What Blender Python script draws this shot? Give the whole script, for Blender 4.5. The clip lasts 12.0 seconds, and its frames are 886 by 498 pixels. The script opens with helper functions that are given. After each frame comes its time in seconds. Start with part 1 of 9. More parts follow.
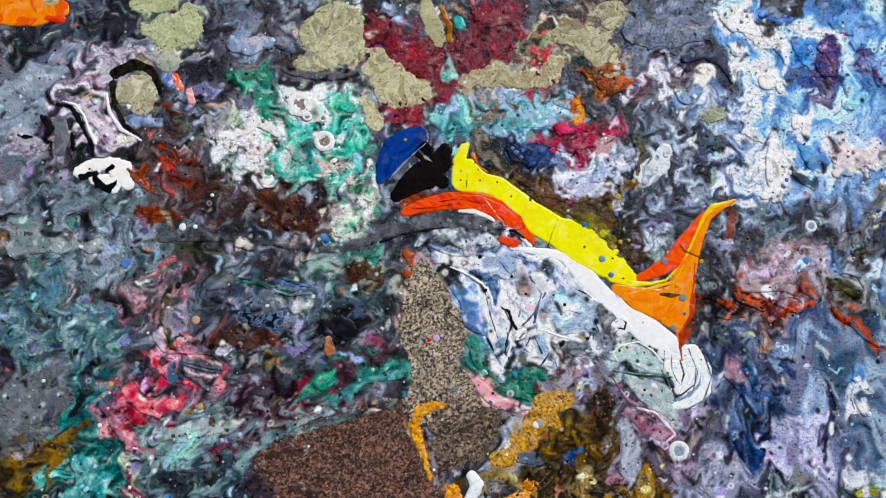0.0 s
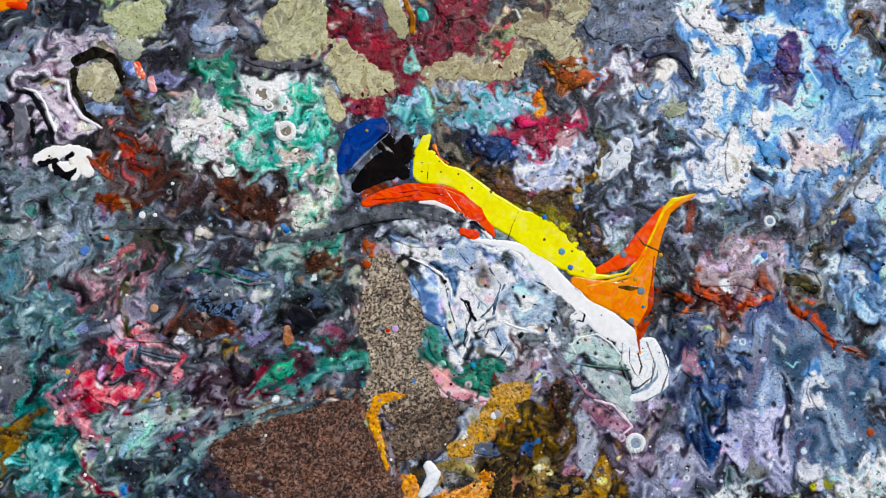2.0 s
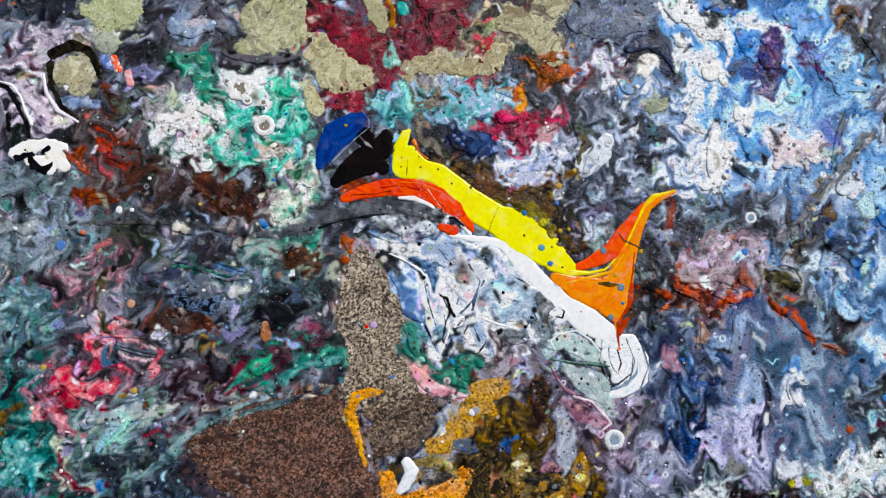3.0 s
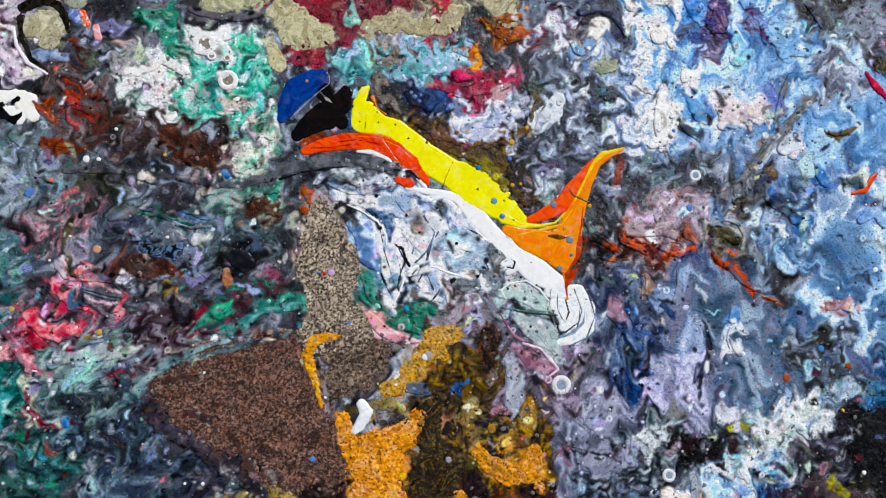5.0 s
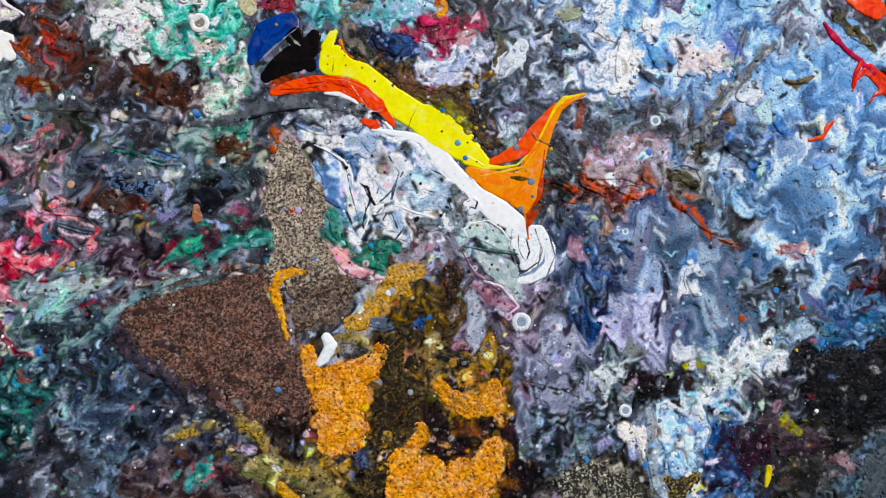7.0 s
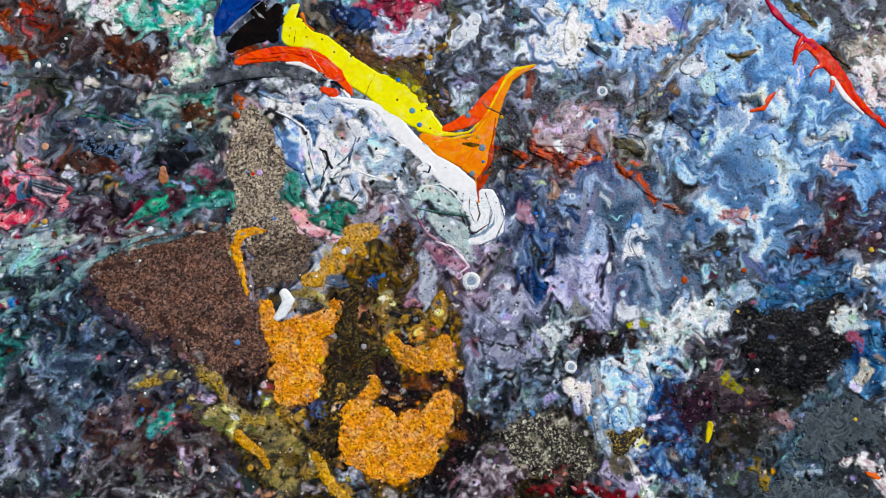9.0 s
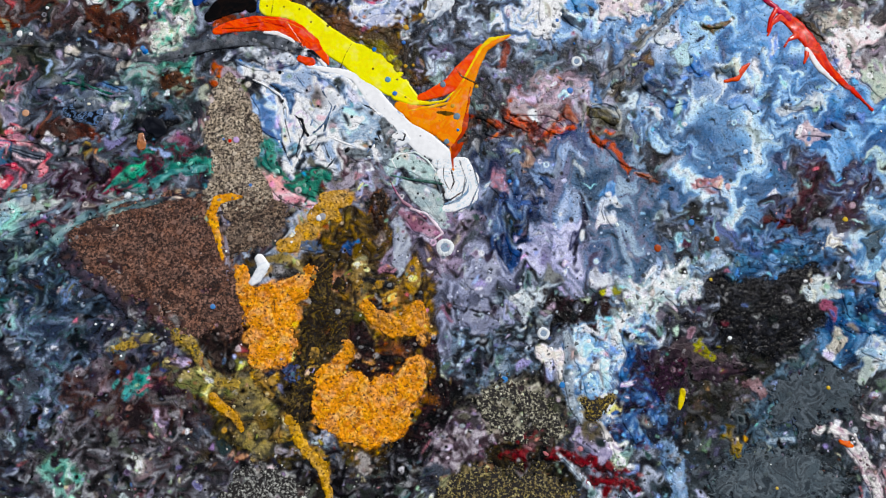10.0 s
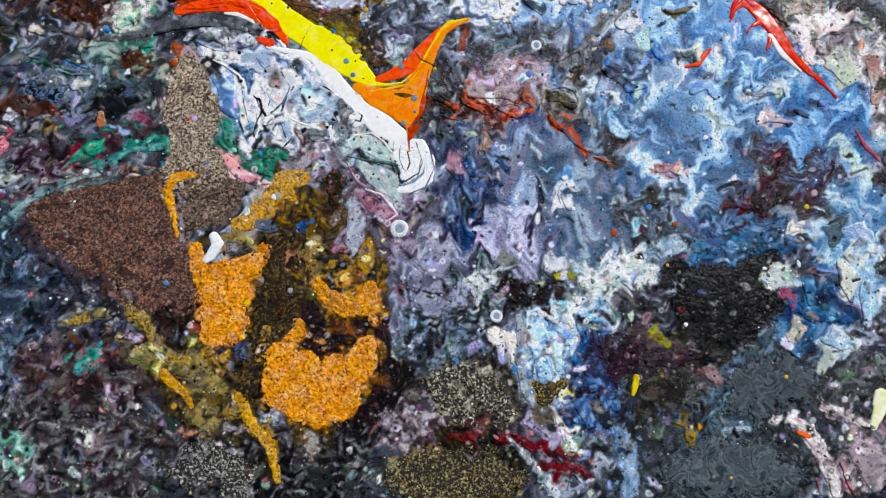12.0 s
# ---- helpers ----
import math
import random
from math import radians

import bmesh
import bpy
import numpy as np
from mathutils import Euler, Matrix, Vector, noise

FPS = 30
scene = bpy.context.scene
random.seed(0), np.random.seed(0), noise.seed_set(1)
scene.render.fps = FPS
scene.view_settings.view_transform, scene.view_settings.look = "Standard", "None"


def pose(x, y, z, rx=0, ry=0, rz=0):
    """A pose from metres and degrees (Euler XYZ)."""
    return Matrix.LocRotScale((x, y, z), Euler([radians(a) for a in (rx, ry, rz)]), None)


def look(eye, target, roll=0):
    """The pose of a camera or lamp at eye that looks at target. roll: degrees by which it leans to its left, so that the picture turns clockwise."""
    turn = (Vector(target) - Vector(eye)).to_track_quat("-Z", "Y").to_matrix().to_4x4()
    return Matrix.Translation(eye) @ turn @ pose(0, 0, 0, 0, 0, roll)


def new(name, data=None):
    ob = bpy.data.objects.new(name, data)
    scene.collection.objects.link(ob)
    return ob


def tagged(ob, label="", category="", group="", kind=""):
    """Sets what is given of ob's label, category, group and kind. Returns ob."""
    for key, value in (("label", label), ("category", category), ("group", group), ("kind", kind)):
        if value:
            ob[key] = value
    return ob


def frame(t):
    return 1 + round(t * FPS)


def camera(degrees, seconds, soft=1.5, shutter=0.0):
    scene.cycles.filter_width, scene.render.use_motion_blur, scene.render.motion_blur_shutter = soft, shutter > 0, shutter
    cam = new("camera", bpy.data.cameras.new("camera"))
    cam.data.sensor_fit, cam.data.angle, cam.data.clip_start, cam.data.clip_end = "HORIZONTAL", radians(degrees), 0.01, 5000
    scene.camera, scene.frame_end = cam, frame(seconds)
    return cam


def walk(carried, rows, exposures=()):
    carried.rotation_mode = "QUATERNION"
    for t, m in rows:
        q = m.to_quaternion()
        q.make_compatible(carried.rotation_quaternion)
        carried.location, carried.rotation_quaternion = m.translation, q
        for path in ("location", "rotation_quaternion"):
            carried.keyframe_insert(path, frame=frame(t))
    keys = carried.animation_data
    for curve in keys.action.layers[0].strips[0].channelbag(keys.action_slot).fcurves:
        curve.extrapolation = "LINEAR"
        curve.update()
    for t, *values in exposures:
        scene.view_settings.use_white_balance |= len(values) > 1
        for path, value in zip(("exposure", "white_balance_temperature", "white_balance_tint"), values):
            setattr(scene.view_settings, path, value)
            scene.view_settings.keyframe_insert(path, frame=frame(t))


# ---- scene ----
cam = camera(63.4, 12.0, soft=1.25)
ROWS = [
    (0.0, -0.0189, -0.0363, 0.4052, 5.02, -2.66, 0.08),
    (0.5, -0.0171, -0.0392, 0.4090, 4.96, -2.80, 0.25),
    (1.0, -0.0142, -0.0434, 0.4102, 5.12, -2.97, 0.40),
    (1.5, -0.0085, -0.0429, 0.4088, 5.07, -3.21, 0.49),
    (2.0, -0.0005, -0.0415, 0.4069, 5.02, -3.30, 0.60),
    (2.5, 0.0060, -0.0392, 0.4056, 4.57, -3.39, 0.64),
    (3.0, 0.0103, -0.0399, 0.4057, 4.49, -3.47, 0.74),
    (5.0, 0.0314, -0.0662, 0.4222, 4.07, -4.11, 1.25),
    (5.5, 0.0351, -0.0731, 0.4251, 3.96, -4.31, 1.35),
    (6.0, 0.0404, -0.0817, 0.4267, 3.94, -4.35, 1.46),
    (6.5, 0.0467, -0.0909, 0.4285, 3.84, -4.20, 1.54),
    (7.0, 0.0554, -0.1014, 0.4335, 3.84, -3.88, 1.73),
    (9.0, 0.0916, -0.1347, 0.4541, 4.94, -3.04, 2.18),
    (9.5, 0.1018, -0.1461, 0.4562, 5.21, -2.79, 2.28),
    (10.0, 0.1136, -0.1595, 0.4568, 5.45, -2.50, 2.44),
    (10.5, 0.1252, -0.1701, 0.4587, 5.68, -2.17, 2.78),
    (11.0, 0.1343, -0.1737, 0.4580, 5.99, -1.95, 3.15),
    (11.5, 0.1457, -0.1745, 0.4559, 6.35, -1.40, 3.45),
    (12.0, 0.1549, -0.1760, 0.4553, 6.27, -1.24, 3.48),
]
walk(cam, [(t, pose(x, y, z, rx, ry, rz)) for t, x, y, z, rx, ry, rz in ROWS])

# ---- daylight: open sky and a low-angled hazy sun ----
SUN_HIGH, SUN_ROUND = 50.0, 35.0
world = bpy.data.worlds.new("world")
scene.world = world
world.use_nodes = True
wn = world.node_tree.nodes
sky = wn.new("ShaderNodeTexSky")
sky.sky_type, sky.sun_disc = "NISHITA", False
sky.sun_elevation, sky.sun_rotation = radians(SUN_HIGH), radians(SUN_ROUND)
world.node_tree.links.new(sky.outputs[0], wn["Background"].inputs[0])
wn["Background"].inputs[1].default_value = 0.05
sun = new("sun", bpy.data.lights.new("sun", "SUN"))
sun.data.energy, sun.data.angle, sun.data.color = 4.2, radians(5), (1.0, 0.985, 0.975)
sun.matrix_world = look((0, 0, 0), (-math.sin(radians(SUN_ROUND)) * math.cos(radians(SUN_HIGH)),
                                    -math.cos(radians(SUN_ROUND)) * math.cos(radians(SUN_HIGH)), -math.sin(radians(SUN_HIGH))))
scene.view_settings.exposure = -0.01

# ---- noise fields, in millimetres ----
GRID = 256
rng = np.random.RandomState(7)
PERM = np.concatenate([rng.permutation(GRID)] * 2).astype(np.int32)
ANG = rng.rand(GRID) * 2 * np.pi
GX, GY = np.cos(ANG).astype(np.float32), np.sin(ANG).astype(np.float32)


def gnoise(x, y, seed=0):
    """Gradient noise, about -1 to 1, one lump to a unit."""
    x, y = (x + 17.31 * (seed % 251)).astype(np.float32), (y - 9.77 * (seed % 251)).astype(np.float32)
    xi, yi = np.floor(x).astype(np.int32), np.floor(y).astype(np.int32)
    fx, fy = x - xi, y - yi
    u, v = fx * fx * fx * (fx * (6 * fx - 15) + 10), fy * fy * fy * (fy * (6 * fy - 15) + 10)
    a0, a1, b0, b1 = xi & 255, (xi + 1) & 255, yi & 255, (yi + 1) & 255

    def corner(a, b, dx, dy):
        h = PERM[PERM[a] + b]
        return GX[h] * dx + GY[h] * dy
    n0 = corner(a0, b0, fx, fy) * (1 - u) + corner(a1, b0, fx - 1, fy) * u
    n1 = corner(a0, b1, fx, fy - 1) * (1 - u) + corner(a1, b1, fx - 1, fy - 1) * u
    return 1.45 * (n0 * (1 - v) + n1 * v)


def fbm(x, y, size, seed=0, octaves=4, fall=0.5):
    """Layered noise whose largest lumps measure size millimetres."""
    total, gain, norm = 0.0, 1.0, 0.0
    for k in range(octaves):
        total = total + gain * gnoise(x / size * 2 ** k, y / size * 2 ** k, seed + 3 * k)
        norm, gain = norm + gain * gain, gain * fall
    return total / math.sqrt(norm)


def drift(x, y, far):
    """Where wet paint at a place came from: the same slow currents for everything that was poured."""
    for size, share, k in ((46, 1.0, 70), (15, 0.55, 74), (5.5, 0.28, 78), (2.4, 0.12, 82)):
        x, y = x + far * share * fbm(x, y, size, k, 1), y + far * share * fbm(x, y, size, k + 2, 1)
    return x, y


def swirl(x, y, size, seed, stretch=1.0, turn=0.0, warp=1.0):
    """The marbling of paints that ran into each other: 0 to 1, evenly spread."""
    c, s = math.cos(radians(turn)), math.sin(radians(turn))
    a, b = (c * x + s * y) / stretch, c * y - s * x
    for k, (wide, far) in enumerate(((2.4, 1.1), (1.1, 0.6), (0.5, 0.22))):
        da, db = fbm(a, b, size * wide, seed + 1 + k, 1), fbm(a, b, size * wide, seed + 5 + k, 1)
        a, b = a + warp * far * size * da, b + warp * far * size * db
    u = fbm(a, b, size, seed + 9, 3, 0.5)
    return 0.5 + 0.5 * np.tanh(1.8 * u)


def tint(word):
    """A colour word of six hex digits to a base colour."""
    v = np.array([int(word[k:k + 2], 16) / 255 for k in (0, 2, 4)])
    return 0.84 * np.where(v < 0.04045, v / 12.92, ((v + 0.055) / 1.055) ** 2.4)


def blendstops(u, colours, hard=0.8, ranked=False):
    """The colours of a mix, laid over 0 to 1; hard: how sharply one ends at the next; ranked: from dark to light."""
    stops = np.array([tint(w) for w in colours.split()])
    if ranked:
        stops = stops[np.argsort(stops @ np.array([0.25, 0.6, 0.15]))]
    n = len(stops)
    if n == 1:
        return np.broadcast_to(stops[0], u.shape + (3,)).copy()
    p = np.clip(u * n - 0.5, 0, n - 1.0001)
    i = p.astype(int)
    f = np.clip((p - i - 0.5) / (1.001 - hard) + 0.5, 0, 1)[..., None]
    return stops[i] * (1 - f) + stops[i + 1] * f


def reach(x, y, strokes):
    """Signed distance to brush strokes, each a run of (x, y, half width); negative inside."""
    best = np.full(x.shape, 1e9)
    for stroke in strokes:
        if len(stroke) == 1:
            stroke = stroke + stroke
        for (x0, y0, w0), (x1, y1, w1) in zip(stroke, stroke[1:]):
            dx, dy = x1 - x0, y1 - y0
            t = np.clip(((x - x0) * dx + (y - y0) * dy) / (dx * dx + dy * dy + 1e-9), 0, 1)
            best = np.minimum(best, np.hypot(x - x0 - t * dx, y - y0 - t * dy) - w0 - t * (w1 - w0))
    return best


def lie(x, y):
    """The height of the uneven ground, in millimetres."""
    return 0.9 * fbm(x, y, 70, 40, 2) + 0.25 * fbm(x, y, 14, 44, 2)


def sheet(name, x, y, z, faces, colour, material, parent=None):
    """A smooth mesh from millimetre arrays, with its pigment."""
    mesh = bpy.data.meshes.new(name)
    mesh.vertices.add(len(x))
    mesh.vertices.foreach_set("co", (np.stack([x, y, z], 1) / 1000).astype(np.float32).ravel())
    mesh.loops.add(faces.size)
    mesh.loops.foreach_set("vertex_index", faces.astype(np.int32).ravel())
    mesh.polygons.add(len(faces))
    mesh.polygons.foreach_set("loop_start", np.arange(0, faces.size, faces.shape[1], dtype=np.int32))
    mesh.polygons.foreach_set("use_smooth", np.ones(len(faces), bool))
    pig = mesh.attributes.new("pigment", "FLOAT_COLOR", "POINT")
    pig.data.foreach_set("color", np.concatenate([colour, np.ones((len(x), 1))], 1).astype(np.float32).ravel())
    mesh.update(calc_edges=True)
    mesh.materials.append(material)
    ob = new(name, mesh)
    ob.parent = parent
    return ob


# ---- materials ----
def paint(name, rough=0.35, grain=0.25, grain_mm=1.2, dark=0.0, dark_mm=1.6, vein=0.0, vein_mm=7.0, bump=0.25, spec=0.4, cover=0.41, knob=0.0):
    """Dried paint: pigment from the mesh, with grain, dark pores, fine veins and relief of its own."""
    m = bpy.data.materials.new(name)
    m.use_nodes = True
    n, link = m.node_tree.nodes, m.node_tree.links.new
    bsdf = n["Principled BSDF"]
    pig = n.new("ShaderNodeAttribute")
    pig.attribute_name = "pigment"
    coord = n.new("ShaderNodeTexCoord")

    def noise_node(size_mm, detail, distort=0.0, rough_=0.6):
        t = n.new("ShaderNodeTexNoise")
        t.inputs["Scale"].default_value = 1000 / size_mm
        t.inputs["Detail"].default_value, t.inputs["Distortion"].default_value = detail, distort
        t.inputs["Roughness"].default_value = rough_
        link(coord.outputs["Object"], t.inputs["Vector"])
        return t.outputs["Fac"]

    def span(v, a, b, c, d):
        t = n.new("ShaderNodeMapRange")
        for k, w in zip(("From Min", "From Max", "To Min", "To Max"), (a, b, c, d)):
            t.inputs[k].default_value = w
        link(v, t.inputs["Value"])
        return t.outputs["Result"]

    def calc(op, a, b):
        t = n.new("ShaderNodeMath")
        t.operation = op
        for k, w in enumerate((a, b)):
            if isinstance(w, (int, float)):
                t.inputs[k].default_value = w
            else:
                link(w, t.inputs[k])
        return t.outputs[0]

    def mixcol(kind, fac, a, b):
        t = n.new("ShaderNodeMix")
        t.data_type, t.blend_type = "RGBA", kind
        for k, w in ((0, fac), (6, a), (7, b)):
            if isinstance(w, (int, float, tuple)):
                t.inputs[k].default_value = w
            else:
                link(w, t.inputs[k])
        return t.outputs[2]
    fine = noise_node(grain_mm, 4)
    colour = pig.outputs["Color"]
    shade = span(fine, 0.3, 0.7, 1 - grain * 1.4, 1 + grain)
    hsv = n.new("ShaderNodeHueSaturation")
    link(colour, hsv.inputs["Color"])
    link(shade, hsv.inputs["Value"])
    broad = noise_node(9, 3)
    link(span(broad, 0.3, 0.7, 0.9, 1.15), hsv.inputs["Saturation"])
    colour = hsv.outputs["Color"]
    height = calc("MULTIPLY", fine, 0.6)
    if vein:
        v = noise_node(vein_mm, 3, 1.6, 0.55)
        line = span(calc("ABSOLUTE", calc("SUBTRACT", v, 0.5), 0.0), 0.006, 0.026, 1, 0)
        broken = span(noise_node(vein_mm * 0.9, 1), 0.5, 0.62, 0, 1)
        line = calc("MULTIPLY", line, broken)
        colour = mixcol("MIX", calc("MULTIPLY", line, vein), colour, (0.016, 0.017, 0.022, 1))
        height = calc("SUBTRACT", height, calc("MULTIPLY", line, 0.5))
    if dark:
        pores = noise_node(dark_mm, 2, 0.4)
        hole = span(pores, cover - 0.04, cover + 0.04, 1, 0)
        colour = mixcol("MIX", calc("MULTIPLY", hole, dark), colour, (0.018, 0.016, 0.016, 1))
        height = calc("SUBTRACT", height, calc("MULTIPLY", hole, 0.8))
    if knob:
        lumps = n.new("ShaderNodeTexVoronoi")
        lumps.feature = "SMOOTH_F1"
        lumps.inputs["Scale"].default_value, lumps.inputs["Smoothness"].default_value = 1000 / 2.3, 0.35
        link(coord.outputs["Object"], lumps.inputs["Vector"])
        height = calc("SUBTRACT", height, calc("MULTIPLY", lumps.outputs["Distance"], 1.6 * knob))
    link(colour, bsdf.inputs["Base Color"])
    link(span(broad, 0.3, 0.7, rough * 0.75, min(1, rough * 1.3)), bsdf.inputs["Roughness"])
    bsdf.inputs["Specular IOR Level"].default_value = spec
    b = n.new("ShaderNodeBump")
    b.inputs["Strength"].default_value, b.inputs["Distance"].default_value = bump, 0.0008
    link(height, b.inputs["Height"])
    link(b.outputs[0], bsdf.inputs["Normal"])
    return m


CRUST = paint("crust_paint", 0.24, 0.22, 1.1, 0.28, 1.5, 0.2, 26, 0.9, 0.11, cover=0.37)
ENAMEL = paint("enamel_paint", 0.18, 0.06, 3.0, bump=0.07, spec=0.12)
BEAD = paint("glossy_bead", 0.12, 0.05, 3.0, bump=0.03, spec=0.5)
MARBLE = paint("marbled_paint", 0.24, 0.15, 1.2, 0.25, 1.6, 0.15, 26, 0.6, 0.1, cover=0.36)
FILM = paint("worn_paint_film", 0.3, 0.2, 1.1, 0.35, 1.5, 0.15, 20, 0.8, 0.1, cover=0.38)
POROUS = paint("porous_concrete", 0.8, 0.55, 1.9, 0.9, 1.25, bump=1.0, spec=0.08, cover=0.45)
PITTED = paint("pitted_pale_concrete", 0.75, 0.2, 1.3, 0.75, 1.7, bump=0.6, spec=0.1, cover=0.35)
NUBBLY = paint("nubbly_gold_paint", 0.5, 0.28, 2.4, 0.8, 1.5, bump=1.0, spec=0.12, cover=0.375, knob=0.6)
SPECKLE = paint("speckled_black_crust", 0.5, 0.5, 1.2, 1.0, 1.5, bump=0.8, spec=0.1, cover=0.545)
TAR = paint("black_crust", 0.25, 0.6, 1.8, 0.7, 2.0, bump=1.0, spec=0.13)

# ---- the painted crust that covers the ground ----
STEP = 0.6
X0, X1, Y0, Y1 = -272.0, 468.0, -308.0, 172.0
gx, gy = np.meshgrid(np.arange(X0, X1, STEP), np.arange(Y0, Y1, STEP))
HUES = blendstops(swirl(gx, gy, 16, 11), "2b2d34 545b67 423a3e 7b8390 343840 979fae 5c626c 383c44 aab0bc 4e535e", 0.5, True)
RISE = 0.12 * fbm(gx, gy, 5, 61, 3) - 0.12 * np.abs(fbm(gx, gy, 9, 65, 2))
DRIFT_X, DRIFT_Y = drift(gx, gy, 7.0)
DRIFT_X, DRIFT_Y = (DRIFT_X - gx) / 7, (DRIFT_Y - gy) / 7
wash_count = 0
STILL = np.full(gx.shape, 0.15)
FLUID = np.ones(gx.shape)
PIVOT = 0.215


def wash(strokes, colours, soft=2.2, rag=6.0, size=10.0, stretch=1.0, turn=0.0, hard=0.4, cover=1.0, calm=0.15):
    """A stretch of the crust where other paints were poured and ran together."""
    global wash_count
    wash_count += 1
    pts = [p for s in strokes for p in s]
    pad = max(p[2] for p in pts) + rag * 3.5 + soft
    i0, i1 = [int(np.clip((v - X0) / STEP, 0, gx.shape[1])) for v in (min(p[0] for p in pts) - pad, max(p[0] for p in pts) + pad)]
    j0, j1 = [int(np.clip((v - Y0) / STEP, 0, gx.shape[0])) for v in (min(p[1] for p in pts) - pad, max(p[1] for p in pts) + pad)]
    if i1 - i0 < 2 or j1 - j0 < 2:
        return
    x, y = gx[j0:j1, i0:i1], gy[j0:j1, i0:i1]
    k = wash_count * 4
    far = rag * 1.2
    sx, sy = x + far * DRIFT_X[j0:j1, i0:i1], y + far * DRIFT_Y[j0:j1, i0:i1]
    edge = reach(sx, sy, strokes) + rag * 0.8 * fbm(x, y, 11, k, 4, 0.7)
    m = (np.clip(0.5 - edge / (2 * soft), 0, 1) ** 2 * (3 - 2 * np.clip(0.5 - edge / (2 * soft), 0, 1)) * cover)[..., None]
    STILL[j0:j1, i0:i1] = STILL[j0:j1, i0:i1] * (1 - m[..., 0]) + calm * m[..., 0]
    HUES[j0:j1, i0:i1] = HUES[j0:j1, i0:i1] * (1 - m) + blendstops(swirl(x, y, size, k + 1, stretch, turn), colours, hard, True) * m


ODD = "8c2434 c86474 2c5c94 b07830 3c8c80 d8d4d0 7c3c20 1c1c22 8494b0 a89cb8 5c3c30 4c7cb0"


def leaves(hues, rise, x, y, step, count, seed, small=0.7, large=8.0, power=2.3, vary=0.55, clean=None, hop=14.0, flow=5.0, stray=0.0, white=0.05):
    """Blots, lobes and runs of paint over each other, large ones first, each in a colour found close by, many with a rim."""
    r = np.random.RandomState(seed)
    ny, nx = x.shape
    u, v = drift(x, y, flow)
    way = np.pi * fbm(x, y, 60, 90, 2)
    calm = hues.copy()
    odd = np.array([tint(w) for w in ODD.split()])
    q = np.sort(r.rand(count))
    radii = (small ** -power + (large ** -power - small ** -power) * q) ** (-1 / power)
    radii = np.sort(radii)[::-1]
    for ra in radii:
        j, i = r.randint(0, ny), r.randint(0, nx)
        if clean is not None and clean[j, i] and r.rand() < clean[j, i]:
            continue
        thin, kind = 0.35 + 0.65 * r.rand(), r.rand()
        if kind < 0.2:
            thin = 0.15 + 0.5 * r.rand()
        n = int(2.0 * ra / step) + 3
        j0, j1, i0, i1 = max(0, j - n), min(ny, j + n), max(0, i - n), min(nx, i + n)
        du, dv = u[j0:j1, i0:i1] - u[j, i], v[j0:j1, i0:i1] - v[j, i]
        a = way[j, i] + 0.6 * r.randn()
        c, s = math.cos(a), math.sin(a)
        d = np.sqrt((c * du + s * dv) ** 2 + ((c * dv - s * du) / thin) ** 2 + 1e-6)
        edge = (d - ra) * (thin if thin < 0.6 else 1)
        h = int(hop / step)
        jj, ii = int(np.clip(j + r.randint(-h, h + 1), 0, ny - 1)), int(np.clip(i + r.randint(-h, h + 1), 0, nx - 1))
        hue = calm[jj, ii] if r.rand() < 0.7 else calm[j, i]
        if stray and r.rand() < stray:
            hue = 0.35 * hue + 0.65 * odd[r.randint(len(odd))]
        hue = hue * np.exp(vary * r.randn() - 0.15 + 0.16 * r.randn(3))
        if kind < 0.2:
            hue = hue * 0.1
        elif kind < 0.2 + white:
            hue = hue * 0.7 + 0.22
        blur = 1.2 * step if r.rand() < 0.4 else step + ra * 0.9 * r.rand()
        m = np.clip(0.5 - edge / blur, 0, 1)
        soft = np.clip(0.5 - edge / (1.2 * step), 0, 1)
        if r.rand() < 0.25:
            m = m * np.clip(-edge / (ra * 0.8), 0.15, 1)
        rim = r.rand()
        old = hues[j0:j1, i0:i1]
        new_hue = old * (1 - m[..., None]) + np.clip(hue, 0, 0.82) * m[..., None]
        if rim < 0.24 and ra > 1.2:
            line = np.clip(1 - np.abs(edge + 0.2) / (0.5 + 0.25 * r.rand()), 0, 1)[..., None] * 0.9
            new_hue = new_hue * (1 - line) + (0.15 * hue if rim < 0.16 else np.clip(hue * 1.8 + 0.12, 0, 0.8)) * line
        if rim > 0.88 and ra > 2:
            line = np.clip(1 - np.abs(edge + ra * 0.45) / (0.25 * ra), 0, 1)[..., None] * 0.8
            new_hue = new_hue * (1 - line) + np.clip(calm[j, i] * math.exp(0.8 * r.randn()), 0, 0.8) * line
        hues[j0:j1, i0:i1] = new_hue
        if rise is not None:
            rise[j0:j1, i0:i1] += soft * 0.08 * r.randn() * min(1.5, ra / 2)


def pick(field, px, py):
    """A field of the crust's grid, read smoothly at other places."""
    a = np.clip((px - X0) / STEP, 0, gx.shape[1] - 1.001).astype(np.float32)
    b = np.clip((py - Y0) / STEP, 0, gx.shape[0] - 1.001).astype(np.float32)
    i, j = a.astype(np.int32), b.astype(np.int32)
    a, b = a - i, b - j
    if field.ndim == 3:
        a, b = a[..., None], b[..., None]
    return (field[j, i] * (1 - a) + field[j, i + 1] * a) * (1 - b) + (field[j + 1, i] * (1 - a) + field[j + 1, i + 1] * a) * b


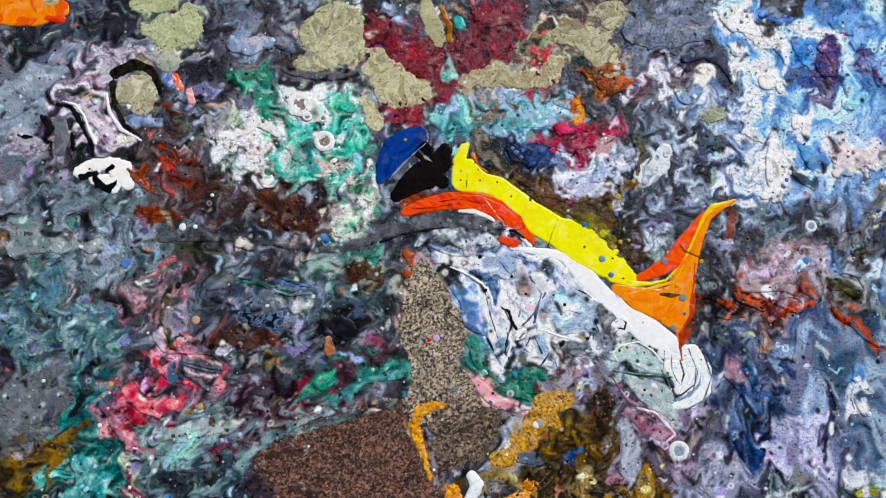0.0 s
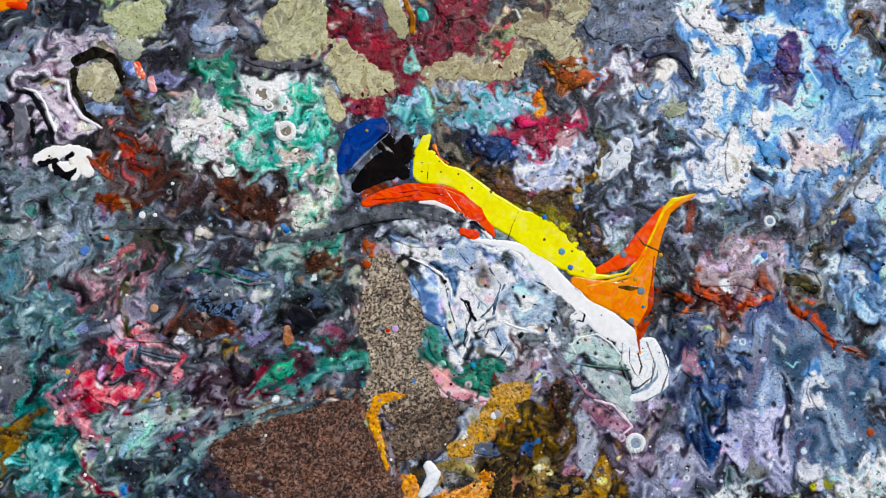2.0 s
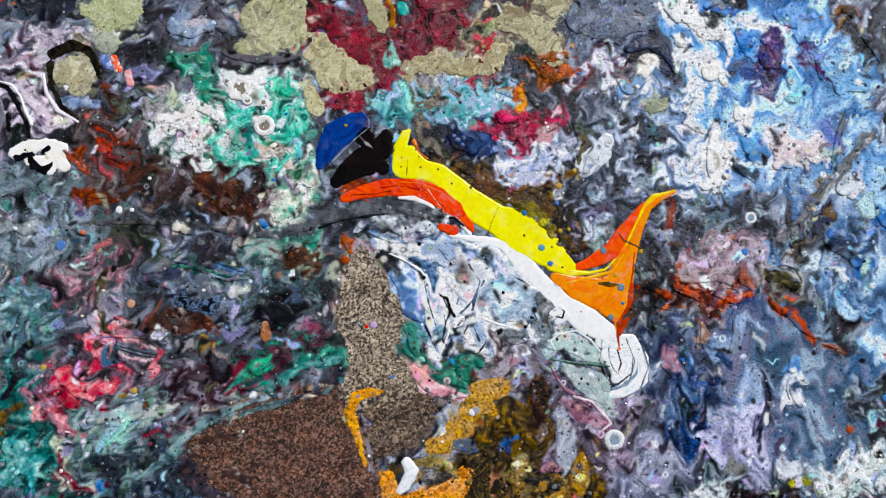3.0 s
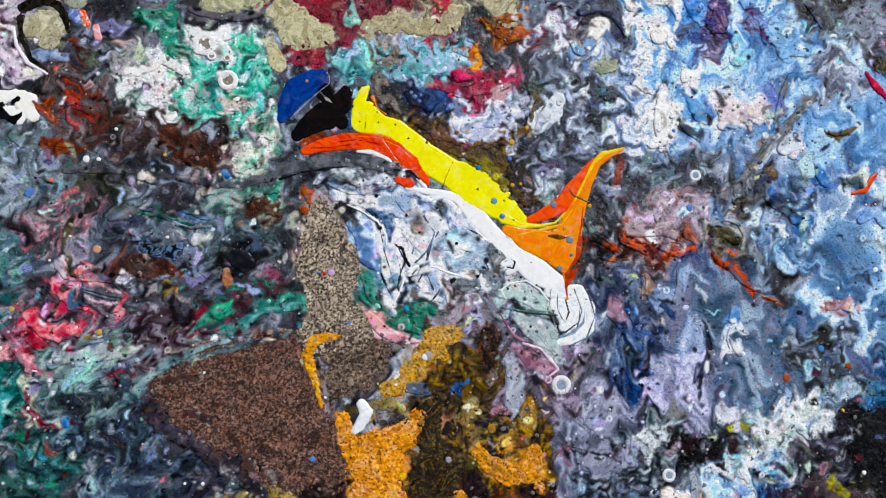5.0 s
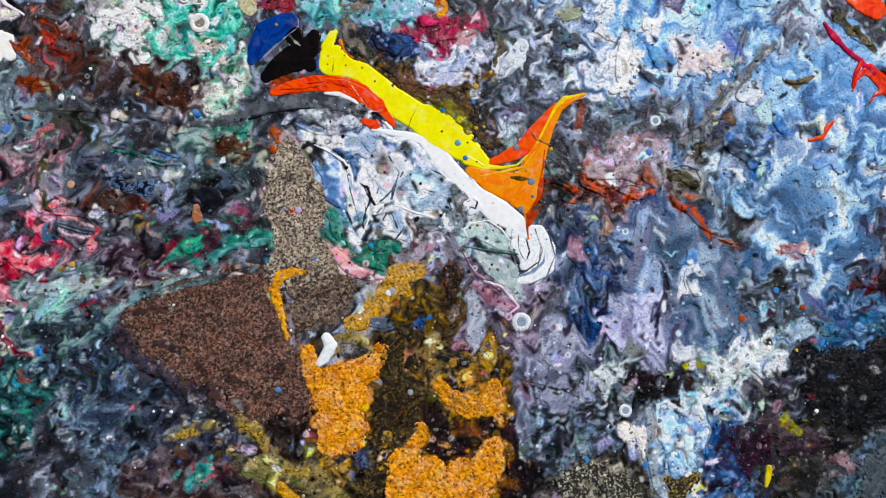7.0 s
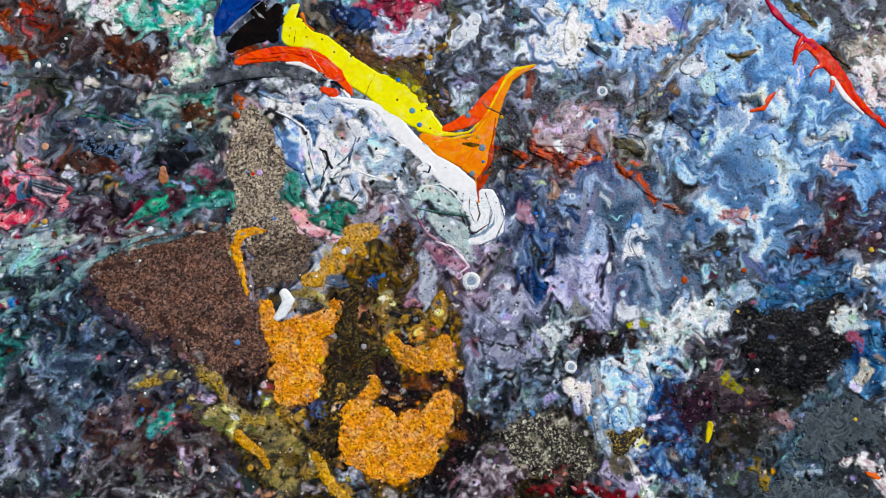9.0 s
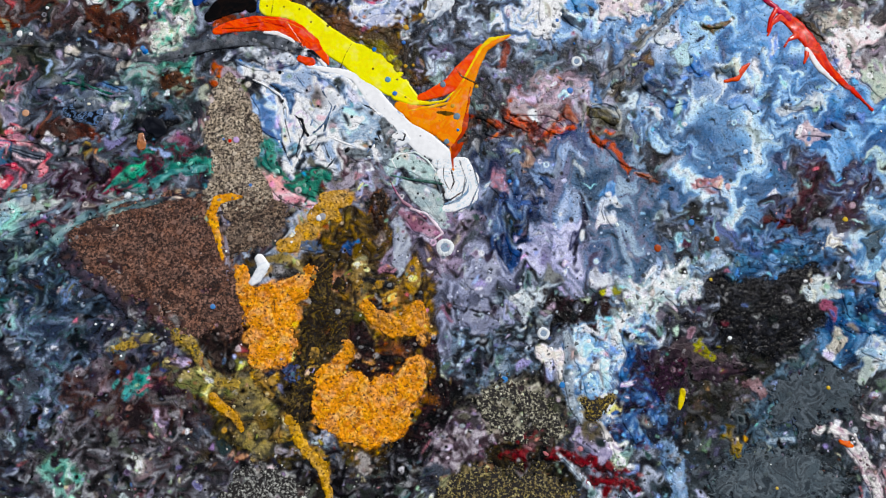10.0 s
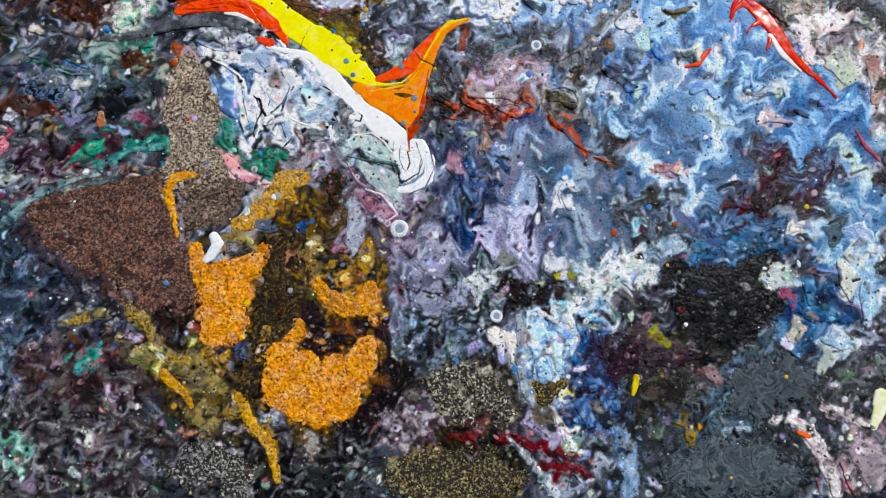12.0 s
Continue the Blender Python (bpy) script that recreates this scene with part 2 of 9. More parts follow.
# where wet paint ran: centre, reach, direction and how drawn out it is
CURRENTS = ((-200, 60, 90, 60, 1.2), (-140, -90, 80, 25, 2.0), (-60, -210, 90, 35, 1.7), (40, 100, 100, 80, 1.2), (60, -30, 60, -50, 1.3),
            (190, -90, 90, 100, 1.9), (240, 80, 100, 75, 1.2), (330, -40, 90, 60, 1.3), (240, -200, 80, 95, 1.8), (370, -180, 90, 20, 1.5))


def stir(eddy, far, seed, steps=8):
    """Wet paint turns in eddies, so that its colours draw out into curls and threads; still places turn less."""
    global HUES, RISE
    psi = 0.0
    for k, (cx, cy, wide, turn, stretch) in enumerate(CURRENTS):
        c, s = math.cos(radians(turn)), math.sin(radians(turn))
        share = np.exp(-((gx - cx) ** 2 + (gy - cy) ** 2) / wide ** 2) + 0.02
        psi = psi + share * fbm((c * gx + s * gy) / stretch, c * gy - s * gx, eddy, seed + 4 * k, 2, 0.3)
    vy, vx = np.gradient(psi, STEP)
    speed = np.sqrt(blurred(vx * vx + vy * vy, 40)) + 1e-6
    flow = (np.stack([-vy, vx], -1) * (far / steps / speed * blurred(FLUID, 3))[..., None]).astype(np.float32)
    px, py = gx.astype(np.float32), gy.astype(np.float32)
    for k in range(steps):
        v = pick(flow, px, py)
        px, py = px - v[..., 0], py - v[..., 1]
    HUES = pick(HUES, px, py)
    RISE = pick(RISE, px, py)


def blurred(field, n):
    """A field of the crust's grid, evened out over n cells each way, twice."""
    for k in range(2):
        for axis in (0, 1):
            wide = np.cumsum(np.pad(field, [(n + 1, n) if a == axis else (0, 0) for a in (0, 1)], "edge"), axis)
            size = field.shape[axis]
            field = (np.take(wide, range(2 * n + 1, 2 * n + 1 + size), axis) - np.take(wide, range(size), axis)) / (2 * n + 1)
    return field


def spatter(count, seed):
    """Droplets that fell last: round dots and rings, paler or darker than the paint round them."""
    r = np.random.RandomState(seed)
    for k in range(count):
        ra = 0.5 + 1.7 * r.rand() ** 3
        n = int(ra / STEP) + 3
        j, i = r.randint(n, gx.shape[0] - n), r.randint(n, gx.shape[1] - n)
        x, y = gx[j - n:j + n, i - n:i + n] - gx[j, i], gy[j - n:j + n, i - n:i + n] - gy[j, i]
        a = r.rand() * 3.14
        thin = 0.7 + 0.3 * r.rand()
        d = np.hypot(x * math.cos(a) + y * math.sin(a), (y * math.cos(a) - x * math.sin(a)) / thin)
        base = HUES[np.clip(j + r.randint(-14, 15), 0, gx.shape[0] - 1), np.clip(i + r.randint(-14, 15), 0, gx.shape[1] - 1)]
        kind = r.rand()
        hue = base * 0.12 if kind < 0.35 else np.clip(base * 1.5 + 0.16, 0, 0.75) if kind < 0.7 else base
        m = np.clip(0.5 - (d - ra) / 0.7, 0, 1)
        if ra > 1.3 and r.rand() < 0.5:
            m = m * np.clip((d - ra * 0.45) / 0.6, 0.1, 1)
        HUES[j - n:j + n, i - n:i + n] = HUES[j - n:j + n, i - n:i + n] * (1 - m[..., None]) + hue * m[..., None]
        RISE[j - n:j + n, i - n:i + n] += 0.1 * m


LATE = []


def colour_late():
    """Patches that ran together with the crust carry the same threads of colour as the crust round them."""
    hues = deepen(HUES, 1.45, 1.12)
    for ob, x, y in LATE:
        flat = pick(hues, x, y)
        heights = np.empty(3 * len(x), np.float32)
        ob.data.vertices.foreach_get("co", heights)
        heights[2::3] += np.clip(0.7 * pick(RISE, x, y), -0.22, 0.12).astype(np.float32) / 1000
        ob.data.vertices.foreach_set("co", heights)
        ob.data.attributes["pigment"].data.foreach_set("color", np.concatenate([flat, np.ones((len(x), 1))], 1).astype(np.float32).ravel())


def deepen(hues, contrast, colour):
    """Wet-looking, sealed paint is deeper and stronger in colour than its mean."""
    lum = hues @ np.array([0.25, 0.6, 0.15])
    hues = np.clip(lum[..., None] + (hues - lum[..., None]) * colour, 0.001, 0.9)
    return np.clip(hues * ((lum / PIVOT + 0.01) ** (contrast - 1))[..., None], 0.002, 0.75)


def lay_crust():
    ny, nx = gx.shape
    ids = np.arange(nx * ny).reshape(ny, nx)
    faces = np.stack([ids[:-1, :-1], ids[:-1, 1:], ids[1:, 1:], ids[1:, :-1]], -1).reshape(-1, 4)
    z = LIE + np.clip(RISE, -0.7, 0.13)
    rim = np.minimum(np.minimum(gx - X0, X1 - gx), np.minimum(gy - Y0, Y1 - gy))
    z = z - 6.0 * np.clip(1 - (rim + 9 * fbm(gx, gy, 26, 300, 4)) / 8, 0, 1)
    ob = sheet("ground_crust", gx.ravel(), gy.ravel(), z.ravel(), faces, (deepen(HUES, 1.45, 1.12) * np.array([0.99, 1.0, 1.04])).reshape(-1, 3), CRUST)
    return tagged(ob, "crust of many dried, spilled and marbled paints covering a concrete floor", "ground", kind="structure")


LIE = lie(gx, gy)


def ground_at(x, y):
    """The height of the uneven ground at one place."""
    return LIE[int(np.clip((y - Y0) / STEP, 0, gx.shape[0] - 1)), int(np.clip((x - X0) / STEP, 0, gx.shape[1] - 1))]


pool_count = 0
TOP = np.full(gx.shape, 0.0)
CLEAN = np.zeros(gx.shape)


def pool(name, label, strokes, colours, material=None, rag=1.5, parent=None, rag_mm=9.0, size=7.0, stretch=1.0, turn=0.0, hard=0.4, thick=0.22,
         lift=None, round_mm=1.7, bands=0.0, pit=0.0, cell=0.55, spill=1.5, fray=None, category="paint patch", group=""):
    """One spill of paint, or bare patch: its outline follows brush strokes with a ragged edge, its rim is rounded."""
    global pool_count
    pool_count += 1
    k = 900 + pool_count * 7
    pts = [p for s in strokes for p in s]
    if max(p[2] for p in pts) < 2.2:
        spill = 0
    if parent is not None:
        thick = thick + 0.09
    pad = max(p[2] for p in pts) + rag * 3 + 2
    x, y = np.meshgrid(np.arange(min(p[0] for p in pts) - pad, max(p[0] for p in pts) + pad, cell),
                       np.arange(min(p[1] for p in pts) - pad, max(p[1] for p in pts) + pad, cell))
    sx, sy = drift(x, y, rag * 0.9) if rag >= 0.8 else (x, y)
    f = reach(sx, sy, strokes) + rag * 0.7 * fbm(x, y, rag_mm, k, 4, 0.6)
    if fray is None:
        fray = min(3.5, 0.3 * max(p[2] for p in pts)) if material in (None, FILM, POROUS, NUBBLY, TAR, PITTED, SPECKLE) and parent is None else 0
    if fray:
        f = f + fray * np.clip(1 + f / 9, 0, 1) * np.clip(fbm(x, y, 4.5, k + 2, 4, 0.7) * 1.5, -0.2, 1.5)
    fy, fx = np.gradient(f, cell)
    slope = fx * fx + fy * fy + 0.05
    inside = f < 0
    keep = inside[:-1, :-1] | inside[:-1, 1:] | inside[1:, 1:] | inside[1:, :-1]
    if not keep.any():
        return None
    out = ~inside
    push = np.clip(f / slope, 0, cell * 1.2)
    px, py = np.where(out, x - fx * push, x), np.where(out, y - fy * push, y)
    t = np.clip(-f / min(round_mm, 0.5 * max(p[2] for p in pts) + 0.1), 0, 1)
    base = 0.16 + 0.0012 * pool_count if lift is None else lift
    ground = lie(x, y)
    z = ground + np.where(out, -0.5, base - 0.35 + (0.35 + thick) * np.sqrt(1 - (1 - t) ** 2))
    z = z + np.where(out, 0, 0.05 * fbm(x, y, 6, 203, 2) - pit * np.clip(fbm(x, y, 2.2, k + 4, 2), 0, 1) * t)
    material = material or FILM
    late = material in (FILM, MARBLE, TAR)
    u = swirl(x, y, size, k + 5, stretch, turn)
    if bands:
        u = 0.5 + 0.5 * np.sin(6.283 * (u * 1.2 + f / bands))
    hue = blendstops(u, colours, hard, late and not bands)
    if spill and not late and material is not ENAMEL:
        wash(strokes, colours, 1.0, rag + spill, size, stretch, turn, hard, 0.85)
    gi, gj = np.clip(((x - X0) / STEP).astype(int), 0, gx.shape[1] - 1), np.clip(((y - Y0) / STEP).astype(int), 0, gx.shape[0] - 1)
    TOP[gj[inside], gi[inside]] = np.maximum(TOP[gj[inside], gi[inside]], (z - ground)[inside])
    if late:
        lum = (hue[inside] @ np.array([0.25, 0.6, 0.15]))[:, None] + 0.001
        HUES[gj[inside], gi[inside]] = hue[inside] * (lum * (lum / 0.2) ** 0.1 * PIVOT ** 0.45) ** (1 / 1.45) / lum
        STILL[gj[inside], gi[inside]] = {FILM: 0.45, MARBLE: 0.72, TAR: 0.6}[material]
        FLUID[gj[inside], gi[inside]] = {FILM: 0.3, MARBLE: 0.35, TAR: 0.25}[material]
    else:
        FLUID[gj[inside], gi[inside]] = 0.2
    CLEAN[gj[inside], gi[inside]] = 0.97 if material in (ENAMEL, POROUS, PITTED, NUBBLY, SPECKLE) else 0.6
    ids = np.arange(x.size).reshape(x.shape)
    quads = np.stack([ids[:-1, :-1], ids[:-1, 1:], ids[1:, 1:], ids[1:, :-1]], -1)
    isle = np.where(keep, np.arange(1, keep.size + 1).reshape(keep.shape), 0)
    while True:
        far = np.pad(isle, 1)
        best = np.maximum.reduce([far[1:-1, 1:-1], far[:-2, 1:-1], far[2:, 1:-1], far[1:-1, :-2], far[1:-1, 2:]])
        best = np.where(keep, best, 0)
        if (best == isle).all():
            break
        isle = best
    marks, sizes = np.unique(isle[keep], return_counts=True)
    first = None
    hue = deepen(hue, 1.1, 1.15)
    for mark, cells in sorted(zip(marks, sizes), key=lambda p: -p[1]):
        if first is not None and cells * cell * cell < 9 * (1 + 3 * (parent is not None)):
            continue
        faces = quads[isle == mark]
        used = np.unique(faces)
        back = np.zeros(x.size, int)
        back[used] = np.arange(len(used))
        ob = sheet(name, px.ravel()[used], py.ravel()[used], z.ravel()[used], back[faces], hue.reshape(-1, 3)[used], material, parent)
        tagged(ob, label, category if parent is None else "", group)
        if late:
            LATE.append((ob, px.ravel()[used], py.ravel()[used]))
        first = first or ob
        area = cells * cell * cell
        if parent is None and area > 120 and material in (FILM, MARBLE, TAR):
            deep = np.argwhere((isle == mark) & (f[:-1, :-1] < -0.8))
            specks(ob, x, y, deep, hue, min(14, int(area / 45)), k)
    return first


def mound(name, word, parent, n=8, tall=0.4, seed=0):
    """A small uneven dome about one millimetre in radius, with its pigment."""
    r, a = np.random.RandomState(seed), np.arange(n) / n * 2 * np.pi
    out = 0.75 + 0.4 * r.rand(n)
    x = np.concatenate([[0], 0.62 * out * np.cos(a), out * np.cos(a)])
    y = np.concatenate([[0], 0.62 * out * np.sin(a), out * np.sin(a)])
    z = np.concatenate([[tall], np.full(n, 0.8 * tall), np.full(n, -0.25)])
    faces = [(0, 1 + i, 1 + (i + 1) % n) for i in range(n)]
    for i in range(n):
        j = (i + 1) % n
        faces += [(1 + i, 1 + n + i, 1 + n + j), (1 + i, 1 + n + j, 1 + j)]
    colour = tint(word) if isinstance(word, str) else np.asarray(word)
    return sheet(name, x, y, z, np.array(faces), np.broadcast_to(colour, (len(x), 3)) * (0.88 + 0.24 * r.rand(len(x), 1)), MARBLE, parent)


def specks(host, x, y, spots, hue, count, seed):
    """Small blobs of other paint stuck in a patch, each a part of it."""
    r = np.random.RandomState(seed)
    if len(spots) < 20:
        return
    for k in range(count):
        j, i = spots[r.randint(len(spots))]
        jj, ii = spots[r.randint(len(spots))]
        base = hue[jj, ii]
        colour = base * 0.2 if r.rand() < 0.5 else np.clip(base * 1.3 + 0.12, 0, 0.8)
        ob = mound("speck", colour, host, 8, 0.22, seed + k)
        size = 0.45 + 1.1 * r.rand() ** 2
        ob.scale = (size * (1 + 0.8 * r.rand()), size, 1)
        ob.rotation_euler.z = r.rand() * 3.14
        px, py = x[j, i], y[j, i]
        ob.location = (px / 1000, py / 1000, (ground_at(px, py) + top(px, py)) / 1000)


def crumbs(count, seed):
    """Countless tiny crumbs and droplets of dried paint lying over the crust, in the colours round them."""
    r = np.random.RandomState(seed)
    n = 7
    a = np.arange(n) / n * 2 * np.pi
    xs, ys, zs, cs, fs = [], [], [], [], []
    for k in range(count):
        j, i = r.randint(5, gx.shape[0] - 5), r.randint(5, gx.shape[1] - 5)
        if r.rand() < CLEAN[j, i] * 0.9:
            continue
        size, b = 0.25 + 0.75 * r.rand() ** 3, len(xs) * (n + 1)
        out = size * (0.7 + 0.5 * r.rand(n))
        jj, ii = np.clip(j + r.randint(-9, 10), 0, gx.shape[0] - 1), np.clip(i + r.randint(-9, 10), 0, gx.shape[1] - 1)
        kind = r.rand()
        colour = HUES[jj, ii] * 0.15 if kind < 0.4 else np.clip(HUES[jj, ii] * 1.4 + 0.2, 0, 0.82) if kind < 0.52 else HUES[jj, ii]
        h = LIE[j, i] + max(TOP[j, i], np.clip(RISE[j, i], -0.5, 0.22))
        xs.append(gx[j, i] + np.concatenate([[0], out * np.cos(a)]))
        ys.append(gy[j, i] + np.concatenate([[0], out * np.sin(a)]))
        zs.append(h + np.concatenate([[0.45 * size], np.full(n, -0.12)]))
        cs.append(np.broadcast_to(colour, (n + 1, 3)))
        fs.append([(b, b + 1 + q, b + 1 + (q + 1) % n) for q in range(n)])
    ob = sheet("paint_crumbs", np.concatenate(xs), np.concatenate(ys), np.concatenate(zs), np.concatenate([np.array(q) for q in fs]), np.concatenate(cs), BEAD)
    tagged(ob, "tiny crumbs and droplets of dried paint strewn over the crust", "paint crumbs", kind="stuff")


def top(x, y):
    """Height of the paint above the ground at a place."""
    return TOP[int(np.clip((y - Y0) / STEP, 0, gx.shape[0] - 1)), int(np.clip((x - X0) / STEP, 0, gx.shape[1] - 1))]


def drop(x, y, r, colour, label, name="paint_drop", tall=0.4, sit=0.05, material=None, group="scattered paint drops", wobble=0.18, category="paint drop"):
    """A dried drop: a low dome with an uneven outline."""
    global pool_count
    pool_count += 1
    rings, n = 4, 14
    a = np.arange(n) / n * 2 * np.pi
    out = 1 + wobble * fbm(3 * np.cos(a) + x, 3 * np.sin(a) + y, 2.5, 31, 2)
    xs, ys, zs = [np.array([0.0])], [np.array([0.0])], [np.array([tall])]
    for k in range(1, rings + 1):
        q = k / rings
        xs.append(r * q * out * np.cos(a)), ys.append(r * q * out * np.sin(a))
        zs.append(np.full(n, tall * math.sqrt(max(0, 1 - q * q)) - (0.8 if k == rings else 0)))
    px, py, pz = np.concatenate(xs) + x, np.concatenate(ys) + y, np.concatenate(zs)
    faces = [(0, 1 + i, 1 + (i + 1) % n, 1 + (i + 1) % n) for i in range(n)]
    tri = np.array([(0, 1 + i, 1 + (i + 1) % n) for i in range(n)])
    quads = []
    for k in range(rings - 1):
        b = 1 + k * n
        for i in range(n):
            j = (i + 1) % n
            quads += [(b + i, b + n + i, b + n + j), (b + i, b + n + j, b + j)]
    faces = np.concatenate([tri, np.array(quads)])
    sit = sit + top(x, y)
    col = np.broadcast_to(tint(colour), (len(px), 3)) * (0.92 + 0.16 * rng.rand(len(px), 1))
    ob = sheet(name, px, py, pz + ground_at(x, y) + sit, faces, col, material or ENAMEL)
    return tagged(ob, label, category, group)


def blister(x, y, r, rim, heart, label, tall=0.28):
    """A burst bubble in the paint: a raised rim round a sunken floor, which is a part of its own."""
    global pool_count
    pool_count += 1
    n = 28
    a = np.arange(n) / n * 2 * np.pi
    wob = 1 + 0.09 * fbm(2.5 * np.cos(a) + x, 2.5 * np.sin(a) + y, 3.0, 17, 1)
    prof = ((1.0, -0.8), (0.93, 0.15), (0.8, 0.75), (0.7, 0.9), (0.6, 0.6), (0.54, 0.1), (0.5, -0.3))
    zb = ground_at(x, y) + 0.05 + top(x, y)
    px = np.concatenate([x + r * q * wob * np.cos(a) for q, h in prof])
    py = np.concatenate([y + r * q * wob * np.sin(a) for q, h in prof])
    pz = np.concatenate([np.full(n, zb + tall * h) for q, h in prof])
    faces = np.array([(k * n + i, k * n + (i + 1) % n, (k + 1) * n + (i + 1) % n, (k + 1) * n + i) for k in range(len(prof) - 1) for i in range(n)])
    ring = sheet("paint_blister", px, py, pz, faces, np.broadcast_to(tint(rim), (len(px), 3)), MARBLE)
    tagged(ring, label, "paint blister", "burst blisters in the paint")
    fx, fy = np.concatenate([[x], x + r * 0.56 * wob * np.cos(a)]), np.concatenate([[y], y + r * 0.56 * wob * np.sin(a)])
    tri = np.array([(0, 1 + i, 1 + (i + 1) % n) for i in range(n)])
    sheet("hollow", fx, fy, np.full(n + 1, zb - 0.12 * tall), tri, np.broadcast_to(tint(heart), (n + 1, 3)), PITTED, ring)
    return ring


def pebbles(host, strokes, count, colours, seed, large=2.2):
    """Grains of stone that stand out of bare concrete, each a part of its patch."""
    r = np.random.RandomState(seed)
    words = colours.split()
    kinds = []
    for word in words:
        n, a = 8, np.arange(8) / 8 * 2 * np.pi
        out = 0.8 + 0.35 * r.rand(n)
        x = np.concatenate([[0], 0.6 * out * np.cos(a), out * np.cos(a)])
        y = np.concatenate([[0], 0.6 * out * np.sin(a), out * np.sin(a)])
        z = np.concatenate([[0.42], np.full(n, 0.33), np.full(n, -0.25)])
        faces = [(0, 1 + i, 1 + (i + 1) % n) for i in range(n)]
        for i in range(n):
            j = (i + 1) % n
            faces += [(1 + i, 1 + n + i, 1 + n + j), (1 + i, 1 + n + j, 1 + j)]
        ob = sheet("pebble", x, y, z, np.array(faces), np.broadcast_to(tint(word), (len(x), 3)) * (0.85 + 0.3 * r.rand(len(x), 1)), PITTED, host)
        kinds.append(ob)
    spots, tries = [], 0
    while len(spots) < count and tries < 4000:
        tries += 1
        stroke = strokes[r.randint(len(strokes))]
        x, y, w = stroke[r.randint(len(stroke))]
        d, a = w * math.sqrt(r.rand()) * 0.85, r.rand() * 6.283
        x, y = x + d * math.cos(a), y + d * math.sin(a)
        if all(math.hypot(x - p, y - q) > 4 for p, q in spots) and CLEAN[int((y - Y0) / STEP), int((x - X0) / STEP)] > 0.9:
            spots.append((x, y))
    for k, (x, y) in enumerate(spots):
        ob = kinds[k] if k < len(kinds) else kinds[k % len(kinds)].copy()
        if k >= len(kinds):
            scene.collection.objects.link(ob)
        size = 0.5 + large * r.rand() ** 3
        ob.scale = (size, size * (0.7 + 0.3 * r.rand()), min(size, 1.0))
        ob.rotation_euler.z = r.rand() * 6.283
        ob.location = (x / 1000, y / 1000, (ground_at(x, y) + top(x, y) - 0.05) / 1000)


# ---- the ground under the paint ----
def bare_ground():
    m = bpy.data.materials.new("bare_concrete")
    m.use_nodes = True
    n, link = m.node_tree.nodes, m.node_tree.links.new
    coord = n.new("ShaderNodeTexCoord")
    t, r = n.new("ShaderNodeTexNoise"), n.new("ShaderNodeValToRGB")
    t.inputs["Scale"].default_value, t.inputs["Detail"].default_value = 40, 8
    r.color_ramp.elements[0].color, r.color_ramp.elements[1].color = (0.12, 0.11, 0.1, 1), (0.34, 0.33, 0.3, 1)
    link(coord.outputs["Object"], t.inputs["Vector"])
    link(t.outputs["Fac"], r.inputs[0])
    # old spatters that thin out with distance
    cells, blobs, length = n.new("ShaderNodeTexVoronoi"), n.new("ShaderNodeTexNoise"), n.new("ShaderNodeVectorMath")
    near, edge, mix, dull = n.new("ShaderNodeMapRange"), n.new("ShaderNodeMath"), n.new("ShaderNodeMix"), n.new("ShaderNodeHueSaturation")
    cells.inputs["Scale"].default_value, blobs.inputs["Scale"].default_value = 38, 22
    blobs.inputs["Detail"].default_value, blobs.inputs["Distortion"].default_value = 5, 1.5
    length.operation, edge.operation = "LENGTH", "GREATER_THAN"
    for k, w in zip(("From Min", "From Max", "To Min", "To Max"), (0.3, 2.2, 0.3, 0.85)):
        near.inputs[k].default_value = w
    for node in (cells, blobs, length):
        link(coord.outputs["Object"], node.inputs[0])
    link(length.outputs["Value"], near.inputs["Value"])
    link(blobs.outputs["Fac"], edge.inputs[0])
    link(near.outputs["Result"], edge.inputs[1])
    dull.inputs["Saturation"].default_value, dull.inputs["Value"].default_value = 0.7, 0.5
    link(cells.outputs["Color"], dull.inputs["Color"])
    mix.data_type = "RGBA"
    link(edge.outputs[0], mix.inputs[0])
    link(r.outputs[0], mix.inputs[6])
    link(dull.outputs["Color"], mix.inputs[7])
    link(mix.outputs[2], n["Principled BSDF"].inputs["Base Color"])
    n["Principled BSDF"].inputs["Roughness"].default_value = 0.9
    bm = bmesh.new()
    bmesh.ops.create_grid(bm, x_segments=24, y_segments=24, size=400)
    mesh = bpy.data.meshes.new("ground")
    bm.to_mesh(mesh)
    bm.free()
    mesh.materials.append(m)
    ob = new("ground", mesh)
    ob.location.z = -0.0035
    tagged(ob, "bare grey concrete floor with old paint spatters", "ground", kind="structure")


bare_ground()


# ---- paints that ran together in the crust ----
wash([[(-250.0, 91.0, 33.0), (-247.0, 43.0, 27.0)]], "8a94a0 6c7682 a4aab8 4c5058 7c7a84", size=14,calm=0.7)
wash([[(-252.0, 127.0, 12.0), (-233.0, 121.0, 12.0)]], "5a6068 3c4048 7a8494 4c5a70 38261c")
wash([[(-119.0, 120.0, 18.0), (-102.0, 103.0, 12.0), (-124.0, 86.0, 15.0)]], "5c5c68 484a52 7c8496 6a6470 38343c", calm=0.5)
wash([[(-116.0, 130.0, 9.0), (-112.0, 115.0, 6.0)]], "8494ac 9aa8c0 707c90", calm=0.6)
wash([[(-204.0, 98.0, 24.0), (-214.0, 62.0, 15.0), (-196.0, 66.0, 15.0)]], "c8bcc8 a49cac 4c4450 d8d0d8 6a6470 181820", size=11,calm=0.5)
